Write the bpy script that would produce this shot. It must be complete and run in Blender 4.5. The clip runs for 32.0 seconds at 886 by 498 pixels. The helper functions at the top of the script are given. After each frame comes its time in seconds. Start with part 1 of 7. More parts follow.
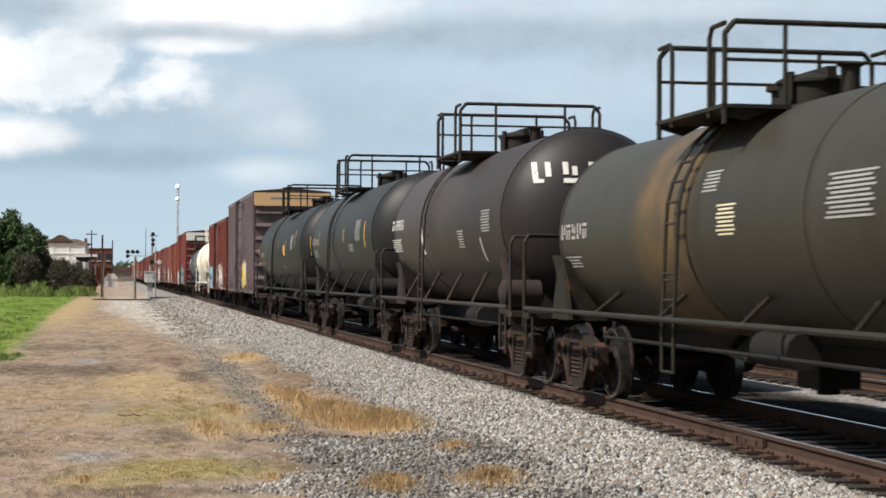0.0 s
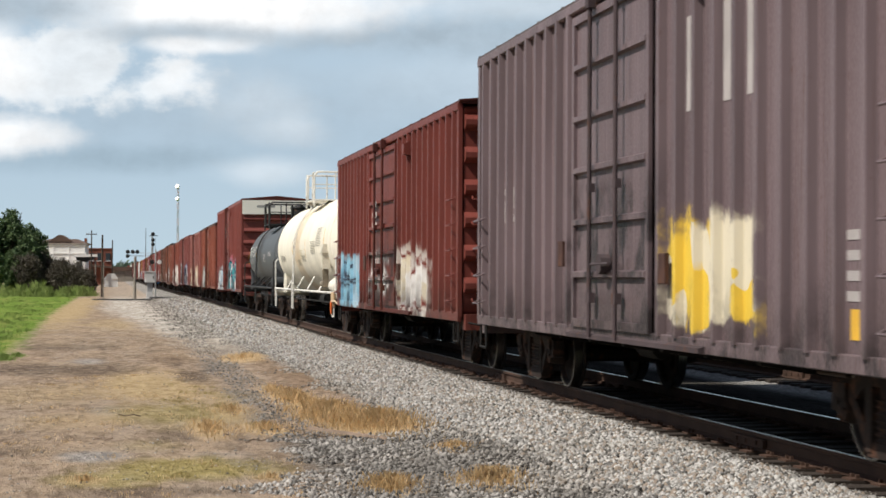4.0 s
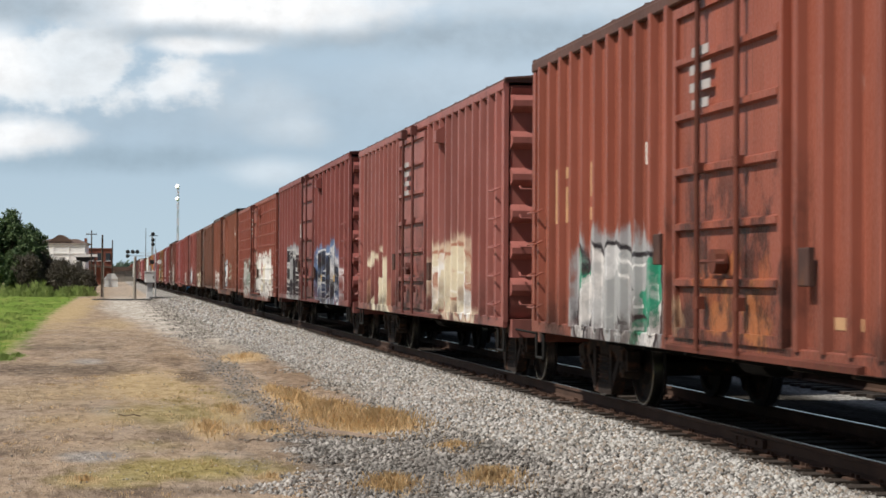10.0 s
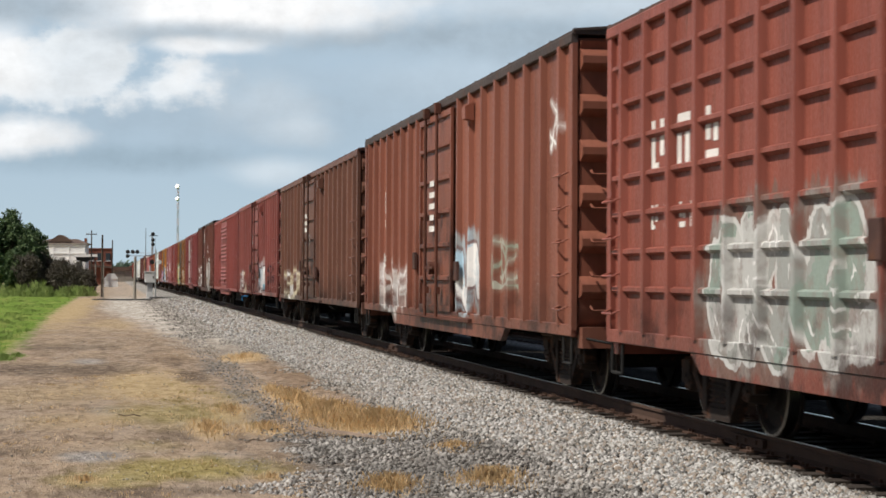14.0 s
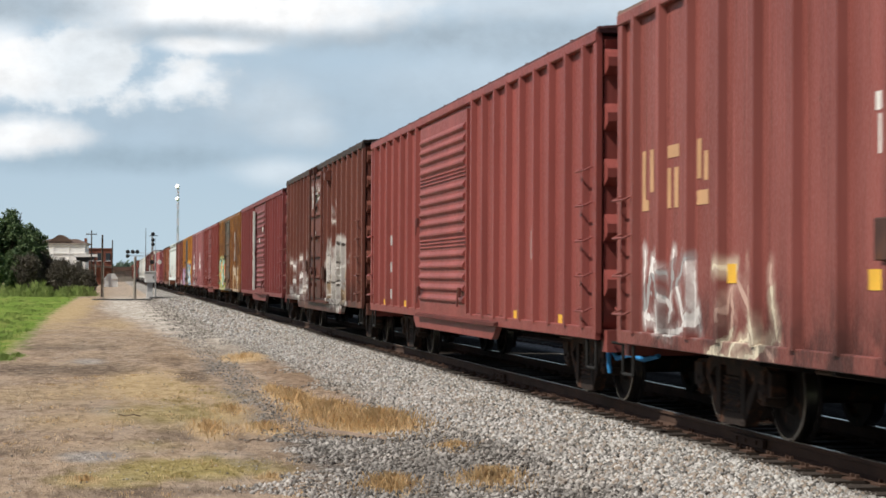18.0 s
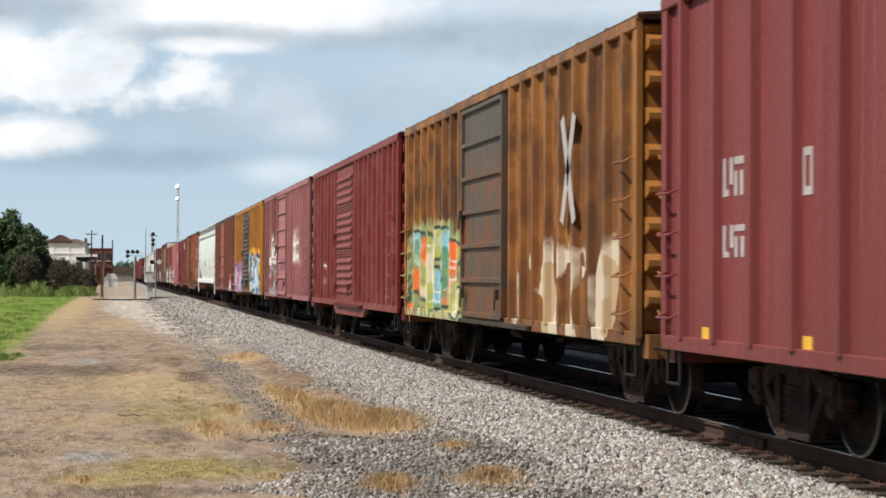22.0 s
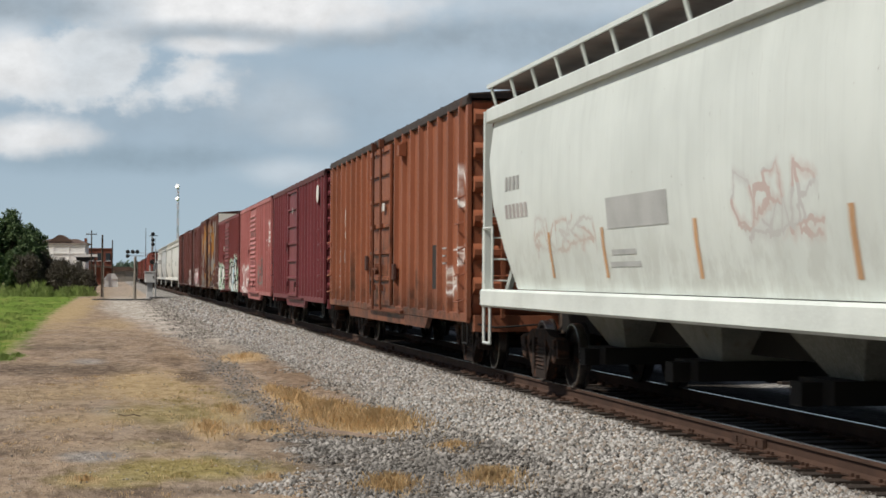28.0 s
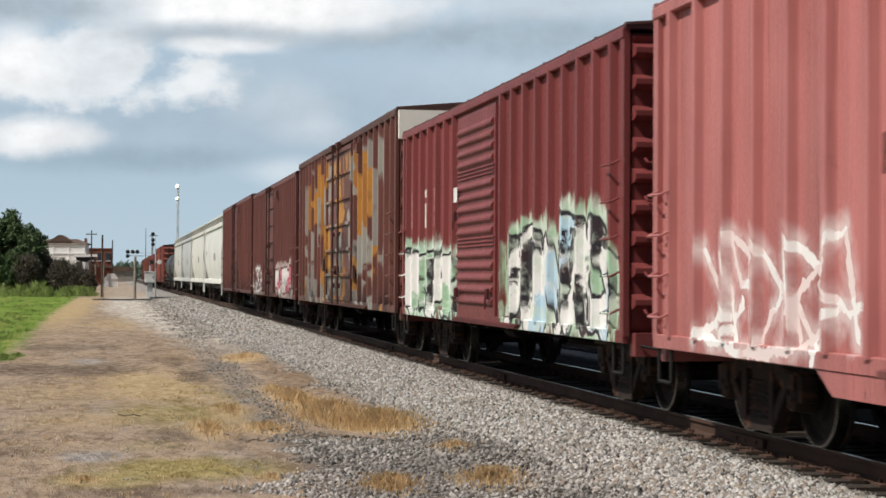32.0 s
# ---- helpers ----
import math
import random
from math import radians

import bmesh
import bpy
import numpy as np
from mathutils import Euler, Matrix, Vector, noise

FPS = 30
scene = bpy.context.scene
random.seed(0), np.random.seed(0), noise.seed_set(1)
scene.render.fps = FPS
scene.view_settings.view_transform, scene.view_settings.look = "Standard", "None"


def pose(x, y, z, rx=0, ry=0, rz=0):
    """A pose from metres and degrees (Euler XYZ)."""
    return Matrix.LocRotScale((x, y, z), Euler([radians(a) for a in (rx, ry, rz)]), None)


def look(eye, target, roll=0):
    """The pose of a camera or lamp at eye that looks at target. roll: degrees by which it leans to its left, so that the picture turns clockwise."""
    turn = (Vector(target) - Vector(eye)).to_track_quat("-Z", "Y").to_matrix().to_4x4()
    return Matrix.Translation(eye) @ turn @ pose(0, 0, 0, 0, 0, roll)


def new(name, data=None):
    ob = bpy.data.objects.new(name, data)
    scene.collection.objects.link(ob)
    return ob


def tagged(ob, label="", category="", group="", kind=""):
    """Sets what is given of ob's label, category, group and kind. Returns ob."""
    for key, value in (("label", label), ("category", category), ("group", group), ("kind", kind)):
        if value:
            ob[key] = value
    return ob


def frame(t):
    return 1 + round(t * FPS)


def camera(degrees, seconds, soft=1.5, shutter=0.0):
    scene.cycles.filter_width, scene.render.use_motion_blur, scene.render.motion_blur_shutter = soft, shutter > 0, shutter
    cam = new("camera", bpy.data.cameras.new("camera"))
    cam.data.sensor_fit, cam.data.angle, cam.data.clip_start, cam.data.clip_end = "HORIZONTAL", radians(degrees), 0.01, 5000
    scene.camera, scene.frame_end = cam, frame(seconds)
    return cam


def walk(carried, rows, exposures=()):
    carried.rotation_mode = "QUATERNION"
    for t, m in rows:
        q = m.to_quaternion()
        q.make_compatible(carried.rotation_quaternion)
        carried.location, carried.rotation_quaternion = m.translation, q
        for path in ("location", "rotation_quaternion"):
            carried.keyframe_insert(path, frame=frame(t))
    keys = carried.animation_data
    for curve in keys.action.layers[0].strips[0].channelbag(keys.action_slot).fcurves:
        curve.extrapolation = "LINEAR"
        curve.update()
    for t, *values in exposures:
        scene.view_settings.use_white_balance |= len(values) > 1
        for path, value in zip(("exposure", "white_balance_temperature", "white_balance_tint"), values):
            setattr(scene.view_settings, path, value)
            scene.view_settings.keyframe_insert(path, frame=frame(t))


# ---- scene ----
# Train position: y of a thing at t seconds whose place along the track at 16 s is s.
SPEED, EASE = 15.282, 0.0714
TRACK_X = 7.18          # centre line of the near track; rail tops lie at z = 0
GROUND_Z = -0.40


def along(s, t):
    d = t - 16
    return s - SPEED * d - EASE * (d * d - 81) / 20


YAW, PITCH, ROLL = 0.183449, 0.015634, 0.3146
EYE = Vector((0, 0, 1.554))
FORWARD = Vector((math.sin(YAW) * math.cos(PITCH), math.cos(YAW) * math.cos(PITCH), math.sin(PITCH)))
cam = camera(27.913, 32.0, soft=1.6, shutter=0.16)
view = look(EYE, EYE + FORWARD * 100, ROLL)
walk(cam, [(0, view), (32, view)], exposures=[(0, 0.2), (3.0, 0.24), (6.0, -0.3), (8.0, 0.08), (13.0, 0.02), (19.0, 0.12), (23.0, 0.2), (25.0, 0.0), (28.0, -0.22), (29.0, 0.06), (30.0, 0.05), (32.0, 0.0)])

# ---- light ----
world = bpy.data.worlds.new("sky_light")
scene.world = world
world.use_nodes = True
wn = world.node_tree
sky_node = wn.nodes.new("ShaderNodeTexSky")
sky_node.sky_type, sky_node.sun_disc = "NISHITA", False
SUN_FROM = Vector((-0.76, -0.24, 1.0)).normalized()
sky_node.sun_elevation = math.asin(SUN_FROM.z)
sky_node.sun_rotation = math.atan2(SUN_FROM.x, SUN_FROM.y)
sky_node.dust_density = 2.0
wn.nodes["Background"].inputs[1].default_value = 0.060
wn.links.new(sky_node.outputs[0], wn.nodes["Background"].inputs[0])
sun = new("sun", bpy.data.lights.new("sun", "SUN"))
sun.data.energy, sun.data.angle, sun.data.color = 5.0, radians(0.6), (1.0, 0.95, 0.87)
sun.matrix_world = look(SUN_FROM * 500, (0, 0, 0))


# ---- mesh and material helpers ----
class Mesh:
    """Vertices and faces gathered piece by piece."""

    def __init__(self):
        self.v, self.f = [], []

    def add(self, verts, faces):
        n = len(self.v)
        self.v += [tuple(v) for v in verts]
        self.f += [tuple(i + n for i in f) for f in faces]
        return self

    def box(self, x0, x1, y0, y1, z0, z1, c=0.0):
        """A box; c chamfers the edges that run along y."""
        if c:
            return self.prism([(x0 + c, z0), (x1 - c, z0), (x1, z0 + c), (x1, z1 - c), (x1 - c, z1), (x0 + c, z1), (x0, z1 - c), (x0, z0 + c)], y0, y1)
        v = [(x, y, z) for z in (z0, z1) for x, y in ((x0, y0), (x1, y0), (x1, y1), (x0, y1))]
        return self.add(v, [(3, 2, 1, 0), (4, 5, 6, 7), (0, 1, 5, 4), (1, 2, 6, 5), (2, 3, 7, 6), (3, 0, 4, 7)])

    def prism(self, outline, a, b, axis="y"):
        """An outline swept from a to b: of (x, z) along y, of (y, z) along x, or of (x, y) along z."""
        n = len(outline)
        put = {"y": lambda p, q, w: (p, w, q), "x": lambda p, q, w: (w, p, q), "z": lambda p, q, w: (p, q, w)}[axis]
        v = [put(p, q, w) for w in (a, b) for p, q in outline]
        f = [(i, (i + 1) % n, (i + 1) % n + n, i + n) for i in range(n)] + [tuple(range(n))[::-1], tuple(range(n, 2 * n))]
        return self.add(v, f)

    def tube(self, p, q, r, n=8, r2=None):
        p, q = Vector(p), Vector(q)
        d = (q - p).normalized()
        u = d.cross(Vector((0, 0, 1)) if abs(d.z) < 0.9 else Vector((1, 0, 0))).normalized()
        w = d.cross(u)
        r2 = r if r2 is None else r2
        ring = [(math.cos(2 * math.pi * i / n), math.sin(2 * math.pi * i / n)) for i in range(n)]
        v = [p + r * (u * a + w * b) for a, b in ring] + [q + r2 * (u * a + w * b) for a, b in ring]
        return self.add(v, [(i, (i + 1) % n, (i + 1) % n + n, i + n) for i in range(n)] + [tuple(range(n))[::-1], tuple(range(n, 2 * n))])

    def path(self, points, r, n=6):
        for p, q in zip(points, points[1:]):
            self.tube(p, q, r, n)
        return self

    def lathe(self, profile, axis="x", n=24, at=(0, 0, 0), caps=True):
        """A profile of (along, radius) turned round an axis."""
        v = []
        for a, r in profile:
            for i in range(n):
                c, s = r * math.cos(2 * math.pi * i / n), r * math.sin(2 * math.pi * i / n)
                p = {"x": (a, c, s), "y": (c, a, s), "z": (c, s, a)}[axis]
                v.append((p[0] + at[0], p[1] + at[1], p[2] + at[2]))
        m = len(profile)
        f = [(j * n + i, j * n + (i + 1) % n, (j + 1) * n + (i + 1) % n, (j + 1) * n + i) for j in range(m - 1) for i in range(n)]
        if caps:
            f += [tuple(range(n))[::-1], tuple(range((m - 1) * n, m * n))]
        return self.add(v, f)

    def data(self, name, material, sharp=35):
        me = bpy.data.meshes.new(name)
        me.from_pydata(self.v, [], self.f)
        bm = bmesh.new()
        bm.from_mesh(me)
        if len(bm.faces) < 60000:
            bmesh.ops.recalc_face_normals(bm, faces=bm.faces)
        bm.to_mesh(me)
        bm.free()
        me.shade_smooth()
        me.set_sharp_from_angle(angle=radians(sharp))
        if material:
            me.materials.append(material)
        return me


def part(name, mesh, material, parent, label="", at=None, sharp=35):
    """One mesh object under a thing or a part. mesh: a Mesh, or mesh data to share."""
    if isinstance(mesh, Mesh):
        mesh = mesh.data(name, material, sharp)
    ob = new(name, mesh)
    ob.parent = parent
    if at:
        ob.location = at
    return tagged(ob, label=label) if label else ob


def thing(name, label, category, group="", kind="", m=None):
    ob = tagged(new(name), label, category, group, kind)
    ob.empty_display_size = 0.3
    if m:
        ob.matrix_world = m
    return ob


def solid(name, mesh, material, label, category="", kind="", group="", sharp=35):
    """A thing that is one mesh."""
    return tagged(new(name, mesh.data(name, material, sharp)), label, category, group, kind)


class Nodes:
    """Short-hand for a node material."""

    def __init__(self, name):
        self.m = bpy.data.materials.new(name)
        self.m.use_nodes = True
        self.t = self.m.node_tree
        self.b = self.t.nodes["Principled BSDF"]
        self.c = None

    def n(self, kind, **inputs):
        node = self.t.nodes.new("ShaderNode" + kind)
        for k, v in inputs.items():
            self.put(node, k, v)
        return node

    def put(self, node, k, v):
        k = int(k[1:]) if k[0] == "i" and k[1:].isdigit() else k.replace("_", " ")
        if isinstance(v, bpy.types.NodeSocket):
            self.t.links.new(v, node.inputs[k])
        else:
            node.inputs[k].default_value = v

    def coords(self, of=None):
        node = self.n("TexCoord")
        if of:
            node.object = of
        self.c = node.outputs["Object"]
        return self.c

    def place(self):
        self.c = self.n("NewGeometry").outputs["Position"]
        return self.c

    def scaled(self, sx, sy, sz, dx=0, dy=0, dz=0):
        m = self.n("Mapping", Vector=self.c)
        m.inputs["Scale"].default_value, m.inputs["Location"].default_value = (sx, sy, sz), (dx, dy, dz)
        return m.outputs[0]

    def noise(self, scale, detail=3.0, rough=0.55, v=None, dist=0.0):
        return self.n("TexNoise", Vector=v or self.c, Scale=scale, Detail=detail, Roughness=rough, Distortion=dist).outputs["Fac"]

    def noise_col(self, scale, v=None):
        return self.n("TexNoise", Vector=v or self.c, Scale=scale, Detail=2.0).outputs["Color"]

    def math(self, op, a, b=0.0, c=0.0):
        node = self.n("Math", i0=a, i1=b, i2=c)
        node.operation = op
        return node.outputs[0]

    def vmath(self, op, a, b):
        node = self.n("VectorMath", i0=a, i1=b)
        node.operation = op
        return node.outputs[0]

    def ramp(self, v, a, b, lo=0.0, hi=1.0):
        """v from a..b to lo..hi, smooth and clamped."""
        node = self.n("MapRange", Value=v)
        node.interpolation_type = "SMOOTHSTEP"
        for i, x in enumerate((a, b, lo, hi)):
            node.inputs[i + 1].default_value = x
        return node.outputs[0]

    def mix(self, f, a, b):
        node = self.n("Mix")
        node.data_type = "RGBA"
        for i, x in ((0, f), (6, a), (7, b)):
            if isinstance(x, bpy.types.NodeSocket):
                self.t.links.new(x, node.inputs[i])
            else:
                node.inputs[i].default_value = x if i == 0 else (*x, 1) if len(x) == 3 else x
        return node.outputs[2]

    def xyz(self, v=None):
        return self.n("SeparateXYZ", i0=v or self.c).outputs

    def rand(self):
        return self.n("ObjectInfo").outputs["Random"]

    def done(self, color=None, rough=0.7, metal=0.0, bump=None, depth=0.01, strength=0.5, gloss=0.3):
        self.put(self.b, "Specular IOR Level", gloss)
        if color is not None:
            if not isinstance(color, bpy.types.NodeSocket) and len(color) == 3:
                color = (*color, 1)
            self.put(self.b, "Base Color", color)
        self.put(self.b, "Roughness", rough)
        self.put(self.b, "Metallic", metal)
        if bump is not None:
            self.t.links.new(self.n("Bump", Height=bump, Distance=depth, Strength=strength).outputs[0], self.b.inputs["Normal"])
        return self.m


def worn(name, color, dark=0.6, rough=0.6, metal=0.0, scale=3.0, of=None, rust=0.0, depth=0.004, rustcol=(0.10, 0.04, 0.018)):
    """A surface of one colour with stains, grain and a little rust."""
    k = Nodes(name)
    k.coords(of)
    big, fine = k.noise(scale * 0.35, 5.0), k.noise(scale * 14, 3.0)
    col = k.mix(k.ramp(big, 0.3, 0.7), tuple(c * dark for c in color), color)
    col = k.mix(k.ramp(fine, 0.35, 0.75, 0.0, 0.35), col, tuple(min(1, c * 1.35 + 0.01) for c in color))
    if rust:
        col = k.mix(k.ramp(k.noise(scale * 1.3, 6.0, 0.65), 0.62 - 0.2 * rust, 0.75, 0, 0.9), col, rustcol)
    return k.done(col, k.ramp(fine, 0.2, 0.8, rough - 0.12, rough + 0.12), metal, fine, depth, 0.35)


def stroke_group():
    """Distance from a place to a straight stroke, or the nearest so far if that is less."""
    g_ = bpy.data.node_groups.new("spray_stroke", "ShaderNodeTree")
    for name in ("Place", "Start", "Along", "Scaled"):
        g_.interface.new_socket(name, in_out="INPUT", socket_type="NodeSocketVector")
    g_.interface.new_socket("Nearest", in_out="INPUT", socket_type="NodeSocketFloat")
    g_.interface.new_socket("Distance", in_out="OUTPUT", socket_type="NodeSocketFloat")
    made = {}
    for key, kind, op in (("to", "VectorMath", "SUBTRACT"), ("dot", "VectorMath", "DOT_PRODUCT"), ("clip", "Math", "ADD"), ("foot", "VectorMath", "SCALE"), ("off", "VectorMath", "SUBTRACT"), ("size", "VectorMath", "LENGTH"), ("least", "Math", "MINIMUM")):
        made[key] = g_.nodes.new("ShaderNode" + kind)
        made[key].operation = op
    made["clip"].use_clamp = True
    made["clip"].inputs[1].default_value = 0.0
    given, told = g_.nodes.new("NodeGroupInput"), g_.nodes.new("NodeGroupOutput")
    for a, b in ((given.outputs[0], made["to"].inputs[0]), (given.outputs[1], made["to"].inputs[1]), (made["to"].outputs[0], made["dot"].inputs[0]), (given.outputs[3], made["dot"].inputs[1]), (made["dot"].outputs["Value"], made["clip"].inputs[0]), (given.outputs[2], made["foot"].inputs[0]), (made["clip"].outputs[0], made["foot"].inputs[3]), (made["to"].outputs[0], made["off"].inputs[0]), (made["foot"].outputs[0], made["off"].inputs[1]), (made["off"].outputs[0], made["size"].inputs[0]), (made["size"].outputs["Value"], made["least"].inputs[0]), (given.outputs[4], made["least"].inputs[1]), (made["least"].outputs[0], told.inputs[0])):
        g_.links.new(a, b)
    return g_


STROKE = stroke_group()
# round shapes of sprayed letters, as bent lines in a unit square
SWOOPS = (
    (((0.05, 0.0), (0.30, 0.95), (0.62, 1.0), (0.95, 0.05)), ((0.22, 0.38), (0.78, 0.42))),
    (((0.12, 0.0), (0.10, 0.95), (0.80, 0.92), (0.82, 0.55), (0.20, 0.48)), ((0.45, 0.48), (0.95, 0.0))),
    (((0.30, 0.05), (0.08, 0.45), (0.30, 0.95), (0.75, 0.95), (0.94, 0.50), (0.72, 0.05), (0.30, 0.05)),),
    (((0.90, 0.88), (0.35, 1.0), (0.15, 0.66), (0.78, 0.44), (0.82, 0.10), (0.10, 0.04)),),
    (((0.88, 0.95), (0.14, 0.90), (0.10, 0.06), (0.92, 0.02)), ((0.14, 0.50), (0.72, 0.54))),
    (((0.08, 0.0), (0.16, 1.0), (0.80, 0.05), (0.92, 1.0)),),
    (((0.10, 1.0), (0.14, 0.10), (0.55, 0.0), (0.88, 0.20), (0.92, 1.0)),),
    (((0.10, 0.0), (0.14, 1.0)), ((0.90, 1.0), (0.20, 0.48), (0.92, 0.0))),
)


def spray_letters(y0, y1, z0, z1, seed, edge, scribble=False):
    """A row of leaning letters that fills the given stretch of a car's side; a scribble has them overlap, over a swoosh."""
    rng = random.Random(seed * 31)
    high = z1 - z0
    n = max(2, min(5, round((y1 - y0) / (0.5 * high)))) if scribble else max(1, min(7, round((y1 - y0) / max(0.55, 0.72 * high))))
    wide = (y1 - y0) / n
    fill, rough = (1.45, 0.20) if scribble else (0.96, 0.10)
    lines = [[(y1, z0 + high * rng.uniform(0.1, 0.3)), (y1 - (y1 - y0) * 0.5, z0 + high * rng.uniform(0.0, 0.1)), (y0, z0 + high * rng.uniform(0.2, 0.5))]] if scribble else []
    for i in range(n):
        grow, drop, lean, flip = rng.uniform(0.82, 1.0), rng.uniform(0.0, 0.10), rng.uniform(-0.25, 0.25), rng.random() < 0.5
        for bent in rng.choice(SWOOPS):
            line_ = []
            for a, b in bent:
                a, b = (1 - a if flip else a) + rng.uniform(-rough, rough) + lean * (b - 0.5), min(1.0, max(0.0, b * grow + drop + rng.uniform(-rough, rough)))
                line_.append((y1 - edge - (i + 0.5 + (a - 0.5) * fill) * (wide - 2 * edge / n), z0 + edge + (high - 2 * edge) * b))
            lines.append(line_)
    return lines


def painted(name, color, of, dirt=0.5, fade=0.15, rust=0.25, marks=(), rough=0.5, bottom=1.0, top=4.4, seed=0.0, sheets=1.0):
    """Weathered freight-car paint in the car's own space: sun-faded patches, streaks that run down, rust specks, and sprayed
    lettering. marks: (y0, y1, z0, z1, colours, seed) of each sprayed piece."""
    k = Nodes(name)
    k.coords(of)
    x, y, z = k.xyz()
    k0 = k.c
    k.c = k.vmath("ADD", k0, (seed, seed * 1.7, seed * 0.3))
    big = k.noise(0.5, 4.0, 0.6)
    streak = k.noise(1.0, 4.0, 0.6, k.scaled(5.0, 5.0, 0.35))
    fine = k.noise(30.0, 3.0)
    spots = k.noise(6.0, 6.0, 0.7)
    grey = sum(color) / 3
    sooty = min(1.0, 0.25 + grey * 9)      # dust shows less on cars coated in oil and soot
    pale = tuple(c * 1.25 + 0.05 * fade + 0.25 * fade * (grey - c) for c in color)
    dark = tuple(c * 0.55 for c in color)
    col = k.mix(k.ramp(big, 0.3, 0.7, 0, fade * 3), color, pale)
    col = k.mix(k.ramp(streak, 0.45, 0.75, 0, dirt), col, dark)
    col = k.mix(k.ramp(spots, 0.66 - 0.12 * rust, 0.8, 0, 0.85), col, tuple(c * sooty for c in (0.075, 0.03, 0.016)))
    # sheets that faded one by one, and rust that bled down from the seams
    sheet_ = k.noise(1.0, 2.0, 0.5, k.scaled(0.3, 1.35, 0.10, 1.7))
    col = k.mix(k.ramp(sheet_, 0.52, 0.68, 0, 0.30 * sheets), col, dark)
    col = k.mix(k.ramp(sheet_, 0.46, 0.32, 0, (0.35 + fade) * sheets), col, tuple(c * 1.4 + 0.005 for c in color))
    bleed = k.noise(1.0, 6.0, 0.7, k.scaled(9.0, 9.0, 0.5, 4.4))
    col = k.mix(k.math("MULTIPLY", k.ramp(bleed, 0.56, 0.70, 0, (0.45 + rust * 0.4) * sheets), k.ramp(big, 0.4, 0.6, 0.4, 1.0)), col, tuple(c * sooty for c in (0.085, 0.036, 0.02)))
    scuff = k.noise(5.0, 8.0, 0.75, k.scaled(1, 1, 0.6, 9.1))
    col = k.mix(k.ramp(scuff, 0.64, 0.74, 0, (0.4 * fade + 0.12) * sooty), col, (0.50, 0.40, 0.36))
    runs = k.noise(1.0, 5.0, 0.65, k.scaled(13.0, 13.0, 0.22, 7.7))
    col = k.mix(k.math("MULTIPLY", k.ramp(runs, 0.50, 0.66, 0, 0.38 * dirt * sheets), k.ramp(z, top - 2.4, top - 0.1, 0.25, 1.0)), col, tuple(c * 0.38 for c in color))
    if sheets > 0.5:      # chalky runs where rain has washed the pigment down
        chalk = k.noise(1.0, 5.0, 0.7, k.scaled(11.0, 11.0, 0.30, 2.9, 6.1))
        col = k.mix(k.math("MULTIPLY", k.ramp(chalk, 0.54, 0.68, 0, 0.42), k.ramp(big, 0.62, 0.45, 0.2, 1.0)), col, tuple(c * 1.45 + 0.022 for c in color))
    # road dirt thrown up from below
    low = k.math("MULTIPLY", k.ramp(z, bottom + 0.9, bottom - 0.1), k.ramp(big, 0.25, 0.75, 0.15, 0.8))
    col = k.mix(k.math("MULTIPLY", low, dirt), col, tuple(c * sooty for c in (0.05, 0.035, 0.028)))
    rgh = k.ramp(fine, 0.2, 0.8, rough - 0.1, rough + 0.15)
    flat0 = k0
    for layer, (y0, y1, z0, z1, cols, sd) in enumerate(marks):
        if layer:      # each coat is sprayed after the one below it has dried
            dry = k.n("RGBToBW", i0=col).outputs[0]
            shift = k.n("CombineXYZ", i0=k.math("MULTIPLY", dry, 1e-6)).outputs[0]
            k0 = k.vmath("ADD", flat0, shift)
            x, y, z = k.xyz(k0)
        k.c = k0
        kind = "piece" if len(cols) > 2 else "patch"
        if cols[0] in ("tag", "patch", "stain", "grime", "coat"):
            kind, cols = cols[0], cols[1:]
        elif None in cols:
            kind = "tag"
        wob = k.noise(1.6, 4.0, 0.65, k.scaled(1, 1, 1, sd, sd * 2.1, sd * 0.7))
        wob = k.math("SUBTRACT", wob, 0.5)
        high = z1 - z0
        ed = min(0.22, (y1 - y0) * 0.12)
        yy = k.math("ADD", y, k.math("MULTIPLY", wob, 0.8 if kind == "patch" else 0.45))
        zz = k.math("ADD", z, k.math("MULTIPLY", wob, 0.9 if kind == "patch" else 0.35))
        k.c = k.vmath("ADD", k0, (sd * 3.1, sd * 1.3, sd))
        cloud = k.noise(2.2, 4.0, 0.6)
        v = k.math("DIVIDE", k.math("SUBTRACT", zz, z0), high)
        tops = k.ramp(zz, z1 + 0.12, z1 - 0.04)
        inks = [c for c in cols if c]

        def sprayed(outlines):
            """Distance to the strokes of a row of letters."""
            flat = k.n("CombineXYZ", i0=yy, i1=zz).outputs[0]
            near = None
            for line_ in outlines:
                for (ay, az), (by, bz) in zip(line_, line_[1:]):
                    dy_, dz_ = by - ay, bz - az
                    ln = max(1e-4, dy_ * dy_ + dz_ * dz_)
                    stroke = k.t.nodes.new("ShaderNodeGroup")
                    stroke.node_tree = STROKE
                    stroke.inputs[1].default_value, stroke.inputs[2].default_value, stroke.inputs[3].default_value = (ay, az, 0), (dy_, dz_, 0), (dy_ / ln, dz_ / ln, 0)
                    stroke.inputs[4].default_value = 9.0
                    k.t.links.new(flat, stroke.inputs[0])
                    if near is not None:
                        k.t.links.new(near, stroke.inputs[4])
                    near = stroke.outputs[0]
            return near

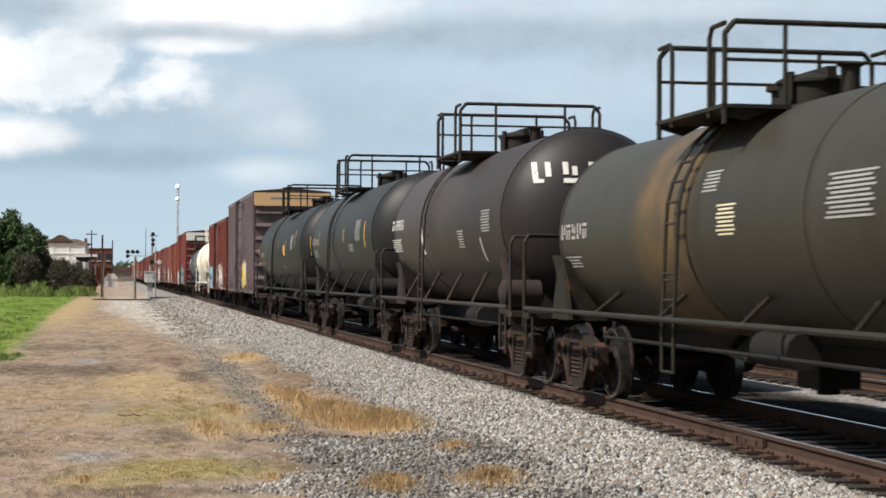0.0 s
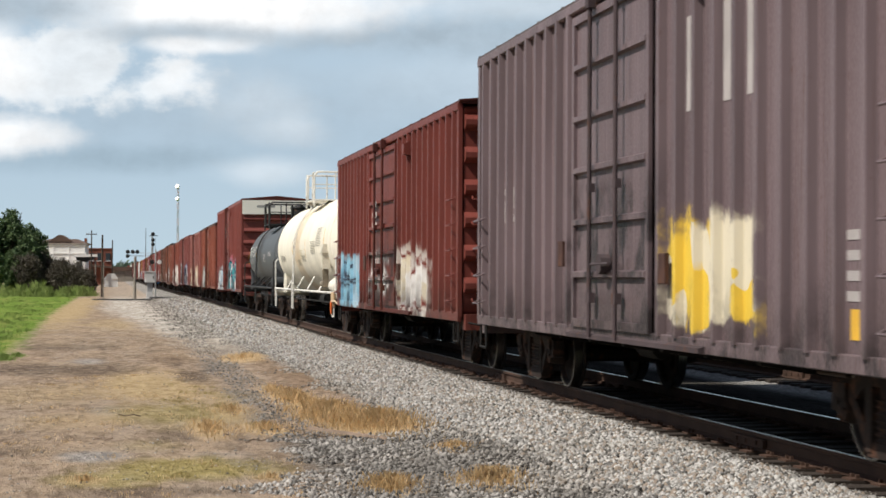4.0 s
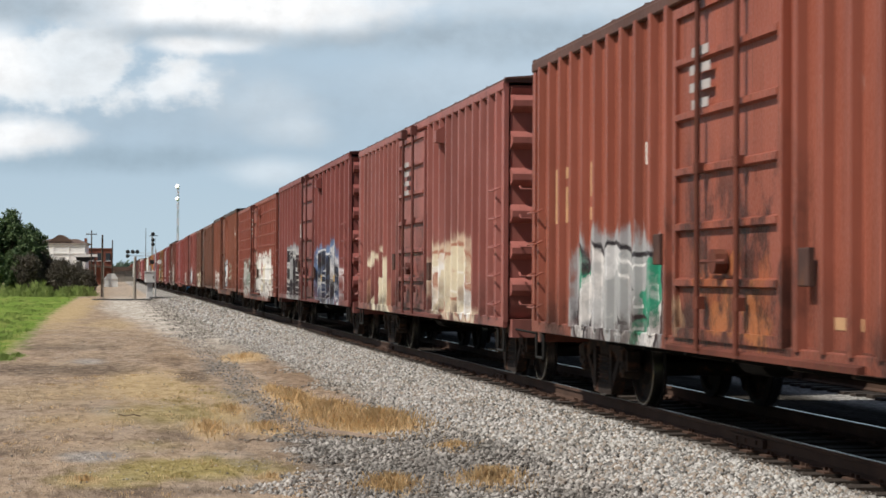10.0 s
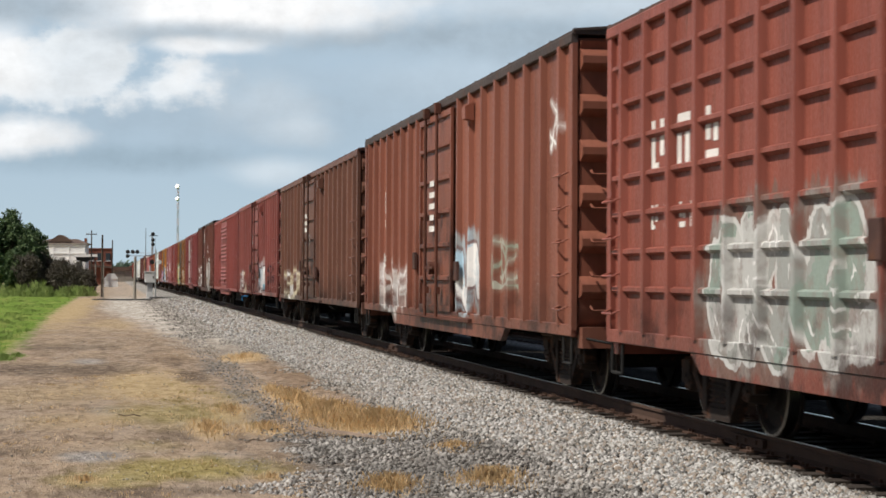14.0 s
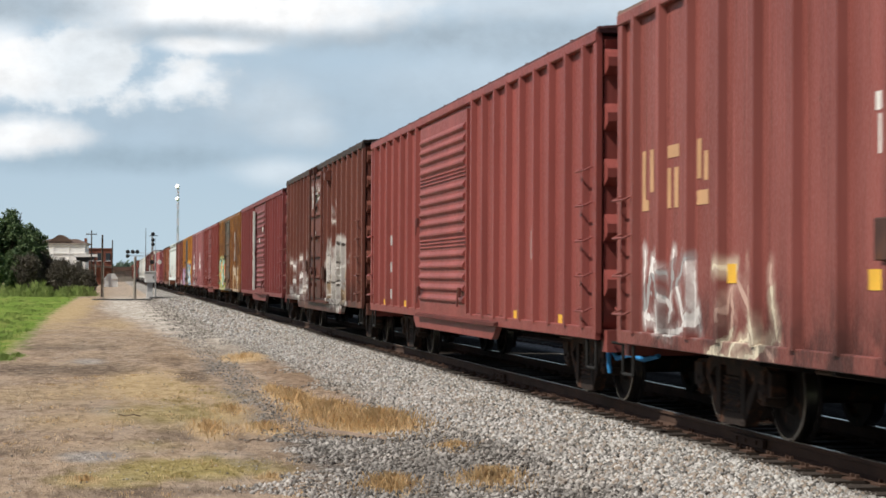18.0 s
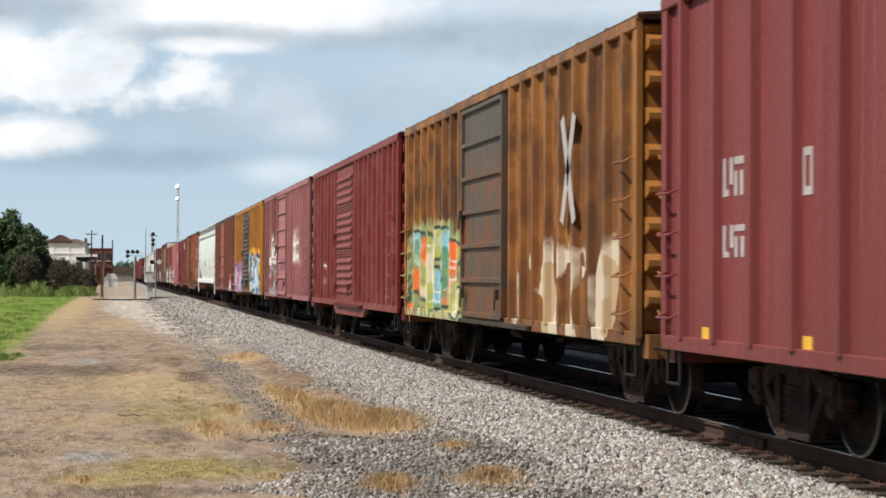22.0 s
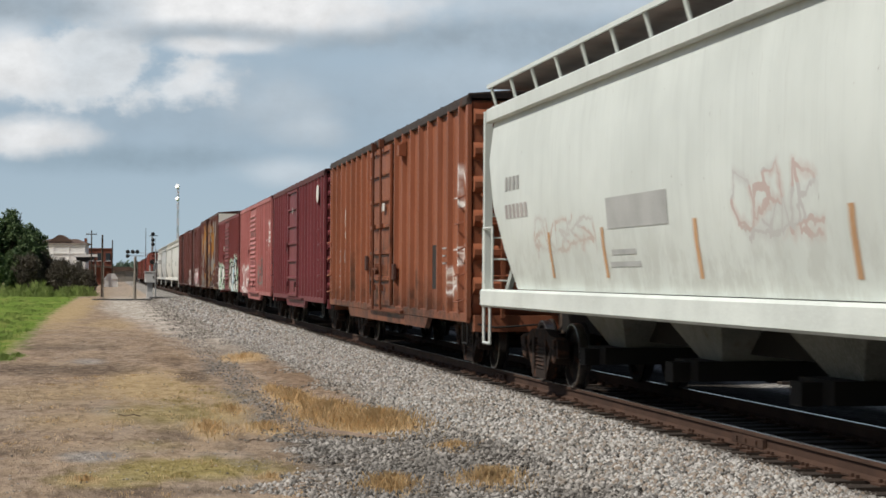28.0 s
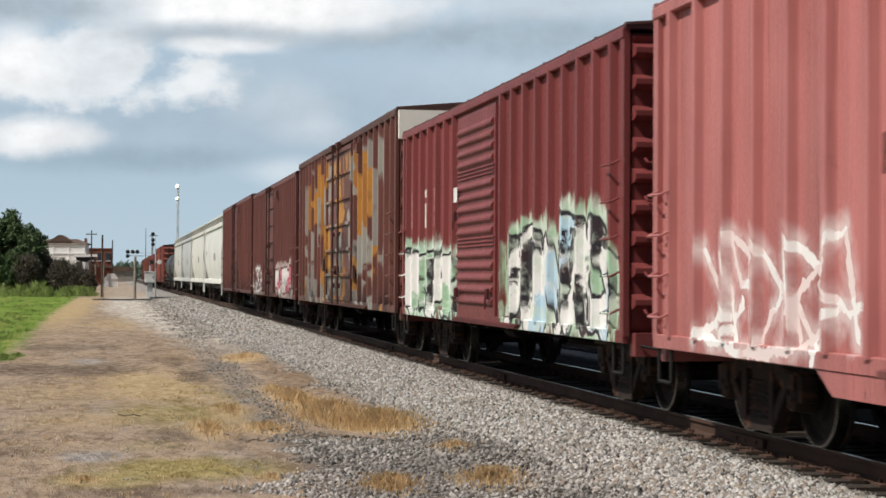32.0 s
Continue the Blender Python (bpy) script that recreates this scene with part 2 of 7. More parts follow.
        def chosen(tones, by):
            pick = k.n("ValToRGB", Fac=by)
            cr = pick.color_ramp
            cr.interpolation = "CONSTANT"
            tones = [(*c, 1) for c in tones]
            cr.elements[0].position, cr.elements[0].color = 0.0, tones[0]
            cr.elements[1].position, cr.elements[1].color = 1.0 / len(tones), tones[1 % len(tones)]
            for j in range(2, len(tones)):
                cr.elements.new(j / len(tones)).color = tones[j]
            return pick.outputs[0]

        ends_ = k.math("MULTIPLY", k.ramp(yy, y0 - ed, y0), k.ramp(yy, y1 + ed, y1))
        box = k.math("MULTIPLY", ends_, k.math("MULTIPLY", k.ramp(zz, z0 - 0.1, z0), tops))
        thin = k.ramp(k.noise(2.5, 5.0, 0.7), 0.25, 0.45, 0.55, 0.97)
        if kind == "grime":
            soft = k.math("MULTIPLY", k.ramp(yy, y0 - 0.3, y0 + 0.3), k.ramp(yy, y1 + 0.3, y1 - 0.3))
            soft = k.math("MULTIPLY", soft, k.ramp(zz, z1 + 0.5, z1 - 0.5))
            mess = k.noise(1.7, 7.0, 0.68, k.scaled(1, 1, 0.8))
            col = k.mix(k.math("MULTIPLY", soft, k.ramp(mess, 0.44, 0.60, 0.08, 0.85)), col, inks[0])
        elif kind == "coat":
            col = k.mix(k.math("MULTIPLY", k.ramp(y, y0 - 0.02, y0), k.math("MULTIPLY", k.ramp(y, y1 + 0.02, y1), k.ramp(cloud, 0.2, 0.7, 0.97, 0.80))), col, inks[0])
        elif kind == "stain":
            soft = k.math("MULTIPLY", k.ramp(yy, y0 - 0.5, y0 + 0.35), k.ramp(yy, y1 + 0.5, y1 - 0.35))
            col = k.mix(k.math("MULTIPLY", soft, k.ramp(cloud, 0.25, 0.7, 0.25, 0.8)), col, inks[0])
        elif kind == "patch":
            bent = k.vmath("ADD", k.scaled(0.0, 1.0, 0.55), k.vmath("MULTIPLY", k.noise_col(1.3), (0.0, 0.8, 0.8)))
            cell = k.n("TexVoronoi", Vector=bent, Scale=1.7)
            spray = chosen([c or inks[0] for c in cols], k.xyz(cell.outputs["Color"])[0])
            if None in cols:
                thin = k.math("MULTIPLY", thin, k.ramp(k.xyz(cell.outputs["Color"])[1], 0.40, 0.42))
            col = k.mix(k.math("MULTIPLY", box, thin), col, spray)
        elif kind == "tag":
            slim = min(0.058, 0.036 * high)
            d = k.math("ADD", sprayed(spray_letters(y0, y1, z0, z1, sd, slim, True)), k.math("MULTIPLY", k.math("SUBTRACT", cloud, 0.5), 0.10))
            line = k.ramp(d, slim * 1.35, slim * 0.75)
            haze = k.math("MULTIPLY", k.ramp(cloud, 0.36, 0.60, 0.05, 0.55), k.ramp(d, slim * 5.0, slim))
            col = k.mix(k.math("MULTIPLY", thin, k.math("MAXIMUM", line, haze)), col, chosen(inks, k.math("FRACT", k.math("ADD", k.math("MULTIPLY", yy, 0.37), v))))
        else:
            fat = min(0.17, 0.115 * high)
            near = sprayed(spray_letters(y0, y1, z0, z1, sd, fat + 0.06))
            d = k.math("ADD", near, k.math("MULTIPLY", k.math("SUBTRACT", cloud, 0.5), 0.07))
            tone = chosen(inks[:-2], k.math("FRACT", k.math("ADD", k.math("MULTIPLY", k.math("SUBTRACT", yy, y0), 0.31), k.math("MULTIPLY_ADD", v, 0.5, k.math("MULTIPLY", cloud, 0.6)))))
            tone = k.mix(k.ramp(k.noise(3.4, 5.0, 0.7), 0.48, 0.62, 0, 0.7), tone, k.mix(0.5, inks[0], inks[-2]))
            back = k.mix(k.ramp(cloud, 0.40, 0.60), inks[-2], k.mix(0.5, inks[-2], inks[0]))
            spray = k.mix(k.ramp(d, fat + 0.105, fat + 0.085), back, inks[-1])
            spray = k.mix(k.ramp(d, fat + 0.045, fat + 0.025), spray, tone)
            shine = k.math("MULTIPLY", k.ramp(k.math("ABSOLUTE", k.math("SUBTRACT", d, fat * 0.55)), 0.024, 0.012, 0, 0.75), k.ramp(cloud, 0.50, 0.56))
            spray = k.mix(shine, spray, (0.78, 0.77, 0.75))
            rag = k.math("MULTIPLY", k.math("SUBTRACT", k.noise(1.0, 4.0, 0.65, k.scaled(5.0, 5.0, 1.3)), 0.5), 0.75)
            held = k.ramp(k.math("ADD", d, rag), fat + 0.30, fat + 0.16)
            col = k.mix(k.math("MULTIPLY", thin, k.math("MAXIMUM", held, k.ramp(d, fat + 0.10, fat + 0.07, 0, 0.9))), col, spray)
    return k.done(col, rgh, 0.0, fine, 0.003, 0.3, 0.3) if sheets > 0.5 else k.done(col, rough, 0.0, gloss=0.42)


# ---- materials of the setting ----
def ground_material():
    """Bare lot: brown dirt, straw and moss where they grow, a dark gravel ditch beside the ballast, green grass beyond."""
    k = Nodes("lot_ground")
    k.place()
    x, y, z = k.xyz()
    here = k.c
    long = k.scaled(1, 0.30, 1)          # tyres have drawn everything out along the line
    big, mid, fine = k.noise(0.22, 5.0, 0.6, long), k.noise(1.1, 6.0, 0.65, long), k.noise(6.0, 6.0, 0.70, k.scaled(1, 0.4, 1))
    grit = k.noise(34.0, 4.0, 0.70, k.scaled(1, 0.5, 1))
    ragged = k.math("ADD", k.math("MULTIPLY", k.math("SUBTRACT", mid, 0.5), 2.4), k.math("MULTIPLY", k.math("SUBTRACT", fine, 0.5), 1.8))

    def patch(cx, cy, rx, ry, soft, dens):
        p = k.n("VectorMath", i0=k.vmath("SUBTRACT", here, (cx, cy, 0)), i1=(1 / rx, 1 / ry, 0))
        p.operation = "MULTIPLY"
        d = k.n("VectorMath", i0=p.outputs[0])
        d.operation = "LENGTH"
        return k.ramp(k.math("MULTIPLY_ADD", ragged, 0.6, d.outputs["Value"]), 1.0 + soft, 1.0 - soft, 0, dens)

    def two(dark, light):
        return k.mix(k.ramp(fine, 0.30, 0.70), dark, light)

    col = two((0.165, 0.12, 0.087), (0.38, 0.295, 0.22))
    col = k.mix(k.ramp(mid, 0.50, 0.62, 0, 0.55), col, (0.37, 0.30, 0.235))
    col = k.mix(k.ramp(k.noise(2.4, 6.0, 0.7, k.scaled(1, 0.3, 1, 5.5, 2.5)), 0.50, 0.64, 0, 0.6), col, (0.12, 0.09, 0.068))
    col = k.mix(k.ramp(k.noise(0.9, 6.0, 0.65, k.scaled(1, 0.25, 1, 1.5, 6.5)), 0.50, 0.62, 0, 0.5), col, (0.41, 0.31, 0.215))
    pale, moss, straw = two((0.29, 0.21, 0.115), (0.50, 0.385, 0.225)), two((0.19, 0.155, 0.055), (0.38, 0.315, 0.135)), two((0.36, 0.255, 0.14), (0.58, 0.43, 0.25))
    # dark_ground: the darkest brown; ash: grey; brown: between the two
    dark_ground, ash, brown = two((0.07, 0.053, 0.042), (0.17, 0.13, 0.10)), two((0.16, 0.148, 0.14), (0.40, 0.375, 0.35)), two((0.12, 0.085, 0.06), (0.30, 0.215, 0.15))
    for what, spots in ((pale, ((0.75, 31.8, 0.95, 4.6, 0.5, 0.95), (-1.23, 29.8, 1.08, 2.51, 0.6, 0.4), (-0.57, 24.5, 0.82, 1.33, 0.6, 0.35), (-2.5, 98.0, 1.3, 30.0, 0.5, 0.95), (-2.0, 135.0, 1.2, 20.0, 0.5, 0.8), (0.05, 72.3, 0.88, 8.23, 0.5, 0.5))),
                        (dark_ground, ((-1.11, 37.6, 1.48, 2.23, 0.5, 0.75), (1.53, 34.7, 0.32, 2.12, 0.5, 0.85), (1.42, 41.0, 0.32, 1.89, 0.5, 0.6), (-1.31, 49.2, 1.35, 1.92, 0.5, 0.5), (2.49, 21.9, 0.83, 0.47, 0.6, 0.5), (0.53, 16.3, 0.91, 0.38, 0.6, 0.65), (0.84, 22.1, 0.41, 0.78, 0.6, 0.5), (-0.83, 20.2, 0.49, 0.64, 0.6, 0.35))),
                        (ash, ((-0.18, 19.6, 0.36, 0.61, 0.5, 0.9), (-0.53, 41.1, 0.38, 1.34, 0.5, 0.8), (0.24, 17.5, 0.11, 0.29, 0.5, 0.7), (1.18, 19.6, 0.3, 0.37, 0.6, 0.4), (-0.05, 26.2, 0.24, 0.87, 0.6, 0.4))),
                        (moss, ((0.81, 18.2, 0.84, 1.05, 0.5, 0.9), (-0.08, 17.3, 0.48, 0.52, 0.6, 0.6), (0.96, 25.4, 0.86, 2.05, 0.6, 0.65), (1.94, 29.4, 0.37, 1.66, 0.6, 0.3), (0.41, 20.7, 0.38, 0.68, 0.6, 0.3)))):
        for spot in spots:
            col = k.mix(patch(*spot), col, what)
    # bits of chaff, clods and pebbles all over
    col = k.mix(k.ramp(grit, 0.55, 0.70, 0, 0.6), col, (0.07, 0.055, 0.044))
    col = k.mix(k.ramp(grit, 0.42, 0.28, 0, 0.55), col, (0.50, 0.42, 0.33))
    k.c = here
    stone = k.n("TexVoronoi", Vector=k.c, Scale=20.0)
    shade = k.xyz(stone.outputs["Color"])[0]
    gravel = k.mix(shade, (0.05, 0.046, 0.042), (0.30, 0.28, 0.255))
    gravel = k.mix(k.ramp(mid, 0.48, 0.66, 0, 0.6), gravel, k.mix(shade, (0.08, 0.058, 0.042), (0.24, 0.18, 0.13)))
    low = k.math("MULTIPLY", k.ramp(k.math("MULTIPLY_ADD", ragged, 0.45, x), 1.75, 2.25), k.ramp(k.math("MULTIPLY_ADD", ragged, 1.3, y), 21.9, 20.6))
    col = k.mix(low, col, gravel)
    for spot in ((2.78, 48.4, 0.6, 5.21, 0.6, 0.5), (2.28, 37.6, 0.39, 4.06, 0.6, 0.55), (2.12, 29.6, 0.26, 3.07, 0.6, 0.55), (1.98, 24.7, 0.17, 1.47, 0.5, 0.8), (1.42, 18.7, 0.23, 0.56, 0.6, 0.4)):
        col = k.mix(patch(*spot), col, gravel)
    # pale limestone chips spread over the lot towards the crossing
    chips = k.mix(k.ramp(k.noise(3.0, 6.0, 0.75, k.scaled(1, 0.25, 1)), 0.35, 0.62), (0.25, 0.225, 0.195), (0.58, 0.54, 0.48))
    side = k.math("ADD", k.math("ADD", x, k.math("MULTIPLY", ragged, 0.8)), k.ramp(y, 38.0, 110.0, -1.2, 1.8))
    col = k.mix(k.math("MULTIPLY", k.ramp(side, 0.4, 2.4, 0, 0.9), k.math("MULTIPLY", k.ramp(y, 36.0, 60.0), k.ramp(y, 175.0, 135.0, 0.3, 1.0))), col, chips)
    for spot in ((3.53, 36.0, 0.57, 6.13, 0.6, 0.8), (3.46, 41.0, 0.51, 2.71, 0.6, 0.6), (3.68, 29.4, 0.28, 2.79, 0.6, 0.5), (1.34, 42.5, 0.66, 2.3, 0.6, 0.5)):
        col = k.mix(patch(*spot), col, brown)
    # clean ballast towards the rails; between them dark with oil and painted-in train shade
    heap = k.mix(shade, (0.15, 0.14, 0.125), (0.46, 0.44, 0.41))
    clean = k.ramp(k.math("ADD", k.math("ADD", x, k.math("MULTIPLY", ragged, 0.35)), k.ramp(y, 15.0, 60.0, -0.35, 0.3)), 3.3, 3.9)
    clean = k.math("MULTIPLY", clean, k.math("MAXIMUM", k.ramp(y, 20.5, 22.5), k.ramp(x, 3.6, 4.3)))
    col = k.mix(clean, col, heap)
    for spot in ((2.81, 28.0, 0.28, 2.03, 0.5, 0.9), (2.96, 24.5, 0.42, 2.13, 0.5, 0.95), (3.37, 22.7, 0.52, 1.68, 0.5, 0.95), (2.66, 30.3, 0.15, 1.48, 0.6, 0.8), (3.01, 41.8, 0.47, 1.97, 0.6, 0.9), (1.23, 23.0, 0.26, 1.43, 0.6, 0.85), (1.94, 22.8, 0.32, 0.92, 0.6, 0.8), (2.55, 16.4, 0.25, 0.66, 0.6, 0.85), (3.46, 16.1, 0.31, 0.69, 0.6, 0.9), (1.71, 26.0, 0.32, 1.51, 0.6, 0.5), (3.68, 19.2, 0.22, 0.49, 0.6, 0.7), (1.53, 17.3, 0.16, 0.24, 0.6, 0.5), (-0.24, 17.3, 0.16, 0.29, 0.6, 0.5)):
        col = k.mix(patch(*spot), col, straw)
    # near-black under the cars: their shade is put into the colour, besides oil
    oil_and_shade = k.math("MULTIPLY", k.ramp(x, 5.85, 6.35), k.ramp(x, 10.8, 10.0))
    col = k.mix(k.math("MULTIPLY", oil_and_shade, k.ramp(mid, 0.2, 0.8, 0.80, 0.96)), col, (0.016, 0.013, 0.010))
    grass = two((0.085, 0.15, 0.026), (0.19, 0.27, 0.06))
    grass = k.mix(k.ramp(mid, 0.48, 0.66, 0, 0.6), grass, (0.30, 0.28, 0.10))
    ge = k.math("ADD", x, k.math("MULTIPLY", ragged, 0.5))
    is_grass = k.math("MULTIPLY", k.ramp(k.math("ADD", ge, k.ramp(y, 42.0, 95.0, 0.0, 0.55)), -2.1, -2.75), k.ramp(k.math("ADD", y, k.math("MULTIPLY", ragged, 4.0)), 39.0, 42.5))
    is_grass = k.math("MULTIPLY", is_grass, k.ramp(y, 195.0, 180.0))
    is_grass = k.math("MAXIMUM", is_grass, k.math("MULTIPLY", k.ramp(x, 17.0, 17.6), k.ramp(big, 0.2, 0.4)))
    col = k.mix(is_grass, col, grass)
    far = k.mix(k.ramp(big, 0.35, 0.65), (0.10, 0.13, 0.04), (0.24, 0.21, 0.12))
    col = k.mix(k.ramp(x, -14.0, -20.0), col, far)
    bump = k.math("ADD", k.math("MULTIPLY", fine, 1.3), k.math("ADD", k.math("MULTIPLY", grit, 0.5), k.math("MULTIPLY", stone.outputs["Distance"], k.math("MAXIMUM", low, clean))))
    return k.done(col, 0.95, 0, bump, 0.06, 0.9, 0.0)


def ballast_material():
    """Loose stones, each of its own grey; browner and dirtier towards the lot, darkened towards the rails by oil and
    painted shade.
    """
    k = Nodes("ballast_stones")
    k.place()
    x, y, z = k.xyz()
    big, mid, fine = k.noise(0.7, 4.0), k.noise(0.9, 6.0, 0.65), k.noise(35.0, 3.0)
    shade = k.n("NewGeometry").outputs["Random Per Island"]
    clean = k.mix(shade, (0.05, 0.047, 0.044), (0.50, 0.485, 0.46))
    clean = k.mix(k.ramp(k.math("FRACT", k.math("MULTIPLY", shade, 7.0)), 0.78, 0.80), clean, (0.25, 0.205, 0.165))
    dirty = k.mix(shade, (0.05, 0.043, 0.036), (0.40, 0.37, 0.33))
    at = k.math("ADD", k.math("ADD", x, k.math("MULTIPLY", k.math("SUBTRACT", mid, 0.5), 1.2)), k.ramp(y, 15.0, 60.0, -0.35, 0.3))
    col = k.mix(k.ramp(at, 3.2, 4.1), dirty, clean)
    # oily by the near rail, with shade from the cars mixed into the colour
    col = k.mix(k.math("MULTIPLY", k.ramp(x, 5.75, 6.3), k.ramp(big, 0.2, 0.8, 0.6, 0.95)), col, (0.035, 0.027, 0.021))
    col = k.mix(k.ramp(big, 0.5, 0.75, 0, 0.4), col, (0.17, 0.145, 0.115))
    return k.done(col, 0.92, 0, fine, 0.006, 0.8, 0.1)


GROUND = ground_material()
STONES = ballast_material()
TIMBER = worn("tie_timber", (0.042, 0.031, 0.024), 0.5, 0.9, 0, 4.0, depth=0.012)
RUST = worn("rail_rust", (0.066, 0.036, 0.024), 0.6, 0.85, 0, 5.0)
BRIGHT = worn("rail_head", (0.55, 0.54, 0.52), 0.8, 0.28, 1.0, 5.0)

# ---- ground, ballast and tracks ----
g = Mesh()
xs = [-4000, -600, -120, -40, -15, -6, -3, 0, 2.2, 3.2, 12, 17, 20, 60, 300, 4000]
ys = [-600, -60, 0, 20, 60, 120, 200, 400, 900, 4500]
g.add([(x, y, GROUND_Z) for y in ys for x in xs], [(j * len(xs) + i, j * len(xs) + i + 1, (j + 1) * len(xs) + i + 1, (j + 1) * len(xs) + i) for j in range(len(ys) - 1) for i in range(len(xs) - 1)])
solid("ground", g, GROUND, "dry dirt lot with straw, gravel and grass", kind="structure")

TRACKS = (TRACK_X, TRACK_X + 5.2)
bed = Mesh()
bed.prism([(2.3, GROUND_Z - 0.02), (3.3, GROUND_Z + 0.07), (5.45, -0.215), (TRACK_X + 1.9, -0.2), (TRACK_X + 3.3, -0.23), (TRACK_X + 7.0, -0.2), (TRACK_X + 8.6, GROUND_Z + 0.05), (TRACK_X + 9.5, GROUND_Z - 0.02)], -40, 1200)
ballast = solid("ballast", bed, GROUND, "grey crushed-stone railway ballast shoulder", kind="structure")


def stones(name, x0, x1, y0, y1, count, size, height, seed, material=None, fade=1.0, edge=None):
    """Loose stones: small angular lumps of four to eight faces each, in one mesh."""
    rng = np.random.RandomState(seed)
    base = np.array([(1, 0, -.2), (-.3, .95, -.2), (-.8, -.6, -.2), (.2, .1, .75), (-.25, -.15, .55), (.1, -.9, .1)])
    tri = np.array([(0, 1, 3), (1, 2, 4), (1, 4, 3), (2, 5, 4), (5, 0, 3), (5, 3, 4), (0, 2, 1), (0, 5, 2)])
    yy = y0 + (y1 - y0) * rng.rand(count) ** 1.7
    xx = x1 - (x1 - x0) * rng.rand(count) ** fade * (1 + 0.14 * np.sin(yy * 0.9) + 0.10 * np.sin(yy * 2.3 + 1) + 0.08 * np.sin(yy * 5.1))
    if edge is not None:
        keep = xx > edge(yy) + 0.28 * rng.randn(count) * np.maximum(0.4, np.sin(yy * 1.3) + 0.6)
        xx, yy = xx[keep], yy[keep]
        count = len(xx)
    zz = np.array([height(a, b) for a, b in zip(xx, yy)])
    s = size * (0.55 + 0.9 * rng.rand(count) ** 2)
    a = rng.rand(count) * 6.283
    b = base[None] * (0.65 + 0.7 * rng.rand(count, 6, 3)) * s[:, None, None]
    c, d = np.cos(a)[:, None], np.sin(a)[:, None]
    v = np.stack([xx[:, None] + c * b[..., 0] - d * b[..., 1], yy[:, None] + d * b[..., 0] + c * b[..., 1], zz[:, None] + b[..., 2]], -1).reshape(-1, 3)
    f = (tri[None] + 6 * np.arange(count)[:, None, None]).reshape(-1, 3)
    me = bpy.data.meshes.new(name)
    me.vertices.add(len(v))
    me.vertices.foreach_set("co", v.astype(np.float32).ravel())
    me.loops.add(f.size)
    me.loops.foreach_set("vertex_index", f.ravel().astype(np.int32))
    me.polygons.add(len(f))
    me.polygons.foreach_set("loop_start", np.arange(0, f.size, 3, dtype=np.int32))
    me.update(calc_edges=True)
    me.validate()
    me.materials.append(material or STONES)
    return new(name, me)


def bed_height(x, y):
    pts = ((2.3, GROUND_Z - 0.02), (3.3, GROUND_Z + 0.07), (5.45, -0.20), (5.9, -0.182), (6.05, -0.205), (6.3, -0.235), (10.5, -0.23))
    for (a, za), (b, zb) in zip(pts, pts[1:]):
        if x < b:
            return za + (zb - za) * max(0, (x - a) / (b - a))
    return -0.22


def rail_mesh():
    o = [(-0.075, -0.17), (0.075, -0.17), (0.075, -0.155), (0.012, -0.13), (0.012, -0.045), (0.036, -0.035), (0.036, -0.006), (0.026, 0.0), (-0.026, 0.0), (-0.036, -0.006), (-0.036, -0.035), (-0.012, -0.045), (-0.012, -0.13), (-0.075, -0.155)]
    return Mesh().prism(o, -30, 1100).data("rail", RUST), Mesh().box(-0.024, 0.024, -30, 1100, 0.0005, 0.003).data("rail_head", BRIGHT)


RAIL, HEAD = rail_mesh()
TIE = Mesh().box(-1.3, 1.3, -0.115, 0.115, -0.36, -0.175, 0.012).data("tie", TIMBER)
PLATE = Mesh().box(-0.19, 0.19, -0.1, 0.1, -0.174, -0.158).box(-0.13, -0.1, -0.07, -0.04, -0.158, -0.125).box(0.1, 0.13, 0.04, 0.07, -0.158, -0.125).box(-0.13, -0.1, 0.04, 0.07, -0.158, -0.125).data("tie_plate", RUST)
BAR = Mesh().box(-0.06, -0.02, -0.45, 0.45, -0.14, -0.05).box(-0.08, -0.06, -0.3, -0.26, -0.11, -0.07).box(-0.08, -0.06, 0.0, 0.04, -0.11, -0.07).box(-0.08, -0.06, 0.26, 0.3, -0.11, -0.07).data("joint_bar", RUST)
for n, tx in enumerate(TRACKS):
    track = thing("railway_track", ("rusty steel rails on dark timber ties in grey ballast", "rusty second railway track behind the passing train")[n], "", kind="structure")
    for side in (-1, 1):
        rail = part("rail", RAIL, None, track, at=(tx + side * 0.755, 0, 0))
        part("rail_head", HEAD, None, rail, "polished running surface")
    rng = random.Random(4 + n)
    for i in range(150 if n == 0 else 90):
        tie = part("tie", TIE, None, track, at=(tx + rng.uniform(-0.05, 0.05), 9.5 + 0.5 * i + rng.uniform(-0.04, 0.04), rng.uniform(-0.012, 0.008)))
        tie.rotation_euler.z = rng.uniform(-0.012, 0.012)
        if n == 0 and i < 90:
            for side in (-1, 1):
                part("tie_plate", PLATE, None, tie, at=(side * 0.755, 0, 0))
    rest = Mesh()
    for i in range(150 if n == 0 else 90, 700):
        rest.box(tx - 1.3, tx + 1.3, 9.4 + 0.5 * i, 9.62 + 0.5 * i, -0.36, -0.18)
    tagged(part("far_ties", rest, TIMBER, track), kind="stuff")
    for i in range(6):
        part("joint_bar", BAR, None, track, at=(tx - 0.755, 17.3 + 11.9 * i, 0))

def shoulder(y):
    """Where the clean ballast begins, metres from the camera's line."""
    return np.interp(y, (11, 20, 22, 30, 38, 46, 55, 80), (4.5, 4.3, 3.95, 3.75, 3.85, 3.6, 3.0, 2.6))


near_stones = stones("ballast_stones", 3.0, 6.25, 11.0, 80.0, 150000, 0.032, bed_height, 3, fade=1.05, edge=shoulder)
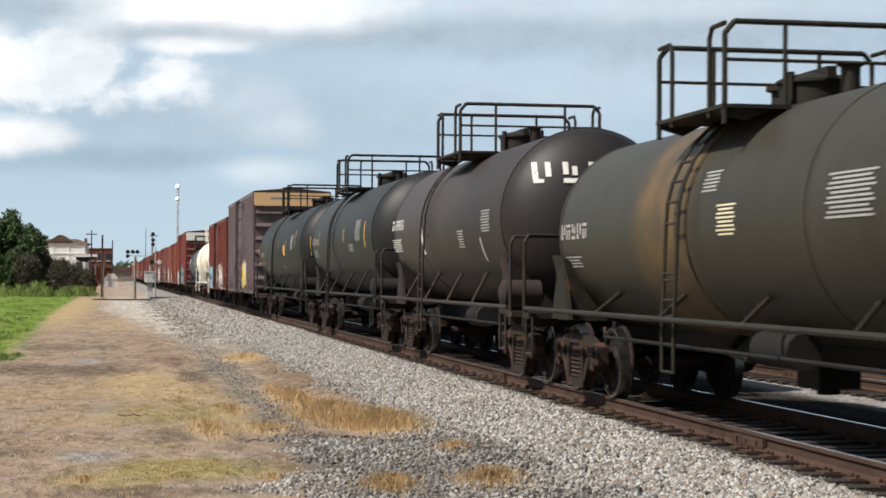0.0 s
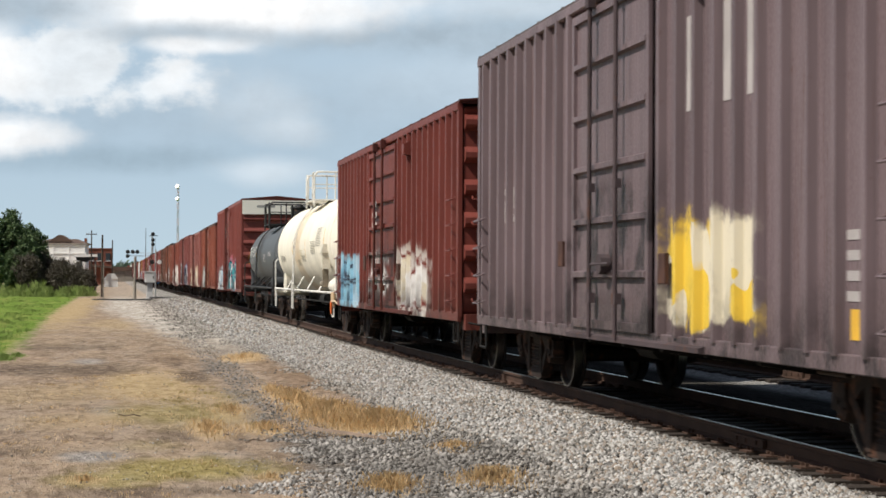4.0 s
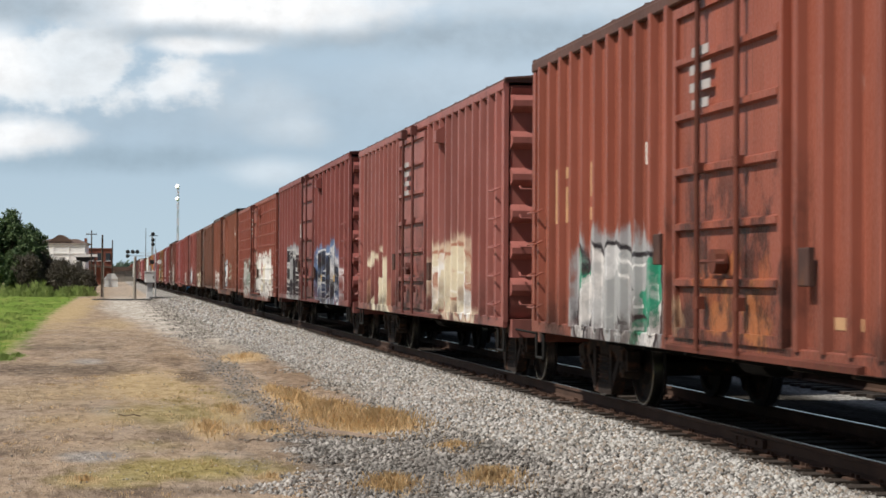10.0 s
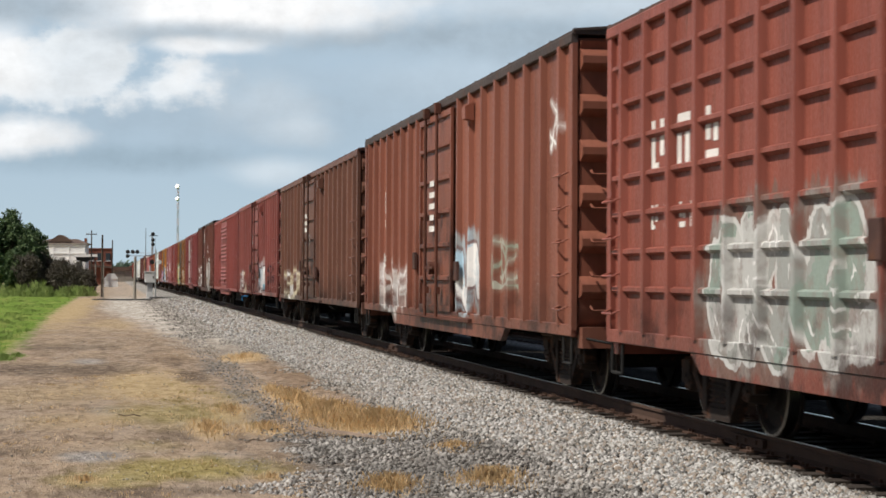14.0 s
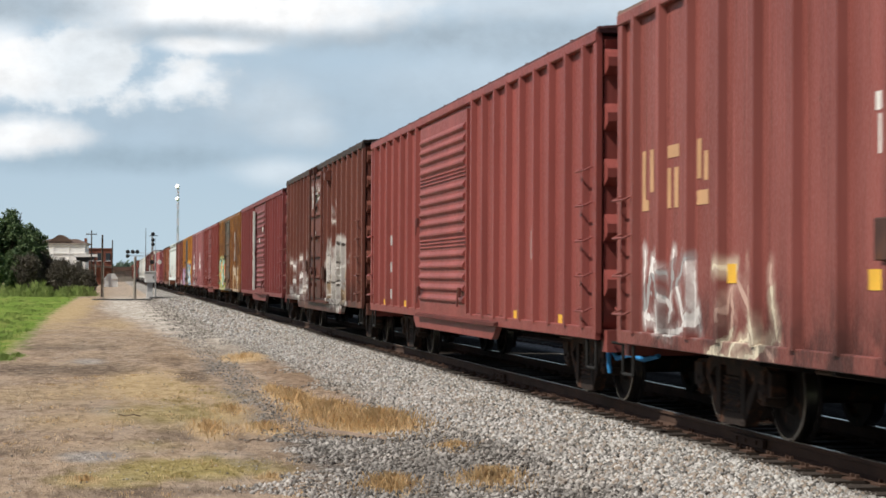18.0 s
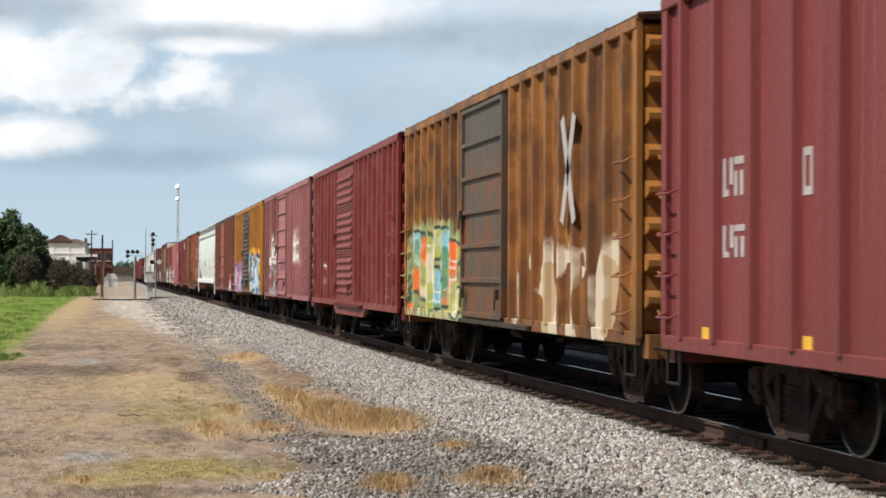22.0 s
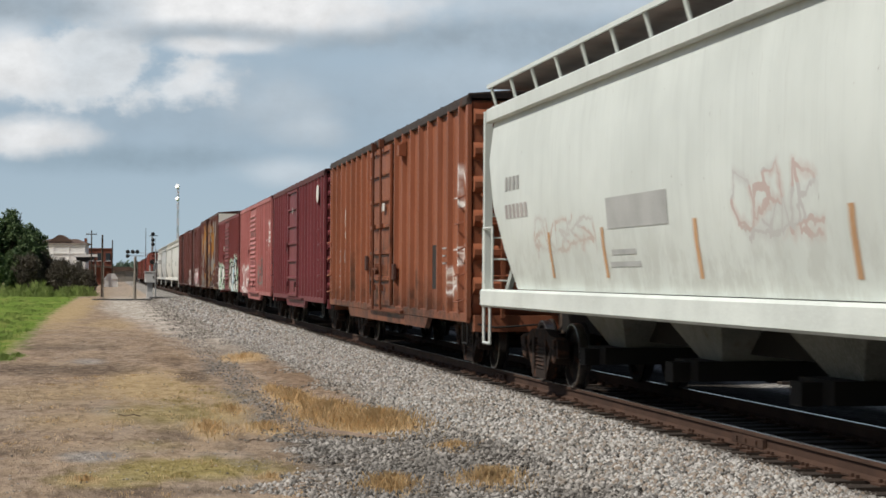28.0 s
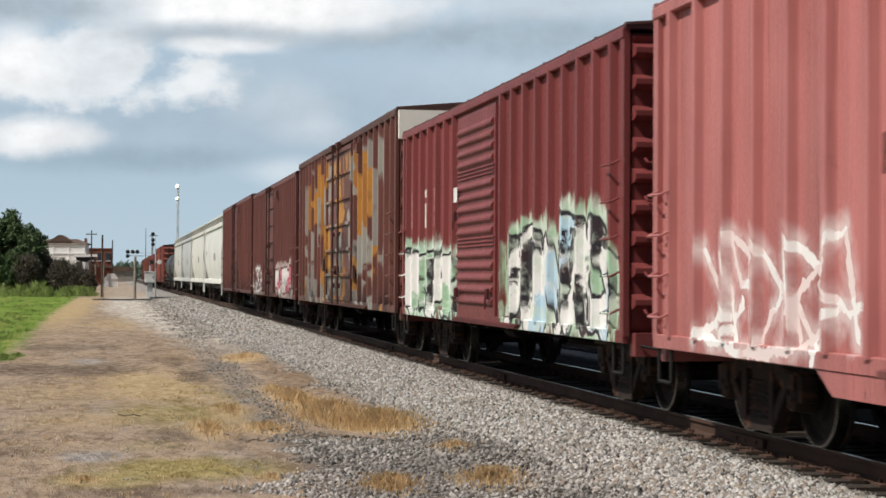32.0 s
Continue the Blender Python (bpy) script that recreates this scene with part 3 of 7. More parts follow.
tagged(near_stones, "loose angular grey ballast stones", "ballast", kind="stuff")
tagged(stones("far_ballast_stones", 2.4, 6.0, 55.0, 150.0, 20000, 0.065, bed_height, 14, fade=1.1), "paler ballast stones farther down the line", "ballast", kind="stuff")


# ---- sky ----
def sky_material():
    """Layered summer clouds over pale blue; the sheet's own kilometres, x to the right and y up, from the middle of the view."""
    k = Nodes("cloud_sheet")
    k.t.nodes.remove(k.b)
    k.coords()
    small = k.n("VectorMath", i0=k.c, i1=(0.001, 0.001, 0.001))
    small.operation = "MULTIPLY"
    k.c = k0 = small.outputs[0]
    x, y, z = k.xyz()
    billow = k.noise(10.0, 9.0, 0.60, k.scaled(1, 1.4, 1))
    billow2 = k.noise(10.0, 9.0, 0.60, k.scaled(1, 1.4, 1, 0.015, -0.03))
    wisp = k.noise(4.0, 6.0, 0.5, k.scaled(1, 2.6, 1, 3.3, 1.1))
    stir = k.n("VectorMath", i0=k.noise_col(16.0), i1=(0.05, 0.05, 0))
    stir.operation = "MULTIPLY"
    lobes = k.n("TexVoronoi", Vector=k.vmath("ADD", k0, stir.outputs[0]), Scale=15.0)
    lobes.feature = "SMOOTH_F1"
    puff = lobes.outputs["Distance"]
    col = k.mix(k.ramp(y, -0.04, 0.20), SKY_LOW, SKY_HIGH)
    relief = k.math("MULTIPLY", k.math("SUBTRACT", billow, billow2), 3.0)
    for cx, cy, rx, ry, soft, amp, tone, dens in CLOUDS:
        p = k.n("VectorMath", i0=k.vmath("SUBTRACT", k0, (cx, cy, 0)), i1=(1 / rx, 1 / ry, 0))
        p.operation = "MULTIPLY"
        d = k.n("VectorMath", i0=p.outputs[0])
        d.operation = "LENGTH"
        d = d.outputs["Value"]
        d = k.math("ADD", d, k.math("MULTIPLY", k.math("SUBTRACT", billow, 0.5), amp * 4))
        d = k.math("ADD", d, k.math("MULTIPLY", k.math("SUBTRACT", wisp, 0.5), amp * 3))
        if sum(tone) > 2.5:
            d = k.math("ADD", d, k.math("MULTIPLY", k.math("SUBTRACT", puff, 0.45), amp * 1.6))
        m = k.ramp(d, 1.0 + soft, 1.0 - soft, 0, dens)
        lit = k.mix(k.math("ADD", 0.5, relief), tuple(c * 0.88 for c in tone), tuple(min(1.15, c * 1.08) for c in tone))
        col = k.mix(m, col, lit)
    em = k.n("Emission", Color=col, Strength=1.0)
    k.t.links.new(em.outputs[0], k.t.nodes["Material Output"].inputs[0])
    return k.m


SKY_LOW, SKY_HIGH = (0.475, 0.60, 0.685), (0.42, 0.545, 0.66)
WHITE, BRIGHTW, GREYC, SLATE = (0.80, 0.845, 0.88), (1.0, 1.0, 1.0), (0.40, 0.485, 0.56), (0.30, 0.40, 0.48)
# centre x, y, half-width, half-height (kilometres on the sheet), edge softness, raggedness, colour, density
CLOUDS = [
    (0.16, 0.235, 0.30, 0.045, 0.9, 0.25, WHITE, 0.22),
    (-0.30, 0.190, 0.32, 0.050, 0.9, 0.30, GREYC, 0.45),
    (-0.47, 0.125, 0.16, 0.016, 0.9, 0.30, SLATE, 0.60),
    (0.10, 0.300, 0.33, 0.026, 0.8, 0.25, GREYC, 0.80),
    (0.45, 0.300, 0.26, 0.040, 0.8, 0.25, GREYC, 0.70),
    (0.20, 0.345, 0.45, 0.022, 0.9, 0.30, WHITE, 0.40),
    (-0.52, 0.255, 0.13, 0.052, 0.34, 0.62, WHITE, 0.92),
    (-0.62, 0.275, 0.05, 0.055, 0.7, 0.45, BRIGHTW, 0.70),
    (-0.40, 0.222, 0.085, 0.042, 0.34, 0.62, WHITE, 0.95),
    (-0.36, 0.235, 0.05, 0.025, 0.8, 0.50, BRIGHTW, 0.45),
    (-0.25, 0.200, 0.08, 0.030, 0.9, 0.50, WHITE, 0.30),
    (-0.30, 0.340, 0.22, 0.040, 0.7, 0.35, BRIGHTW, 0.95),
    (-0.60, 0.338, 0.12, 0.024, 0.7, 0.35, GREYC, 0.85),
    (-0.37, 0.300, 0.10, 0.014, 0.9, 0.35, GREYC, 0.75),
    (-0.35, 0.283, 0.065, 0.010, 0.7, 0.40, BRIGHTW, 0.75),
    (-0.18, 0.293, 0.10, 0.010, 0.9, 0.30, GREYC, 0.50),
    (-0.60, 0.158, 0.080, 0.024, 0.65, 0.50, BRIGHTW, 0.85),
    (-0.24, 0.108, 0.055, 0.016, 0.8, 0.40, WHITE, 0.45),
    (-0.21, 0.165, 0.05, 0.016, 0.9, 0.50, WHITE, 0.30),
]
SKY_FAR = 2500.0
sheet = Mesh().add([(-2600, -300, 0), (2600, -300, 0), (2600, 1600, 0), (-2600, 1600, 0)], [(0, 1, 2, 3)])
cloud_sky = solid("backdrop", sheet, sky_material(), "pale blue summer sky with drifting clouds", kind="structure")


# ---- materials of the train ----
CAST = worn("truck_iron", (0.026, 0.017, 0.013), 0.5, 0.85, 0, 5.0, rust=0.7, rustcol=(0.12, 0.05, 0.025))
GRIME = worn("underframe_grime", (0.012, 0.011, 0.010), 0.5, 0.85, 0, 4.0)
TREAD = worn("wheel_tread", (0.30, 0.29, 0.28), 0.7, 0.3, 1.0, 6.0)
WHEELSIDE = worn("wheel_face", (0.014, 0.011, 0.010), 0.6, 0.8, 0, 6.0, rust=0.5)
STEELGREY = worn("coupler_steel", (0.09, 0.065, 0.05), 0.5, 0.75, 0, 6.0, rust=0.5)
dark_iron = worn("card_board_steel", (0.075, 0.036, 0.028), 0.5, 0.8, 0, 5.0, rust=0.5)
HOSE = worn("rubber_hose", (0.02, 0.02, 0.02), 0.6, 0.7, 0, 6.0)
DECAL = {n: worn("lettering_" + n, c, 0.75, 0.6, 0, 4.0) for n, c in dict(white=(0.72, 0.70, 0.66), tan=(0.50, 0.30, 0.16), yellow=(0.72, 0.42, 0.05), grey=(0.33, 0.33, 0.32), black=(0.03, 0.03, 0.03), cream=(0.62, 0.56, 0.38), pale=(0.40, 0.37, 0.36), faint=(0.42, 0.43, 0.42), stencil=(0.34, 0.315, 0.26), orange=(0.7, 0.2, 0.04)).items()}

# ---- running gear, shared by all cars ----
WHEEL_R = 0.455


def wheel_data():
    w = Mesh().lathe([(-0.07, 0.10), (-0.07, 0.18), (-0.02, 0.21), (-0.015, 0.36), (-0.06, 0.39), (-0.065, 0.45), (0.06, 0.452), (0.075, 0.478), (0.10, 0.478), (0.10, 0.39), (0.035, 0.36), (0.03, 0.21), (0.08, 0.17), (0.08, 0.10)], "x", 28)
    for i in range(6):
        a = i * math.pi / 3
        c, s = math.cos(a), math.sin(a)
        w.tube((-0.075, 0.14 * c, 0.14 * s), (-0.05, 0.14 * c, 0.14 * s), 0.022, 6)
    return w.data("wheel", WHEELSIDE)


WHEEL = wheel_data()
TYRE = Mesh().lathe([(-0.0665, 0.428), (-0.0675, 0.44), (-0.064, 0.4535), (0.055, 0.4555), (0.056, 0.43)], "x", 28, caps=False).data("tread", TREAD)
AXLE = Mesh().lathe([(-1.02, 0.07), (-0.9, 0.075), (-0.68, 0.095), (0.68, 0.095), (0.9, 0.075), (1.02, 0.07)], "x", 14).data("axle", WHEELSIDE)
CAP = Mesh().lathe([(-0.07, 0.06), (-0.06, 0.11), (0.06, 0.13), (0.14, 0.135)], "x", 16).tube((-0.085, 0.05, 0.05), (-0.06, 0.05, 0.05), 0.02, 6).tube((-0.085, -0.07, 0.0), (-0.06, -0.07, 0), 0.02, 6).tube((-0.085, 0.02, -0.07), (-0.06, 0.02, -0.07), 0.02, 6).data("bearing_cap", CAST)


def side_frame_data():
    f = Mesh()
    arch = [(-1.12, 0.44), (-1.12, 0.66), (-0.98, 0.71), (-0.7, 0.72), (-0.42, 0.80), (0.42, 0.80), (0.7, 0.72), (0.98, 0.71), (1.12, 0.66), (1.12, 0.44), (1.03, 0.42), (1.0, 0.56), (0.78, 0.56), (0.72, 0.50), (0.45, 0.66), (0.3, 0.68), (-0.3, 0.68), (-0.45, 0.66), (-0.72, 0.50), (-0.78, 0.56), (-1.0, 0.56), (-1.03, 0.42)]
    f.prism(arch, -0.075, 0.075, "x")
    f.prism([(-0.78, 0.58), (-0.66, 0.58), (-0.30, 0.22), (0.30, 0.22), (0.66, 0.58), (0.78, 0.58), (0.38, 0.10), (-0.38, 0.10)], -0.07, 0.07, "x")
    f.box(-0.08, 0.08, -0.42, -0.29, 0.14, 0.78).box(-0.08, 0.08, 0.29, 0.42, 0.14, 0.78)
    f.box(-0.11, 0.11, -1.02, -0.76, 0.55, 0.68).box(-0.11, 0.11, 0.76, 1.02, 0.55, 0.68)
    return f.data("side_frame", CAST)


SIDE_FRAME = side_frame_data()


def spring_data():
    right = [(0.075 if i % 2 else 0.045, 0.21 + i * 0.028) for i in range(14)]
    return Mesh().prism(right + [(-x, z) for x, z in right[::-1]], -0.23, 0.23).data("spring", CAST)


SPRING = spring_data()
BOLSTER = Mesh().box(-1.05, 1.05, -0.2, 0.2, 0.56, 0.74, 0.03).lathe([(0.70, 0.24), (0.86, 0.22)], "z", 14).box(-0.6, 0.6, 0.50, 0.56, 0.35, 0.45).box(-0.6, 0.6, -0.56, -0.50, 0.35, 0.45).data("bolster", CAST)
SHOE = Mesh().prism([(0.40, 0.30), (0.47, 0.30), (0.50, 0.45), (0.48, 0.62), (0.42, 0.62), (0.44, 0.45)], -0.06, 0.06, "x").data("brake_shoe", CAST)
COUPLER = Mesh().box(-0.1, 0.1, -0.50, 0.35, 0.76, 0.96, 0.02).prism([(-0.16, -0.72), (0.16, -0.66), (0.2, -0.5), (0.06, -0.4), (-0.12, -0.4), (-0.18, -0.55)], 0.68, 1.02, "z").prism([(-0.19, -0.74), (-0.05, -0.78), (-0.03, -0.62), (-0.14, -0.6)], 0.72, 0.98, "z").data("coupler", STEELGREY)
AIRHOSE = Mesh().path([(0.25, -0.1, 0.80), (0.27, -0.25, 0.74), (0.24, -0.38, 0.55), (0.14, -0.5, 0.42), (0.02, -0.62, 0.40)], 0.026, 6).data("air_hose", HOSE)


def running_gear(car, half, centre, spins):
    """Two trucks, couplers and hoses. centre: from the car's middle to a truck's middle."""
    for sy in (-1, 1):
        truck = part("truck", BOLSTER, None, car, "rusty cast-steel two-axle truck", at=(0, sy * centre, 0))
        for sx in (-1, 1):
            part("side_frame", SIDE_FRAME, None, truck, at=(sx * 1.0, 0, 0))
            part("spring", SPRING, None, truck, at=(sx * 1.0, 0, 0))
            for a in (-1, 1):
                part("bearing_cap", CAP, None, truck, at=(sx * 1.02, a * 0.89, WHEEL_R)).rotation_euler.z = 0 if sx < 0 else math.pi
        for a in (-1, 1):
            axle = part("wheelset", AXLE, None, car, at=(0, sy * centre + a * 0.89, WHEEL_R))
            for sx in (-1, 1):
                wheel = part("wheel", WHEEL, None, axle, at=(sx * 0.755, 0, 0))
                wheel.rotation_euler.z = 0 if sx < 0 else math.pi
                tread = part("tread", TYRE, None, axle, "polished steel tyre tread", at=(sx * 0.755, 0, 0))
                tread.rotation_euler.z = 0 if sx < 0 else math.pi
            spins.append((axle, car))
        for nm, me in (("coupler", COUPLER), ("air_hose", AIRHOSE)):
            ob = part(nm, me, None, car, at=(0, sy * half, 0))
            ob.rotation_euler.z = 0 if sy < 0 else math.pi


SPINS, TRAIN = [], []


def shared(cache, key, make):
    if key not in cache:
        cache[key] = make()
    return cache[key]


CACHE = {}


def rungs(n, width, gap, out, axis):
    """A stack of bent grab irons: width along the axis, standing off by out."""
    m = Mesh()
    for i in range(n):
        z = i * gap
        if axis == "y":
            m.path([(0, -width / 2, z + 0.05), (-out, -width / 2, z), (-out, width / 2, z), (0, width / 2, z + 0.05)], 0.014, 6)
        else:
            m.path([(-width / 2, 0, z + 0.05), (-width / 2, -out, z), (width / 2, -out, z), (width / 2, 0, z + 0.05)], 0.014, 6)
    return m


# plain signs that stand for painted capitals: strokes as left, right, bottom, top of a unit square
SIGNS = {
    4: ((0.0, 0.24, 0.0, 1.0), (0.76, 1.0, 0.0, 1.0), (0.24, 0.76, 0.82, 1.0), (0.24, 0.76, 0.0, 0.18)),
    1: ((0.0, 0.28, 0.0, 1.0), (0.28, 0.55, 0.0, 0.18), (0.66, 0.95, 0.30, 1.0)),
    2: ((0.05, 0.95, 0.80, 1.0), (0.05, 0.33, 0.0, 0.64), (0.60, 0.90, 0.0, 0.64)),
    3: ((0.10, 0.40, 0.40, 1.0), (0.10, 0.90, 0.0, 0.22), (0.60, 0.88, 0.36, 0.80)),
}


def block(w, h, c, hollow):
    if not hollow:
        return Mesh().box(-0.002, 0.002, -w / 2, w / 2, -h / 2, h / 2).data("lettering", DECAL[c])
    m = Mesh()
    for a, b, lo, hi in SIGNS[4 if hollow is True else hollow]:
        m.box(-0.002, 0.002, w / 2 - b * w, w / 2 - a * w, (lo - 0.5) * h, (hi - 0.5) * h)
    return m.data("lettering", DECAL[c])


def lettering(car, x, rows):
    """Painted words as plain bars and frames on the side: (y, z, width, height, colour, hollow), one part each."""
    for y, z, w, h, c, hollow in rows:
        part("lettering", shared(CACHE, ("let", w, h, c, 4 if hollow is True else hollow), lambda: block(w, h, c, hollow)), None, car, at=(x, y, z))


def word(y, z, n, w, h, gap, c, dz=0.0, hollow=True):
    """n capital letters as plain frames, from y towards the front."""
    return [(y - i * (w + gap), z + i * dz, w, h, c, hollow and 1 + i % 3) for i in range(n)]


def bars(y, z, n, w, h, step, c):
    """n lines of small print, one under the other."""
    return [(y, z - i * step, w * (1.0 if i % 3 else 0.8), h, c, False) for i in range(n)]


def box_car(label, front, rear, color, eave=4.42, sill=0.90, posts=11, door="plug", door_at=0.0, door_w=3.0, door_color=None, ends=6, roof_color=None, band=None, marks=(), letters=(), belly=0, rust=0.3, dirt=0.5, fade=0.2, seed=0.0, rows=0, gap=0.0, group="red boxcars of the train"):
    """A steel boxcar, its middle over the car's origin, front end towards -y, near side at -x."""
    L = rear - front
    H = L / 2
    car = thing("boxcar", label, "boxcar", group)
    TRAIN.append((car, (front + rear) / 2))
    if door == "plug":      # oil and brake dust about the door gear
        soot = tuple(c * 0.12 + 0.006 for c in color)
        marks = [*marks, (door_at - door_w * 0.62, door_at + door_w * 0.62, sill, sill + 1.7, ("grime", soot), seed), (-L * 0.46, L * 0.46, sill - 0.4, sill + 0.35, ("grime", soot), seed + 3)]
    paint = painted("boxcar_paint", color, car, dirt, fade, rust, marks, 0.5, sill, eave, seed)
    dpaint = painted("door_paint", door_color, car, dirt, fade, rust, marks[1:], 0.5, sill, eave, seed) if door_color else paint
    rpaint = worn("roof_paint", roof_color or tuple(c * 0.6 for c in color), 0.6, 0.7, 0, 1.5, car, 0.4)
    gear = worn("door_gear_paint", tuple(c * 0.55 for c in (door_color or color)), 0.45, 0.75, 0, 3.0, car, 0.5)
    X = 1.52
    dy0, dy1 = door_at - door_w / 2, door_at + door_w / 2
    body = Mesh()
    if gap:    # a doorway left open behind the slid door
        gy0, gy1 = dy1 - 0.02, dy1 + gap
        for nm, *s in (("side_wall", -X, -X + 0.1, -H, gy0, sill, eave - 0.05), ("side_wall", -X, -X + 0.1, gy1, H, sill, eave - 0.05), ("door_header", -X, -X + 0.1, gy0, gy1, eave - 0.35, eave - 0.05), ("door_sill", -X, -X + 0.1, gy0, gy1, sill, sill + 0.15), ("side_wall", X - 0.1, X, -H, H, sill, eave - 0.05), ("end_wall", -X + 0.1, X - 0.1, -H, -H + 0.1, sill, eave - 0.05), ("end_wall", -X + 0.1, X - 0.1, H - 0.1, H, sill, eave - 0.05)):
            part(nm, Mesh().box(*s), paint, car)
        body.box(-X + 0.1, X - 0.1, -H + 0.1, H - 0.1, sill, sill + 0.15)
        part("door_edge", Mesh().box(-X - 0.09, -X - 0.01, gy1 - 0.02, gy1 + 0.16, sill + 0.08, eave - 0.3, 0.01), DECAL["white"], car, "pale weathered door post")
    else:
        body.box(-X, X, -H + 0.1, H - 0.1, sill, eave - 0.05)
    part("floor_deck" if gap else "body", body, paint, car)
    if belly:
        o = [(-H * belly, sill + 0.02), (-H * belly + 0.5, sill - 0.28), (H * belly - 0.5, sill - 0.28), (H * belly, sill + 0.02)]
        for sx in (-1, 1):
            part("sill_skirt", Mesh().prism(o, sx * X - 0.045, sx * X + 0.045, "x"), paint, car)
    # side chords
    for sx in (-1, 1):
        a, b = sorted((sx * (X - 0.01), sx * (X + 0.075)))
        part("top_chord", Mesh().box(a, b, -H, H, eave - 0.13, eave, 0.015), rpaint if roof_color and sum(roof_color) < 0.2 else paint, car)
        a, b = sorted((sx * (X - 0.01), sx * (X + 0.06)))
        part("side_sill", Mesh().box(a, b, -H + 0.02, H - 0.02, sill - 0.08, sill + 0.07, 0.01), paint, car)
        part("corner_post", Mesh().box(a, b, -H, -H + 0.16, sill, eave - 0.12), paint, car)
        part("corner_post", Mesh().box(a, b, H - 0.16, H, sill, eave - 0.12), paint, car)
    # roof
    roof = Mesh()
    pk = eave + 0.16
    roof.prism([(-X - 0.06, eave - 0.02), (-X - 0.06, eave + 0.03), (0, pk), (X + 0.06, eave + 0.03), (X + 0.06, eave - 0.02)], -H - 0.02, H + 0.02)
    n = max(8, int(L / 1.2))
    for i in range(n + 1):
        y = -H + L * i / n
        roof.prism([(-X - 0.05, eave + 0.02), (-X - 0.05, eave + 0.05), (0, pk + 0.03), (X + 0.05, eave + 0.05), (X + 0.05, eave + 0.02), (0, pk - 0.02)], y - 0.04, y + 0.04)
    part("roof", roof, rpaint, car)
    # corrugated ends: bulges one above the other
    o = [(0.09, sill + 0.05)]
    step = (eave - 0.15 - sill - 0.15) / ends
    for i in range(ends):
        z = sill + 0.15 + i * step
        if band:
            o += [(-0.03, z), (-0.03, z + step * 0.52), (-0.10, z + step * 0.60), (-0.115, z + step * 0.68), (-0.10, z + step * 0.76), (-0.03, z + step * 0.92)]
        else:
            o += [(0.02, z), (0.02, z + step * 0.42), (-0.11, z + step * 0.52), (-0.14, z + step * 0.58), (-0.14, z + step * 0.74), (-0.11, z + step * 0.80), (0.02, z + step * 0.92)]
    o += [(-0.03, eave - 0.1), (0.09, eave - 0.1)]
    END = shared(CACHE, ("end", ends, sill, eave, bool(band)), lambda: Mesh().prism(o, -X + 0.04, X - 0.04, "x"))
    for sy in (-1, 1):
        if band and sy < 0:
            bz = eave - band[1]
            e2 = Mesh().prism([(0.05, bz), (-0.05, bz), (-0.05, eave - 0.02), (0.05, eave - 0.02)], -X - 0.02, X + 0.02, "x")
            part("end_band", e2, worn("cream_band", (0.86, 0.83, 0.74), 0.95, 0.6) if band[0] == "cream" else worn("tan_band", (0.80, 0.50, 0.27), 0.9, 0.6), car, "pale painted band across the end top", at=(0, -H - 0.1, 0))
            lettering_end = Mesh().box(-0.9, -0.1, -0.003, 0.003, -0.05, 0.05)
            part("lettering", lettering_end, DECAL["grey"], car, at=(0, -H - 0.152, eave - band[1] * 0.45))
        e = part("end_panel", END if not isinstance(END, Mesh) else shared(CACHE, ("endm", ends, sill, eave, car.name), lambda: END.data("end_panel", paint)), None, car, at=(0, sy * H, 0))
        if sy > 0:
            e.rotation_euler.z = math.pi
    # side posts
    post_ys = []
    POST = shared(CACHE, ("post", sill, eave, car.name), lambda: Mesh().prism([(0, -0.075), (-0.09, -0.05), (-0.09, 0.05), (0, 0.075)], sill + 0.05, eave - 0.1, "z").data("side_post", paint))
    for a, b in ((-H + 0.16, dy0), (dy1 + gap, H - 0.16)):
        m = max(2, round((b - a) / ((L - door_w) / (2 * posts))))
        for i in range(m):
            y = a + (b - a) * (i + 0.5) / m
            post_ys.append(y)
            part("side_post", POST, None, car, at=(-X + 0.004, y, 0))
            far = part("side_post", POST, None, car, at=(X - 0.004, y, 0))
            far.rotation_euler.z = math.pi
        if rows:
            BAR_ = Mesh().prism([(0, 0.0), (-0.05, -0.02), (-0.05, -0.06), (0, -0.09)], a + 0.08, b - 0.05, "y").data("side_rib", paint)
            for j in range(rows):
                part("side_rib", BAR_, None, car, at=(-X - 0.012, 0, eave - 0.45 - j * (eave - sill - 0.6) / rows))
    # door on the near side, and its plain twin on the far side
    dz0, dz1 = sill + 0.06, eave - 0.2
    for sx in (-1, 1):
        d = Mesh()
        if door == "louver":
            d.box(-0.06, 0.0, dy0, dy1, dz0, dz1)
        elif door == "panel":
            d.box(-0.06, 0.0, dy0, dy1, dz0, dz1)
        else:
            d.box(-0.045, 0.0, dy0, dy1, dz0, dz1)
        ob = part("door", d, dpaint, car, at=(sx * (X + 0.002), 2 * door_at if sx > 0 else 0, 0))
        if sx > 0:
            ob.rotation_euler.z = math.pi
            continue
        if door == "panel":
            RIB = Mesh().prism([(-0.058, -0.05), (-0.11, -0.03), (-0.11, 0.03), (-0.058, 0.05)], dy0 + 0.09, dy1 - 0.09).data("door_rib", dpaint)
            for j in range(7):
                part("door_rib", RIB, None, ob, at=(0, 0, dz0 + (dz1 - dz0) * j / 6))
            for y in (dy0 + 0.045, dy1 - 0.045):
                part("door_stile", Mesh().box(-0.112, 0.001, y - 0.045, y + 0.045, dz0, dz1), dpaint, ob)
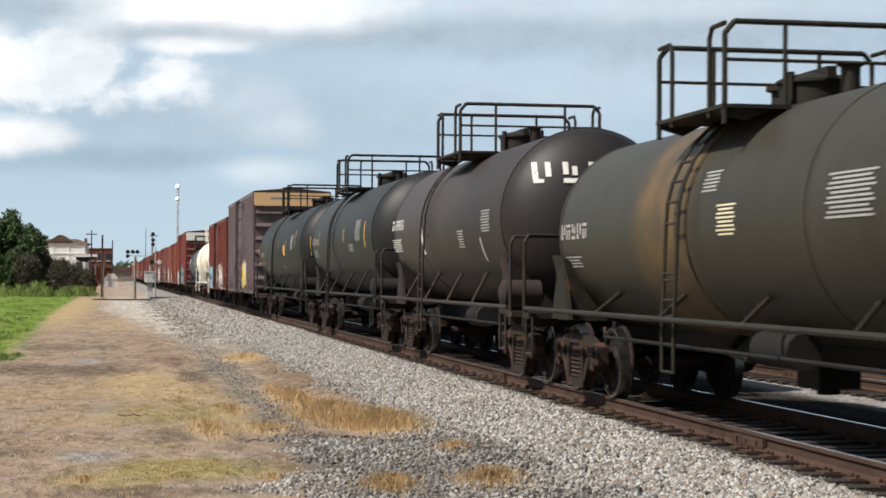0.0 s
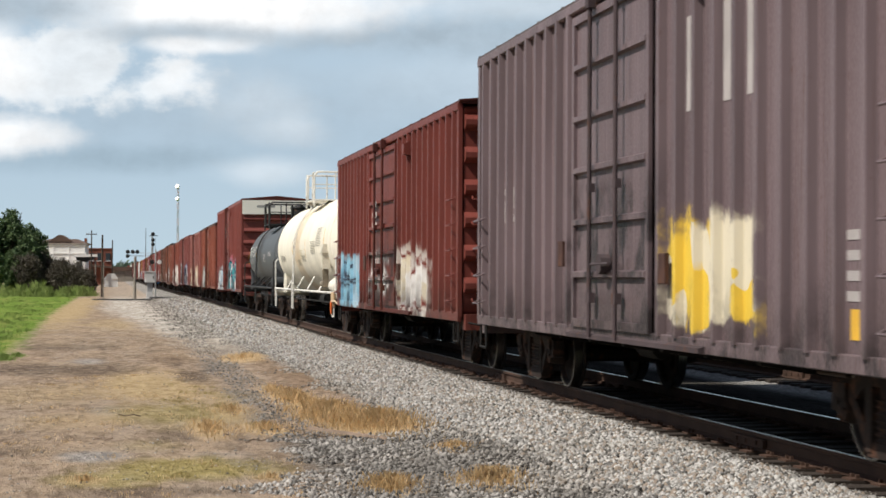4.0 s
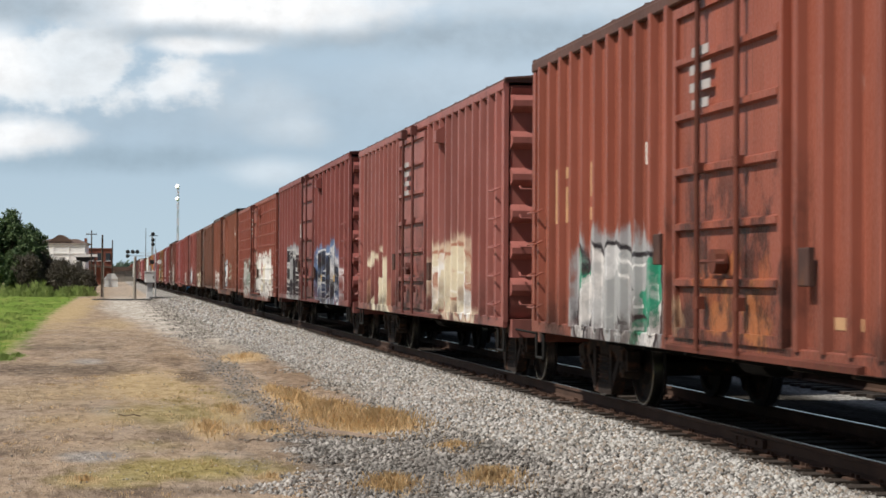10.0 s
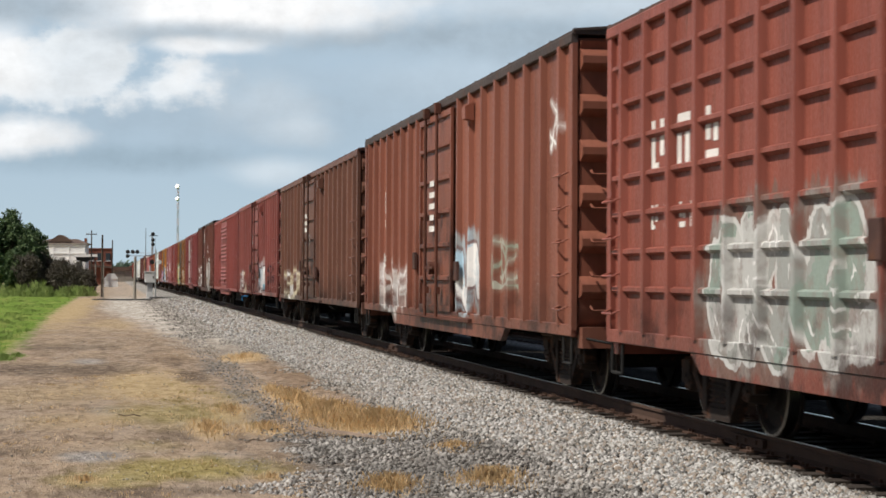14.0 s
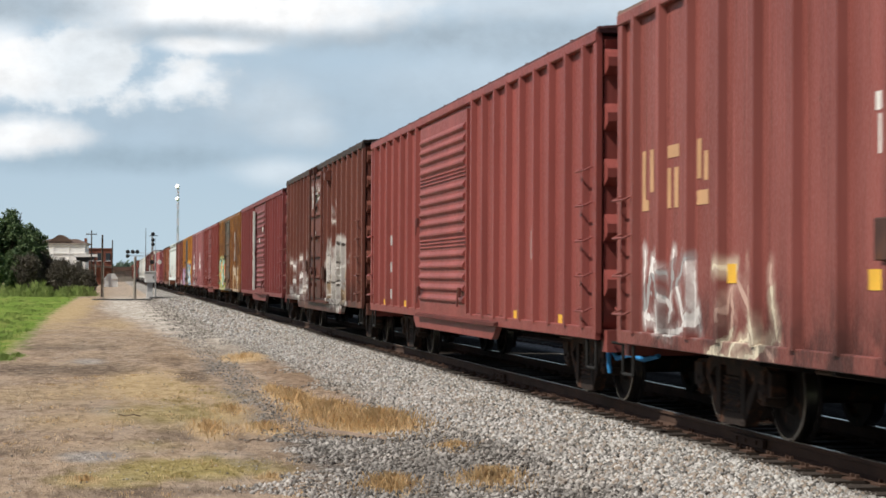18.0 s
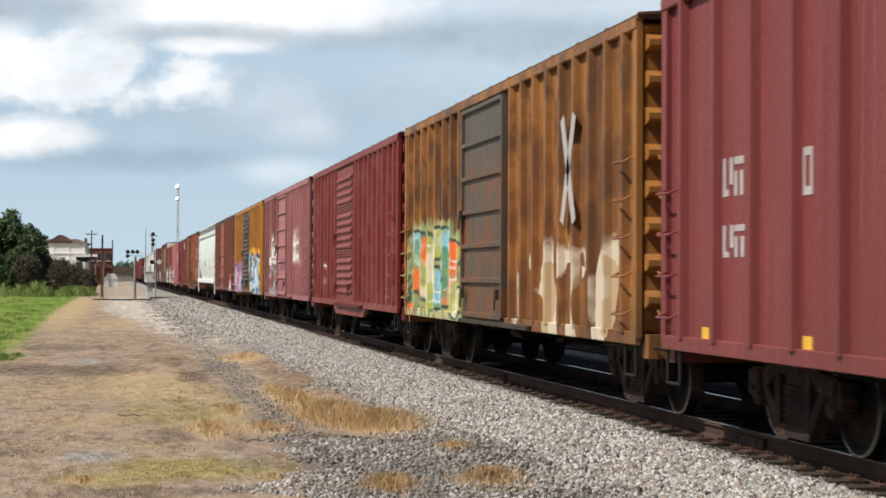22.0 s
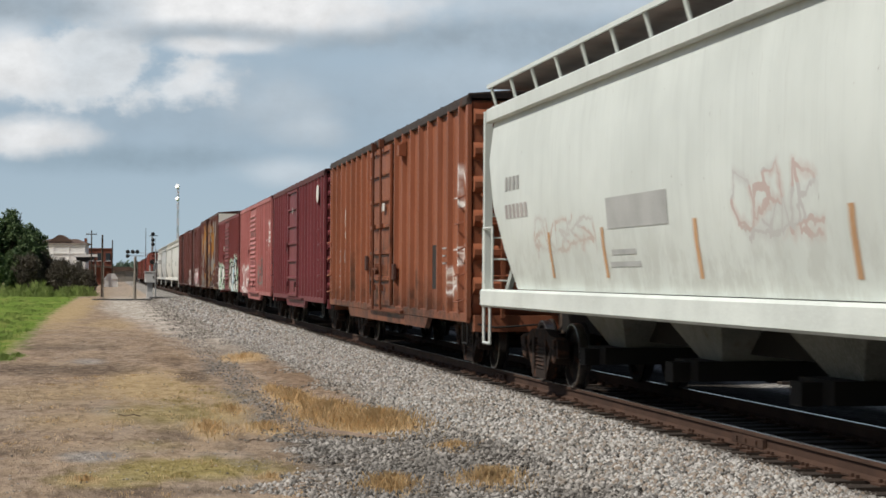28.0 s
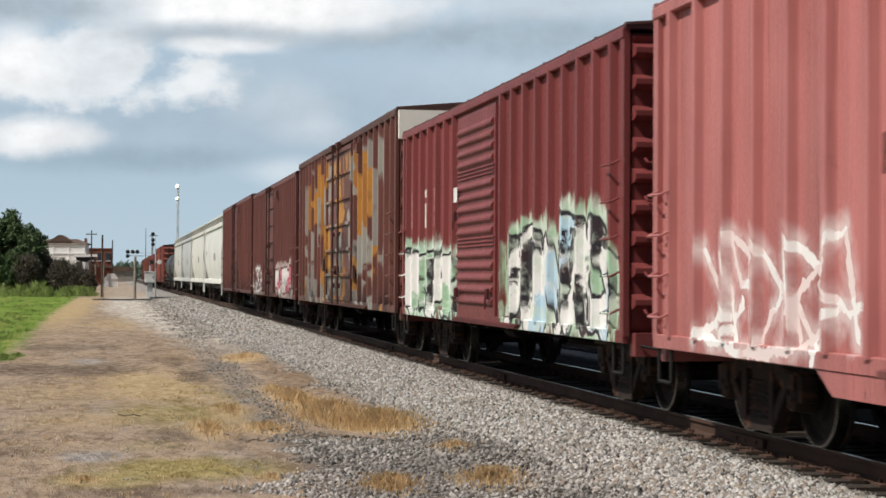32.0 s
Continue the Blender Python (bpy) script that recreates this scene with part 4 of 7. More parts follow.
        if door == "louver":
            pitch = (dz1 - dz0 - 0.3) / 16
            SLAT = Mesh().prism([(-0.058, 0), (-0.105, 0.045), (-0.105, 0.075), (-0.058, 0.14)], dy0 + 0.12, dy1 - 0.12).data("louvre", dpaint)
            LATH = Mesh().prism([(-0.058, 0), (-0.085, 0.012), (-0.085, 0.022), (-0.058, 0.04)], dy0 + 0.06, dy1 - 0.06).data("louvre", dpaint)
            for j in range(16):
                if j not in (5, 11):
                    part("louvre", SLAT, None, ob, at=(0, 0, dz0 + 0.15 + j * pitch))
                else:
                    for low in (0.02, 0.35, 0.68):
                        part("louvre", LATH, None, ob, at=(0, 0, dz0 + 0.15 + (j + low) * pitch))
        if door == "plug":
            for a, b, c, e in ((dy0, dy0 + 0.1, dz0, dz1), (dy1 - 0.1, dy1, dz0, dz1), (dy0 + 0.1, dy1 - 0.1, dz1 - 0.1, dz1), (dy0 + 0.1, dy1 - 0.1, dz0, dz0 + 0.1)):
                part("door_frame", Mesh().box(-0.09, 0.001, a, b, c, e), dpaint, ob)
            for j in range(1, 6):
                z = dz0 + (dz1 - dz0) * j / 6
                part("door_rib", Mesh().prism([(-0.044, z - 0.05), (-0.10, z - 0.03), (-0.10, z + 0.03), (-0.044, z + 0.05)], dy0 + 0.1, dy1 - 0.1), dpaint, ob)
            for y in (door_at - 0.55, door_at + 0.55):
                part("lock_rod", Mesh().tube((-0.15, y, dz0 - 0.1), (-0.15, y, dz1 + 0.08), 0.028, 8).box(-0.19, -0.09, y - 0.07, y + 0.07, dz1 - 0.02, dz1 + 0.16).box(-0.17, -0.09, y - 0.07, y + 0.07, dz0 + 0.3, dz0 + 0.42).box(-0.17, -0.09, y - 0.06, y + 0.06, dz0 + 1.6, dz0 + 1.7), gear, ob)
            part("door_handle", Mesh().tube((-0.17, door_at - 0.35, dz0 + 0.75), (-0.17, door_at + 0.35, dz0 + 0.75), 0.025, 6).tube((-0.19, door_at, dz0 + 0.75), (-0.07, door_at, dz0 + 0.75), 0.12, 10), gear, ob)
            part("door_stop", Mesh().prism([(-0.02, 0), (-0.17, 0.02), (-0.17, 0.22), (-0.02, 0.3)], dy0 - 1.6, dy0 - 1.35), dpaint, car, at=(-X, 0, eave - 0.55))
        else:
            for y, z in ((dy1 - 0.25, dz0 + 0.35), (dy0 + 0.25, dz0 + 0.35), (dy1 - 0.1, dz0 + 1.6)):
                part("door_latch", Mesh().box(-0.15, -0.1, y - 0.06, y + 0.06, z - 0.09, z + 0.07, 0.01).tube((-0.16, y, z - 0.24), (-0.15, y, z + 0.05), 0.016, 6), gear, ob)
        part("door_track", Mesh().prism([(0, 0), (-0.13, 0.0), (-0.13, 0.05), (-0.05, 0.07), (0, 0.16)], dy0 - door_w * 0.55, dy1 + 0.1), gear, car, at=(-X, 0, sill - 0.07))
    # card boards and the boxes of the door gear
    if group.startswith("red") and door == "plug":
        BOARD = Mesh().box(-0.05, 0.0, -0.12, 0.12, -0.16, 0.16, 0.01).data("card_board", dark_iron)
        for y, z in ((dy1 + 0.45, sill + 0.95), (dy0 - 0.55, sill + 0.75)):
            part("card_board", BOARD, None, car, "small dark board for route cards", at=(-X - 0.07, y, z))
    # ladders, steps and brake gear
    IR = rungs(1, 0.42, 0.42, 0.10, "y").data("grab_iron", paint)
    IE = rungs(1, 0.42, 0.42, 0.10, "x").data("grab_iron", paint)
    for i in range(5):
        z = sill + 0.25 + 0.42 * i
        part("grab_iron", IR, None, car, at=(-X - 0.06, -H + 0.38, z))
        if i < 4:
            part("grab_iron", IR, None, car, at=(-X - 0.06, H - 0.38, z))
        part("grab_iron", IE, None, car, at=(-X + 0.36, -H - 0.13, z))
    part("end_ladder", Mesh().box(-1.05, -0.99, -H - 0.2, -H - 0.12, sill, sill + 2.1), paint, car)
    part("brake_platform", Mesh().box(-0.6, 0.6, -H - 0.42, -H - 0.14, sill + 0.55, sill + 0.59), paint, car)
    for sy in (-1, 1):
        for sx in (-1, 1):
            part("sill_step", Mesh().path([(sx * (X + 0.02), sy * (H - 0.12), sill), (sx * (X + 0.02), sy * (H - 0.12), sill - 0.42), (sx * (X + 0.02), sy * (H - 0.52), sill - 0.42), (sx * (X + 0.02), sy * (H - 0.52), sill)], 0.02, 6), GRIME, car)
        part("end_sill", Mesh().box(-X + 0.05, X - 0.05, sy * H - 0.12, sy * H + 0.12, sill - 0.22, sill + 0.04), paint, car)
        part("cut_lever", Mesh().path([(-X + 0.1, sy * (H + 0.14), sill - 0.1), (-X + 0.35, sy * (H + 0.3), sill - 0.15), (-0.2, sy * (H + 0.35), sill - 0.08)], 0.018, 6), GRIME, car)
    under = Mesh().box(-0.3, 0.3, -H + 0.3, H - 0.3, 0.66, sill)
    for i in range(7):
        y = -H * 0.55 + H * 1.1 * i / 6
        under.prism([(-X + 0.02, sill), (-X + 0.02, sill - 0.12), (-0.3, sill - 0.3), (0.3, sill - 0.3), (X - 0.02, sill - 0.12), (X - 0.02, sill)], y - 0.05, y + 0.05)
    part("underframe", under, GRIME, car)
    part("brake_cylinder", Mesh().tube((-0.75, 0.8, 0.75), (-0.75, 1.5, 0.75), 0.17, 12), GRIME, car)
    part("brake_rod", Mesh().tube((-0.75, 1.5, 0.75), (-0.75, 2.4, 0.75), 0.03, 6), GRIME, car)
    part("air_reservoir", Mesh().tube((0.7, -1.2, 0.72), (0.7, -0.2, 0.72), 0.2, 12), GRIME, car)
    part("brake_pipe", Mesh().path([(-0.95, -H + 2.8, 0.72), (-0.95, H - 2.8, 0.72)], 0.022, 6), STEELGREY, car)
    placed = []
    for y, z, w, h, c, hollow in letters:      # painted on the flat sheets between the posts
        near = min(post_ys, key=lambda p: abs(p - y))
        if w < 0.7 and abs(near - y) < w / 2 + 0.1:
            y = near + math.copysign(w / 2 + 0.1, y - near)
        on_door = dy0 - 0.1 < y < dy1 + 0.1
        placed.append((y, z, w, h, c, hollow, 0.118 if on_door and door != "plug" else 0.104 if on_door else 0.0))
    for row in placed:
        lettering(car, -X - 0.004 - row[6], [row[:6]])
    running_gear(car, H, H - (1.75 if L < 17 else 2.35), SPINS)
    return car


def tank_car(label, front, rear, color, radius=1.42, middle=2.55, handrail=None, platform=True, ladder_at=1.1, plat_at=0.3, bands=(), letters=(), rust=0.2, dirt=0.6, marks=(), seed=0.0, belly=0.0, domecover=0.18, group="tank cars of the train", saddle=None):
    """A tank car; front and rear are the coupling points. letters: (y, angle, length, height, colour) on the shell."""
    L = rear - front
    H = L / 2 - 0.55
    T = L / 2 - 0.85                 # half the tank's length
    car = thing("tank_car", label, "tank car", group)
    TRAIN.append((car, (front + rear) / 2))
    paint = painted("tank_paint", color, car, dirt, 0.14, rust, marks, 0.56, 1.2, 4.0, seed, 0.45)
    rail = worn("handrail_paint", handrail or tuple(c * 0.7 for c in color), 0.7, 0.6, 0, 4.0, rust=0.3)
    frame = worn("frame_paint", saddle or tuple(c * 0.6 for c in color), 0.6, 0.75, 0, 2.0, car, 0.4)
    hd = 0.75
    prof = [(-T + hd - hd * math.cos(math.pi / 2 * i / 8), max(0.02, radius * math.sin(math.pi / 2 * i / 8))) for i in range(9)]
    # slightly lower in the middle where the belly slopes to the outlet
    tank = Mesh().lathe(prof + [(-p, r) for p, r in prof[::-1]], "y", 48, (0, 0, middle))
    if belly:
        tank.v = [(x, y, z - belly * (1 - min(1, abs(y) / T)) if z < middle else z) for x, y, z in tank.v]
    shell = part("tank", tank, paint, car, sharp=60)
    for y in (-T + hd, T - hd, *bands):
        part("weld_band", Mesh().lathe([(y - 0.035, radius), (y - 0.03, radius + 0.012), (y + 0.03, radius + 0.012), (y + 0.035, radius)], "y", 48, (0, 0, middle)), paint, shell)
    # top fittings and platform
    top = middle + radius
    dome = part("dome", Mesh().lathe([(top - 0.1, 0.36), (top + domecover, 0.36), (top + domecover + 0.02, 0.40), (top + domecover + 0.05, 0.40), (top + domecover + 0.10, 0.30), (top + domecover + 0.13, 0.12)], "z", 20, (0, plat_at - 0.3, 0)).box(-0.05, 0.05, plat_at - 0.78, plat_at + 0.18, top + domecover + 0.04, top + domecover + 0.16).tube((0.3, plat_at - 0.62, top), (0.3, plat_at - 0.62, top + domecover + 0.14), 0.05, 6).tube((-0.34, plat_at - 0.5, top), (-0.34, plat_at - 0.5, top + domecover + 0.12), 0.045, 6), rail if handrail else frame, car)
    part("valve", Mesh().lathe([(top - 0.05, 0.12), (top + 0.2, 0.12), (top + 0.22, 0.18), (top + 0.27, 0.18)], "z", 12, (0, plat_at + 0.6, 0)), rail if handrail else frame, car)
    part("valve", Mesh().lathe([(top - 0.05, 0.1), (top + 0.3, 0.1), (top + 0.33, 0.15), (top + 0.36, 0.05)], "z", 12, (0.1, plat_at - 1.0, 0)), rail if handrail else frame, car)
    if platform:
        deckm = frame if not handrail else rail
        for sx in (-1, 1):
            part("platform", Mesh().box(sx * 0.92 - 0.36, sx * 0.92 + 0.36, plat_at - 1.1, plat_at + 1.1, top - 0.14, top - 0.10), deckm, car, "grating platform beside the dome")
            for y in (-1.0, 1.0):
                part("bracket", Mesh().prism([(sx * 0.8, top - 0.15), (sx * 1.28, top - 0.15), (sx * 1.26, top - 0.19), (sx * 1.0, top - 0.26)], plat_at + y - 0.02, plat_at + y + 0.02), deckm, car)
        for sy in (-1, 1):
            y = plat_at + sy * 1.07
            part("handrail", Mesh().path([(-1.25, y, top - 0.3), (-1.25, y, top + 0.60), (-1.15, y, top + 0.72), (1.15, y, top + 0.72), (1.25, y, top + 0.60), (1.25, y, top - 0.3)], 0.03, 8), rail, car)
            part("mid_rail", Mesh().path([(-1.25, y, top + 0.34), (1.25, y, top + 0.34)], 0.02, 6), rail, car)
            for sx in (-1, 1):
                part("rail_return", Mesh().path([(sx * 1.25, y, top + 0.70), (sx * 1.25, y - sy * 0.38, top + 0.70), (sx * 1.25, y - sy * 0.46, top + 0.60), (sx * 1.25, y - sy * 0.46, top - 0.2)], 0.026, 6), rail, car)
                part("post", Mesh().tube((sx * 0.62, y, top - 0.12), (sx * 0.62, y, top + 0.71), 0.024, 6), rail, car)
    # ladder curving down the near side
    pts = [(-radius * math.sin(a) - 0.10 * math.sin(a), middle + (radius + 0.1) * math.cos(a)) for a in [0.55 + i * 0.17 for i in range(7)]]
    pts += [(-radius - 0.12, middle - 0.6), (-radius - 0.14, 1.15), (-radius - 0.14, 0.55)]
    ladder = part("ladder", Mesh().path([(x, ladder_at - 0.2, z) for x, z in pts], 0.022, 6), rail, car)
    part("stile", Mesh().path([(x, ladder_at + 0.2, z) for x, z in pts], 0.022, 6), rail, ladder)
    for x, z in [*pts[:-1], *((-radius - 0.13, z) for z in (1.6, 1.32, 0.85, 0.56))]:
        part("rung", Mesh().tube((x, ladder_at - 0.2, z), (x, ladder_at + 0.2, z), 0.016, 6), rail, ladder)
    # side rail, end platforms and saddles
    rz = 1.12
    for sx in (-1, 1):
        s = Mesh().path([(sx * 1.5, -H, rz), (sx * 1.5, H, rz)], 0.032, 8)
        part("side_rail", s, rail, car)
        for i in range(4):
            y = -T * 0.55 + T * 1.1 * i / 3
            part("rail_brace", Mesh().tube((sx * 1.5, y - 0.3, rz), (sx * radius * 0.80, y + 0.35, middle - radius * 0.62), 0.03, 6), rail, car)
    for sy in (-1, 1):
        e = Mesh().box(-1.5, 1.5, sy * H - 0.28, sy * H + 0.16, 0.98, 1.06).box(-1.5, 1.5, sy * H + sy * 0.12 - 0.03, sy * H + sy * 0.12 + 0.03, 0.86, 1.06)
        part("end_platform", e, frame, car)
        for sx in (-1, 1):
            part("end_handrail", Mesh().path([(sx * 1.48, sy * (H + 0.1), 1.06), (sx * 1.48, sy * (H + 0.1), 2.05), (sx * 1.42, sy * (H + 0.1), 2.15), (sx * 0.5, sy * (H + 0.1), 2.15), (sx * 0.42, sy * (H + 0.1), 2.05), (sx * 0.42, sy * (H + 0.1), 1.06)], 0.026, 6), rail, car)
            part("sill_step", Mesh().path([(sx * 1.5, sy * (H - 0.1), 1.0), (sx * 1.5, sy * (H - 0.1), 0.5), (sx * 1.5, sy * (H - 0.5), 0.5), (sx * 1.5, sy * (H - 0.5), 1.0)], 0.02, 6), rail, car)
        c = H - 1.15
        part("saddle", Mesh().prism([(-1.25, 0.98), (-1.2, 1.35), (-1.32, 1.85), (-1.0, 1.62), (-0.5, 1.25), (0.5, 1.25), (1.0, 1.62), (1.32, 1.85), (1.2, 1.35), (1.25, 0.98)], sy * c - 0.28, sy * c + 0.28).prism([(sy * c - 0.45, 1.0), (sy * c + 0.45, 1.0), (sy * c + 0.12, 1.75), (sy * c - 0.12, 1.75)], -1.28, -1.22, "x"), frame, car)
    part("centre_sill", Mesh().box(-0.3, 0.3, -H, H, 0.72, 1.0).box(-0.22, 0.22, -0.3, 0.3, 0.45, 0.8), GRIME, car)
    part("brake_reservoir", Mesh().lathe([(-0.35, 0.12), (-0.3, 0.2), (0.25, 0.2), (0.3, 0.12)], "x", 14, (-1.15, -H + 0.5, 1.32)), frame, car)
    part("brake_cylinder", Mesh().tube((-0.75, -1.2, 0.86), (-0.75, -0.2, 0.86), 0.18, 12), GRIME, car)
    part("brake_pipe", Mesh().path([(-1.0, -H + 2.4, 0.8), (-1.0, H - 2.4, 0.8)], 0.025, 6), GRIME, car)
    part("outlet", Mesh().tube((0, 0, 0.38), (0, 0, 1.0), 0.12, 10), GRIME, car)
    part("outlet_pipe", Mesh().path([(-0.5, 0.9, 0.7), (-0.5, 1.6, 0.75), (-0.3, 1.6, 0.95)], 0.05, 8), GRIME, car)
    for y, a, w, h, c in letters:
        # curved plates of paint: y along, a the angle above the middle line
        m, r = Mesh(), radius + 0.005
        signs = SIGNS[1 + int(abs(y) * 7) % 3] if w < 0.6 and 0.7 < h / w < 1.8 else ((0.0, 1.0, 0.0, 1.0),)
        for left, right, lo, hi in signs:
            steps = max(1, int(h * (hi - lo) / 0.12))
            v = []
            for i in range(steps + 1):
                t = a + (lo - 0.5 + (hi - lo) * i / steps) * h / radius
                for yy in (y + (0.5 - left) * w, y + (0.5 - right) * w):
                    v.append((-r * math.cos(t), yy, middle + r * math.sin(t)))
            m.add(v, [(2 * i, 2 * i + 1, 2 * i + 3, 2 * i + 2) for i in range(steps)])
        part("lettering", m, DECAL[c], shell)
    running_gear(car, L / 2 - 0.62, H - 1.15, SPINS)
    return car


def hopper_car(label, front, rear, color, marks=(), letters=(), seed=0.0, bays=3, eave=4.35, group="covered hopper cars", fade=0.2, dirt=0.12):
    """A covered hopper with smooth bulging sides, sloped end sheets and a roof walk."""
    L = rear - front
    H = L / 2
    car = thing("hopper_car", label, "hopper car", group)
    TRAIN.append((car, (front + rear) / 2))
    paint = painted("hopper_paint", color, car, dirt, fade, 0.12, marks, 0.45, 1.3, 4.3, seed, 0.2)
    X = 1.56
    low_z = 1.38
    wave = [(-1.40, low_z), (-1.50, 1.95), (-1.56, 2.6), (-1.55, 3.3), (-1.47, eave - 0.1)]
    ring = wave + [(-x, z) for x, z in wave[::-1]]

    def end_y(z):
        """How far the end sheet stands in from the car's end: it slopes inwards below three metres."""
        return 0.45 + max(0.0, 3.05 - z) * 0.80

    n, v = len(ring), []
    for sy in (-1, 1):
        v += [(x, sy * (H - end_y(z)), z) for x, z in ring]
    part("body", Mesh().add(v, [(i, (i + 1) % n, (i + 1) % n + n, i + n) for i in range(n)] + [tuple(range(n))[::-1], tuple(range(n, 2 * n))]), paint, car, sharp=50)
    for sx in (-1, 1):
        a, b = sorted((sx * 1.44, sx * 1.57))
        part("roof_chord", Mesh().box(a, b, -H + 0.3, H - 0.3, eave - 0.2, eave + 0.02, 0.02), paint, car)
        a, b = sorted((sx * 1.36, sx * 1.60))
        part("side_sill", Mesh().box(a, b, -H + 0.05, H - 0.05, 1.10, 1.37, 0.03), worn("sill_paint", tuple(min(0.8, c * 1.15) for c in color), 0.8, 0.5), car)
        for sy in (-1, 1):
            part("end_post", Mesh().box(sx * 1.5 - 0.06, sx * 1.5 + 0.06, sy * (H - 0.12) - 0.06, sy * (H - 0.12) + 0.06, 1.2, eave), paint, car)
            part("end_brace", Mesh().tube((sx * 1.2, sy * (H - 0.2), 1.3), (sx * 1.2, sy * (H - 1.3), 2.2), 0.06, 6), paint, car)
            part("ladder", shared(CACHE, ("hlad", sx), lambda: rungs(9, 0.4, 0.33, 0.04 * -sx, "x").data("ladder", paint)), None, car, at=(sx * 1.22, sy * (H - 0.1), 1.5))
            part("end_handrail", Mesh().path([(sx * 1.56, sy * (H - 0.1), 1.3), (sx * 1.56, sy * (H - 0.1), 2.3), (sx * 1.56, sy * (H - 0.75), 2.3), (sx * 1.56, sy * (H - 0.75), 1.3)], 0.02, 6), paint, car)
            part("sill_step", Mesh().path([(sx * 1.55, sy * (H - 0.1), 1.2), (sx * 1.55, sy * (H - 0.1), 0.55), (sx * 1.55, sy * (H - 0.55), 0.55), (sx * 1.55, sy * (H - 0.55), 1.2)], 0.025, 6), paint, car)
    part("roof", Mesh().prism([(-1.5, eave - 0.02), (-1.1, eave + 0.12), (0, eave + 0.2), (1.1, eave + 0.12), (1.5, eave - 0.02)], -H + 0.35, H - 0.35), paint, car)
    walkm = worn("roof_walk_steel", (0.16, 0.12, 0.10), 0.6, 0.7, 0.0, 4.0, rust=0.5)
    part("roof_walk", Mesh().add([(sx * x, sy * (H - 0.2), eave + z) for sx in (-1,) for x, z in ((1.5, 0.34), (1.5, 0.38), (0.85, 0.38), (0.85, 0.34)) for sy in (-1, 1)], [(0, 1, 3, 2), (2, 3, 5, 4), (4, 5, 7, 6), (6, 7, 1, 0), (0, 2, 4, 6), (1, 3, 5, 7)]), walkm, car, "steel grating roof walk")
    for sx in (-1, 1):
        ST = Mesh().path([(sx * 1.40, 0, eave - 0.05), (sx * 1.53, 0, eave + 0.40)], 0.024, 6).data("walk_support", paint)
        for i in range(15):
            part("walk_support", ST, None, car, at=(0, -H + 0.4 + (L - 0.8) * i / 14, 0))
        part("walk_rail", Mesh().box(sx * 1.53 - 0.015, sx * 1.53 + 0.015, -H + 0.2, H - 0.2, eave + 0.34, eave + 0.40), paint, car)
    for i in range(4 if bays > 3 else 3):
        hatch_y = -H * 0.66 + H * 1.32 * i / (3 if bays > 3 else 2)
        part("hatch", Mesh().lathe([(eave + 0.15, 0.38), (eave + 0.34, 0.38), (eave + 0.4, 0.3)], "z", 16, (0, hatch_y, 0)), paint, car)
    # darkened body colour: dirt, and the shade below the sill painted in
    bay_dirt_shade = worn("hopper_bay_dirt_and_shade", tuple(c * 0.45 for c in color), 0.4, 0.8, 0, 2.0, car, 0.3)
    for i in range(bays):
        y = (-1 + (2 * i + 1) / bays) * (H - 2.2)
        w = (H - 2.2) / bays
        hop = Mesh()
        lo, hi = [(-0.55, y - 0.35), (0.55, y - 0.35), (0.55, y + 0.35), (-0.55, y + 0.35)], [(-0.95, y - w * 0.75), (0.95, y - w * 0.75), (0.95, y + w * 0.75), (-0.95, y + w * 0.75)]
        hop.add([(a, b, 0.62) for a, b in lo] + [(a, b, 1.42) for a, b in hi], [(3, 2, 1, 0), (4, 5, 6, 7), (0, 1, 5, 4), (1, 2, 6, 5), (2, 3, 7, 6), (3, 0, 4, 7)])
        bay = part("hopper_bay", hop, bay_dirt_shade, car)
        part("outlet_gate", Mesh().box(-0.85, 0.85, y - 0.42, y + 0.42, 0.42, 0.64).box(-1.05, -0.85, y - 0.14, y + 0.14, 0.40, 0.62), GRIME, bay)
    part("centre_sill", Mesh().box(-0.28, 0.28, -H, H, 0.72, 1.2), GRIME, car)
    for y, z, w, h, c, hollow in letters:      # paint that follows the bulge of the side
        v, steps = [], max(1, int(h / 0.1))
        for i in range(steps + 1):
            zz = z - h / 2 + h * i / steps
            xx = float(np.interp(zz, [p[1] for p in wave], [p[0] for p in wave])) - 0.006
            v += [(xx, y - w / 2, zz), (xx, y + w / 2, zz)]
        part("lettering", Mesh().add(v, [(2 * i, 2 * i + 1, 2 * i + 3, 2 * i + 2) for i in range(steps)]), DECAL[c], car)
    running_gear(car, H - 0.05, H - 1.75, SPINS)
    return car


# ---- the train, from its head to its tail ----
RED, BROWN, ORANGE, PINK, DARKRED = (0.215, 0.062, 0.045), (0.125, 0.039, 0.026), (0.27, 0.10, 0.042), (0.40, 0.125, 0.12), (0.17, 0.035, 0.035)
W_, GR, BK, BL, TE, YE, OR_, GN, PK, SK = (0.75, 0.74, 0.72), (0.33, 0.34, 0.34), (0.025, 0.025, 0.03), (0.06, 0.17, 0.42), (0.02, 0.25, 0.30), (0.72, 0.50, 0.06), (0.75, 0.19, 0.05), (0.06, 0.26, 0.12), (0.60, 0.12, 0.18), (0.30, 0.55, 0.68)
PALEBLUE, CREAM, MAROON = (0.42, 0.58, 0.68), (0.66, 0.60, 0.46), (0.10, 0.025, 0.03)
OLIVE = (0.032, 0.028, 0.018)


def shell_print(y, a, n, w, h, gap, c):
    return [(y - i * (w + gap), a, w, h, c) for i in range(n)]


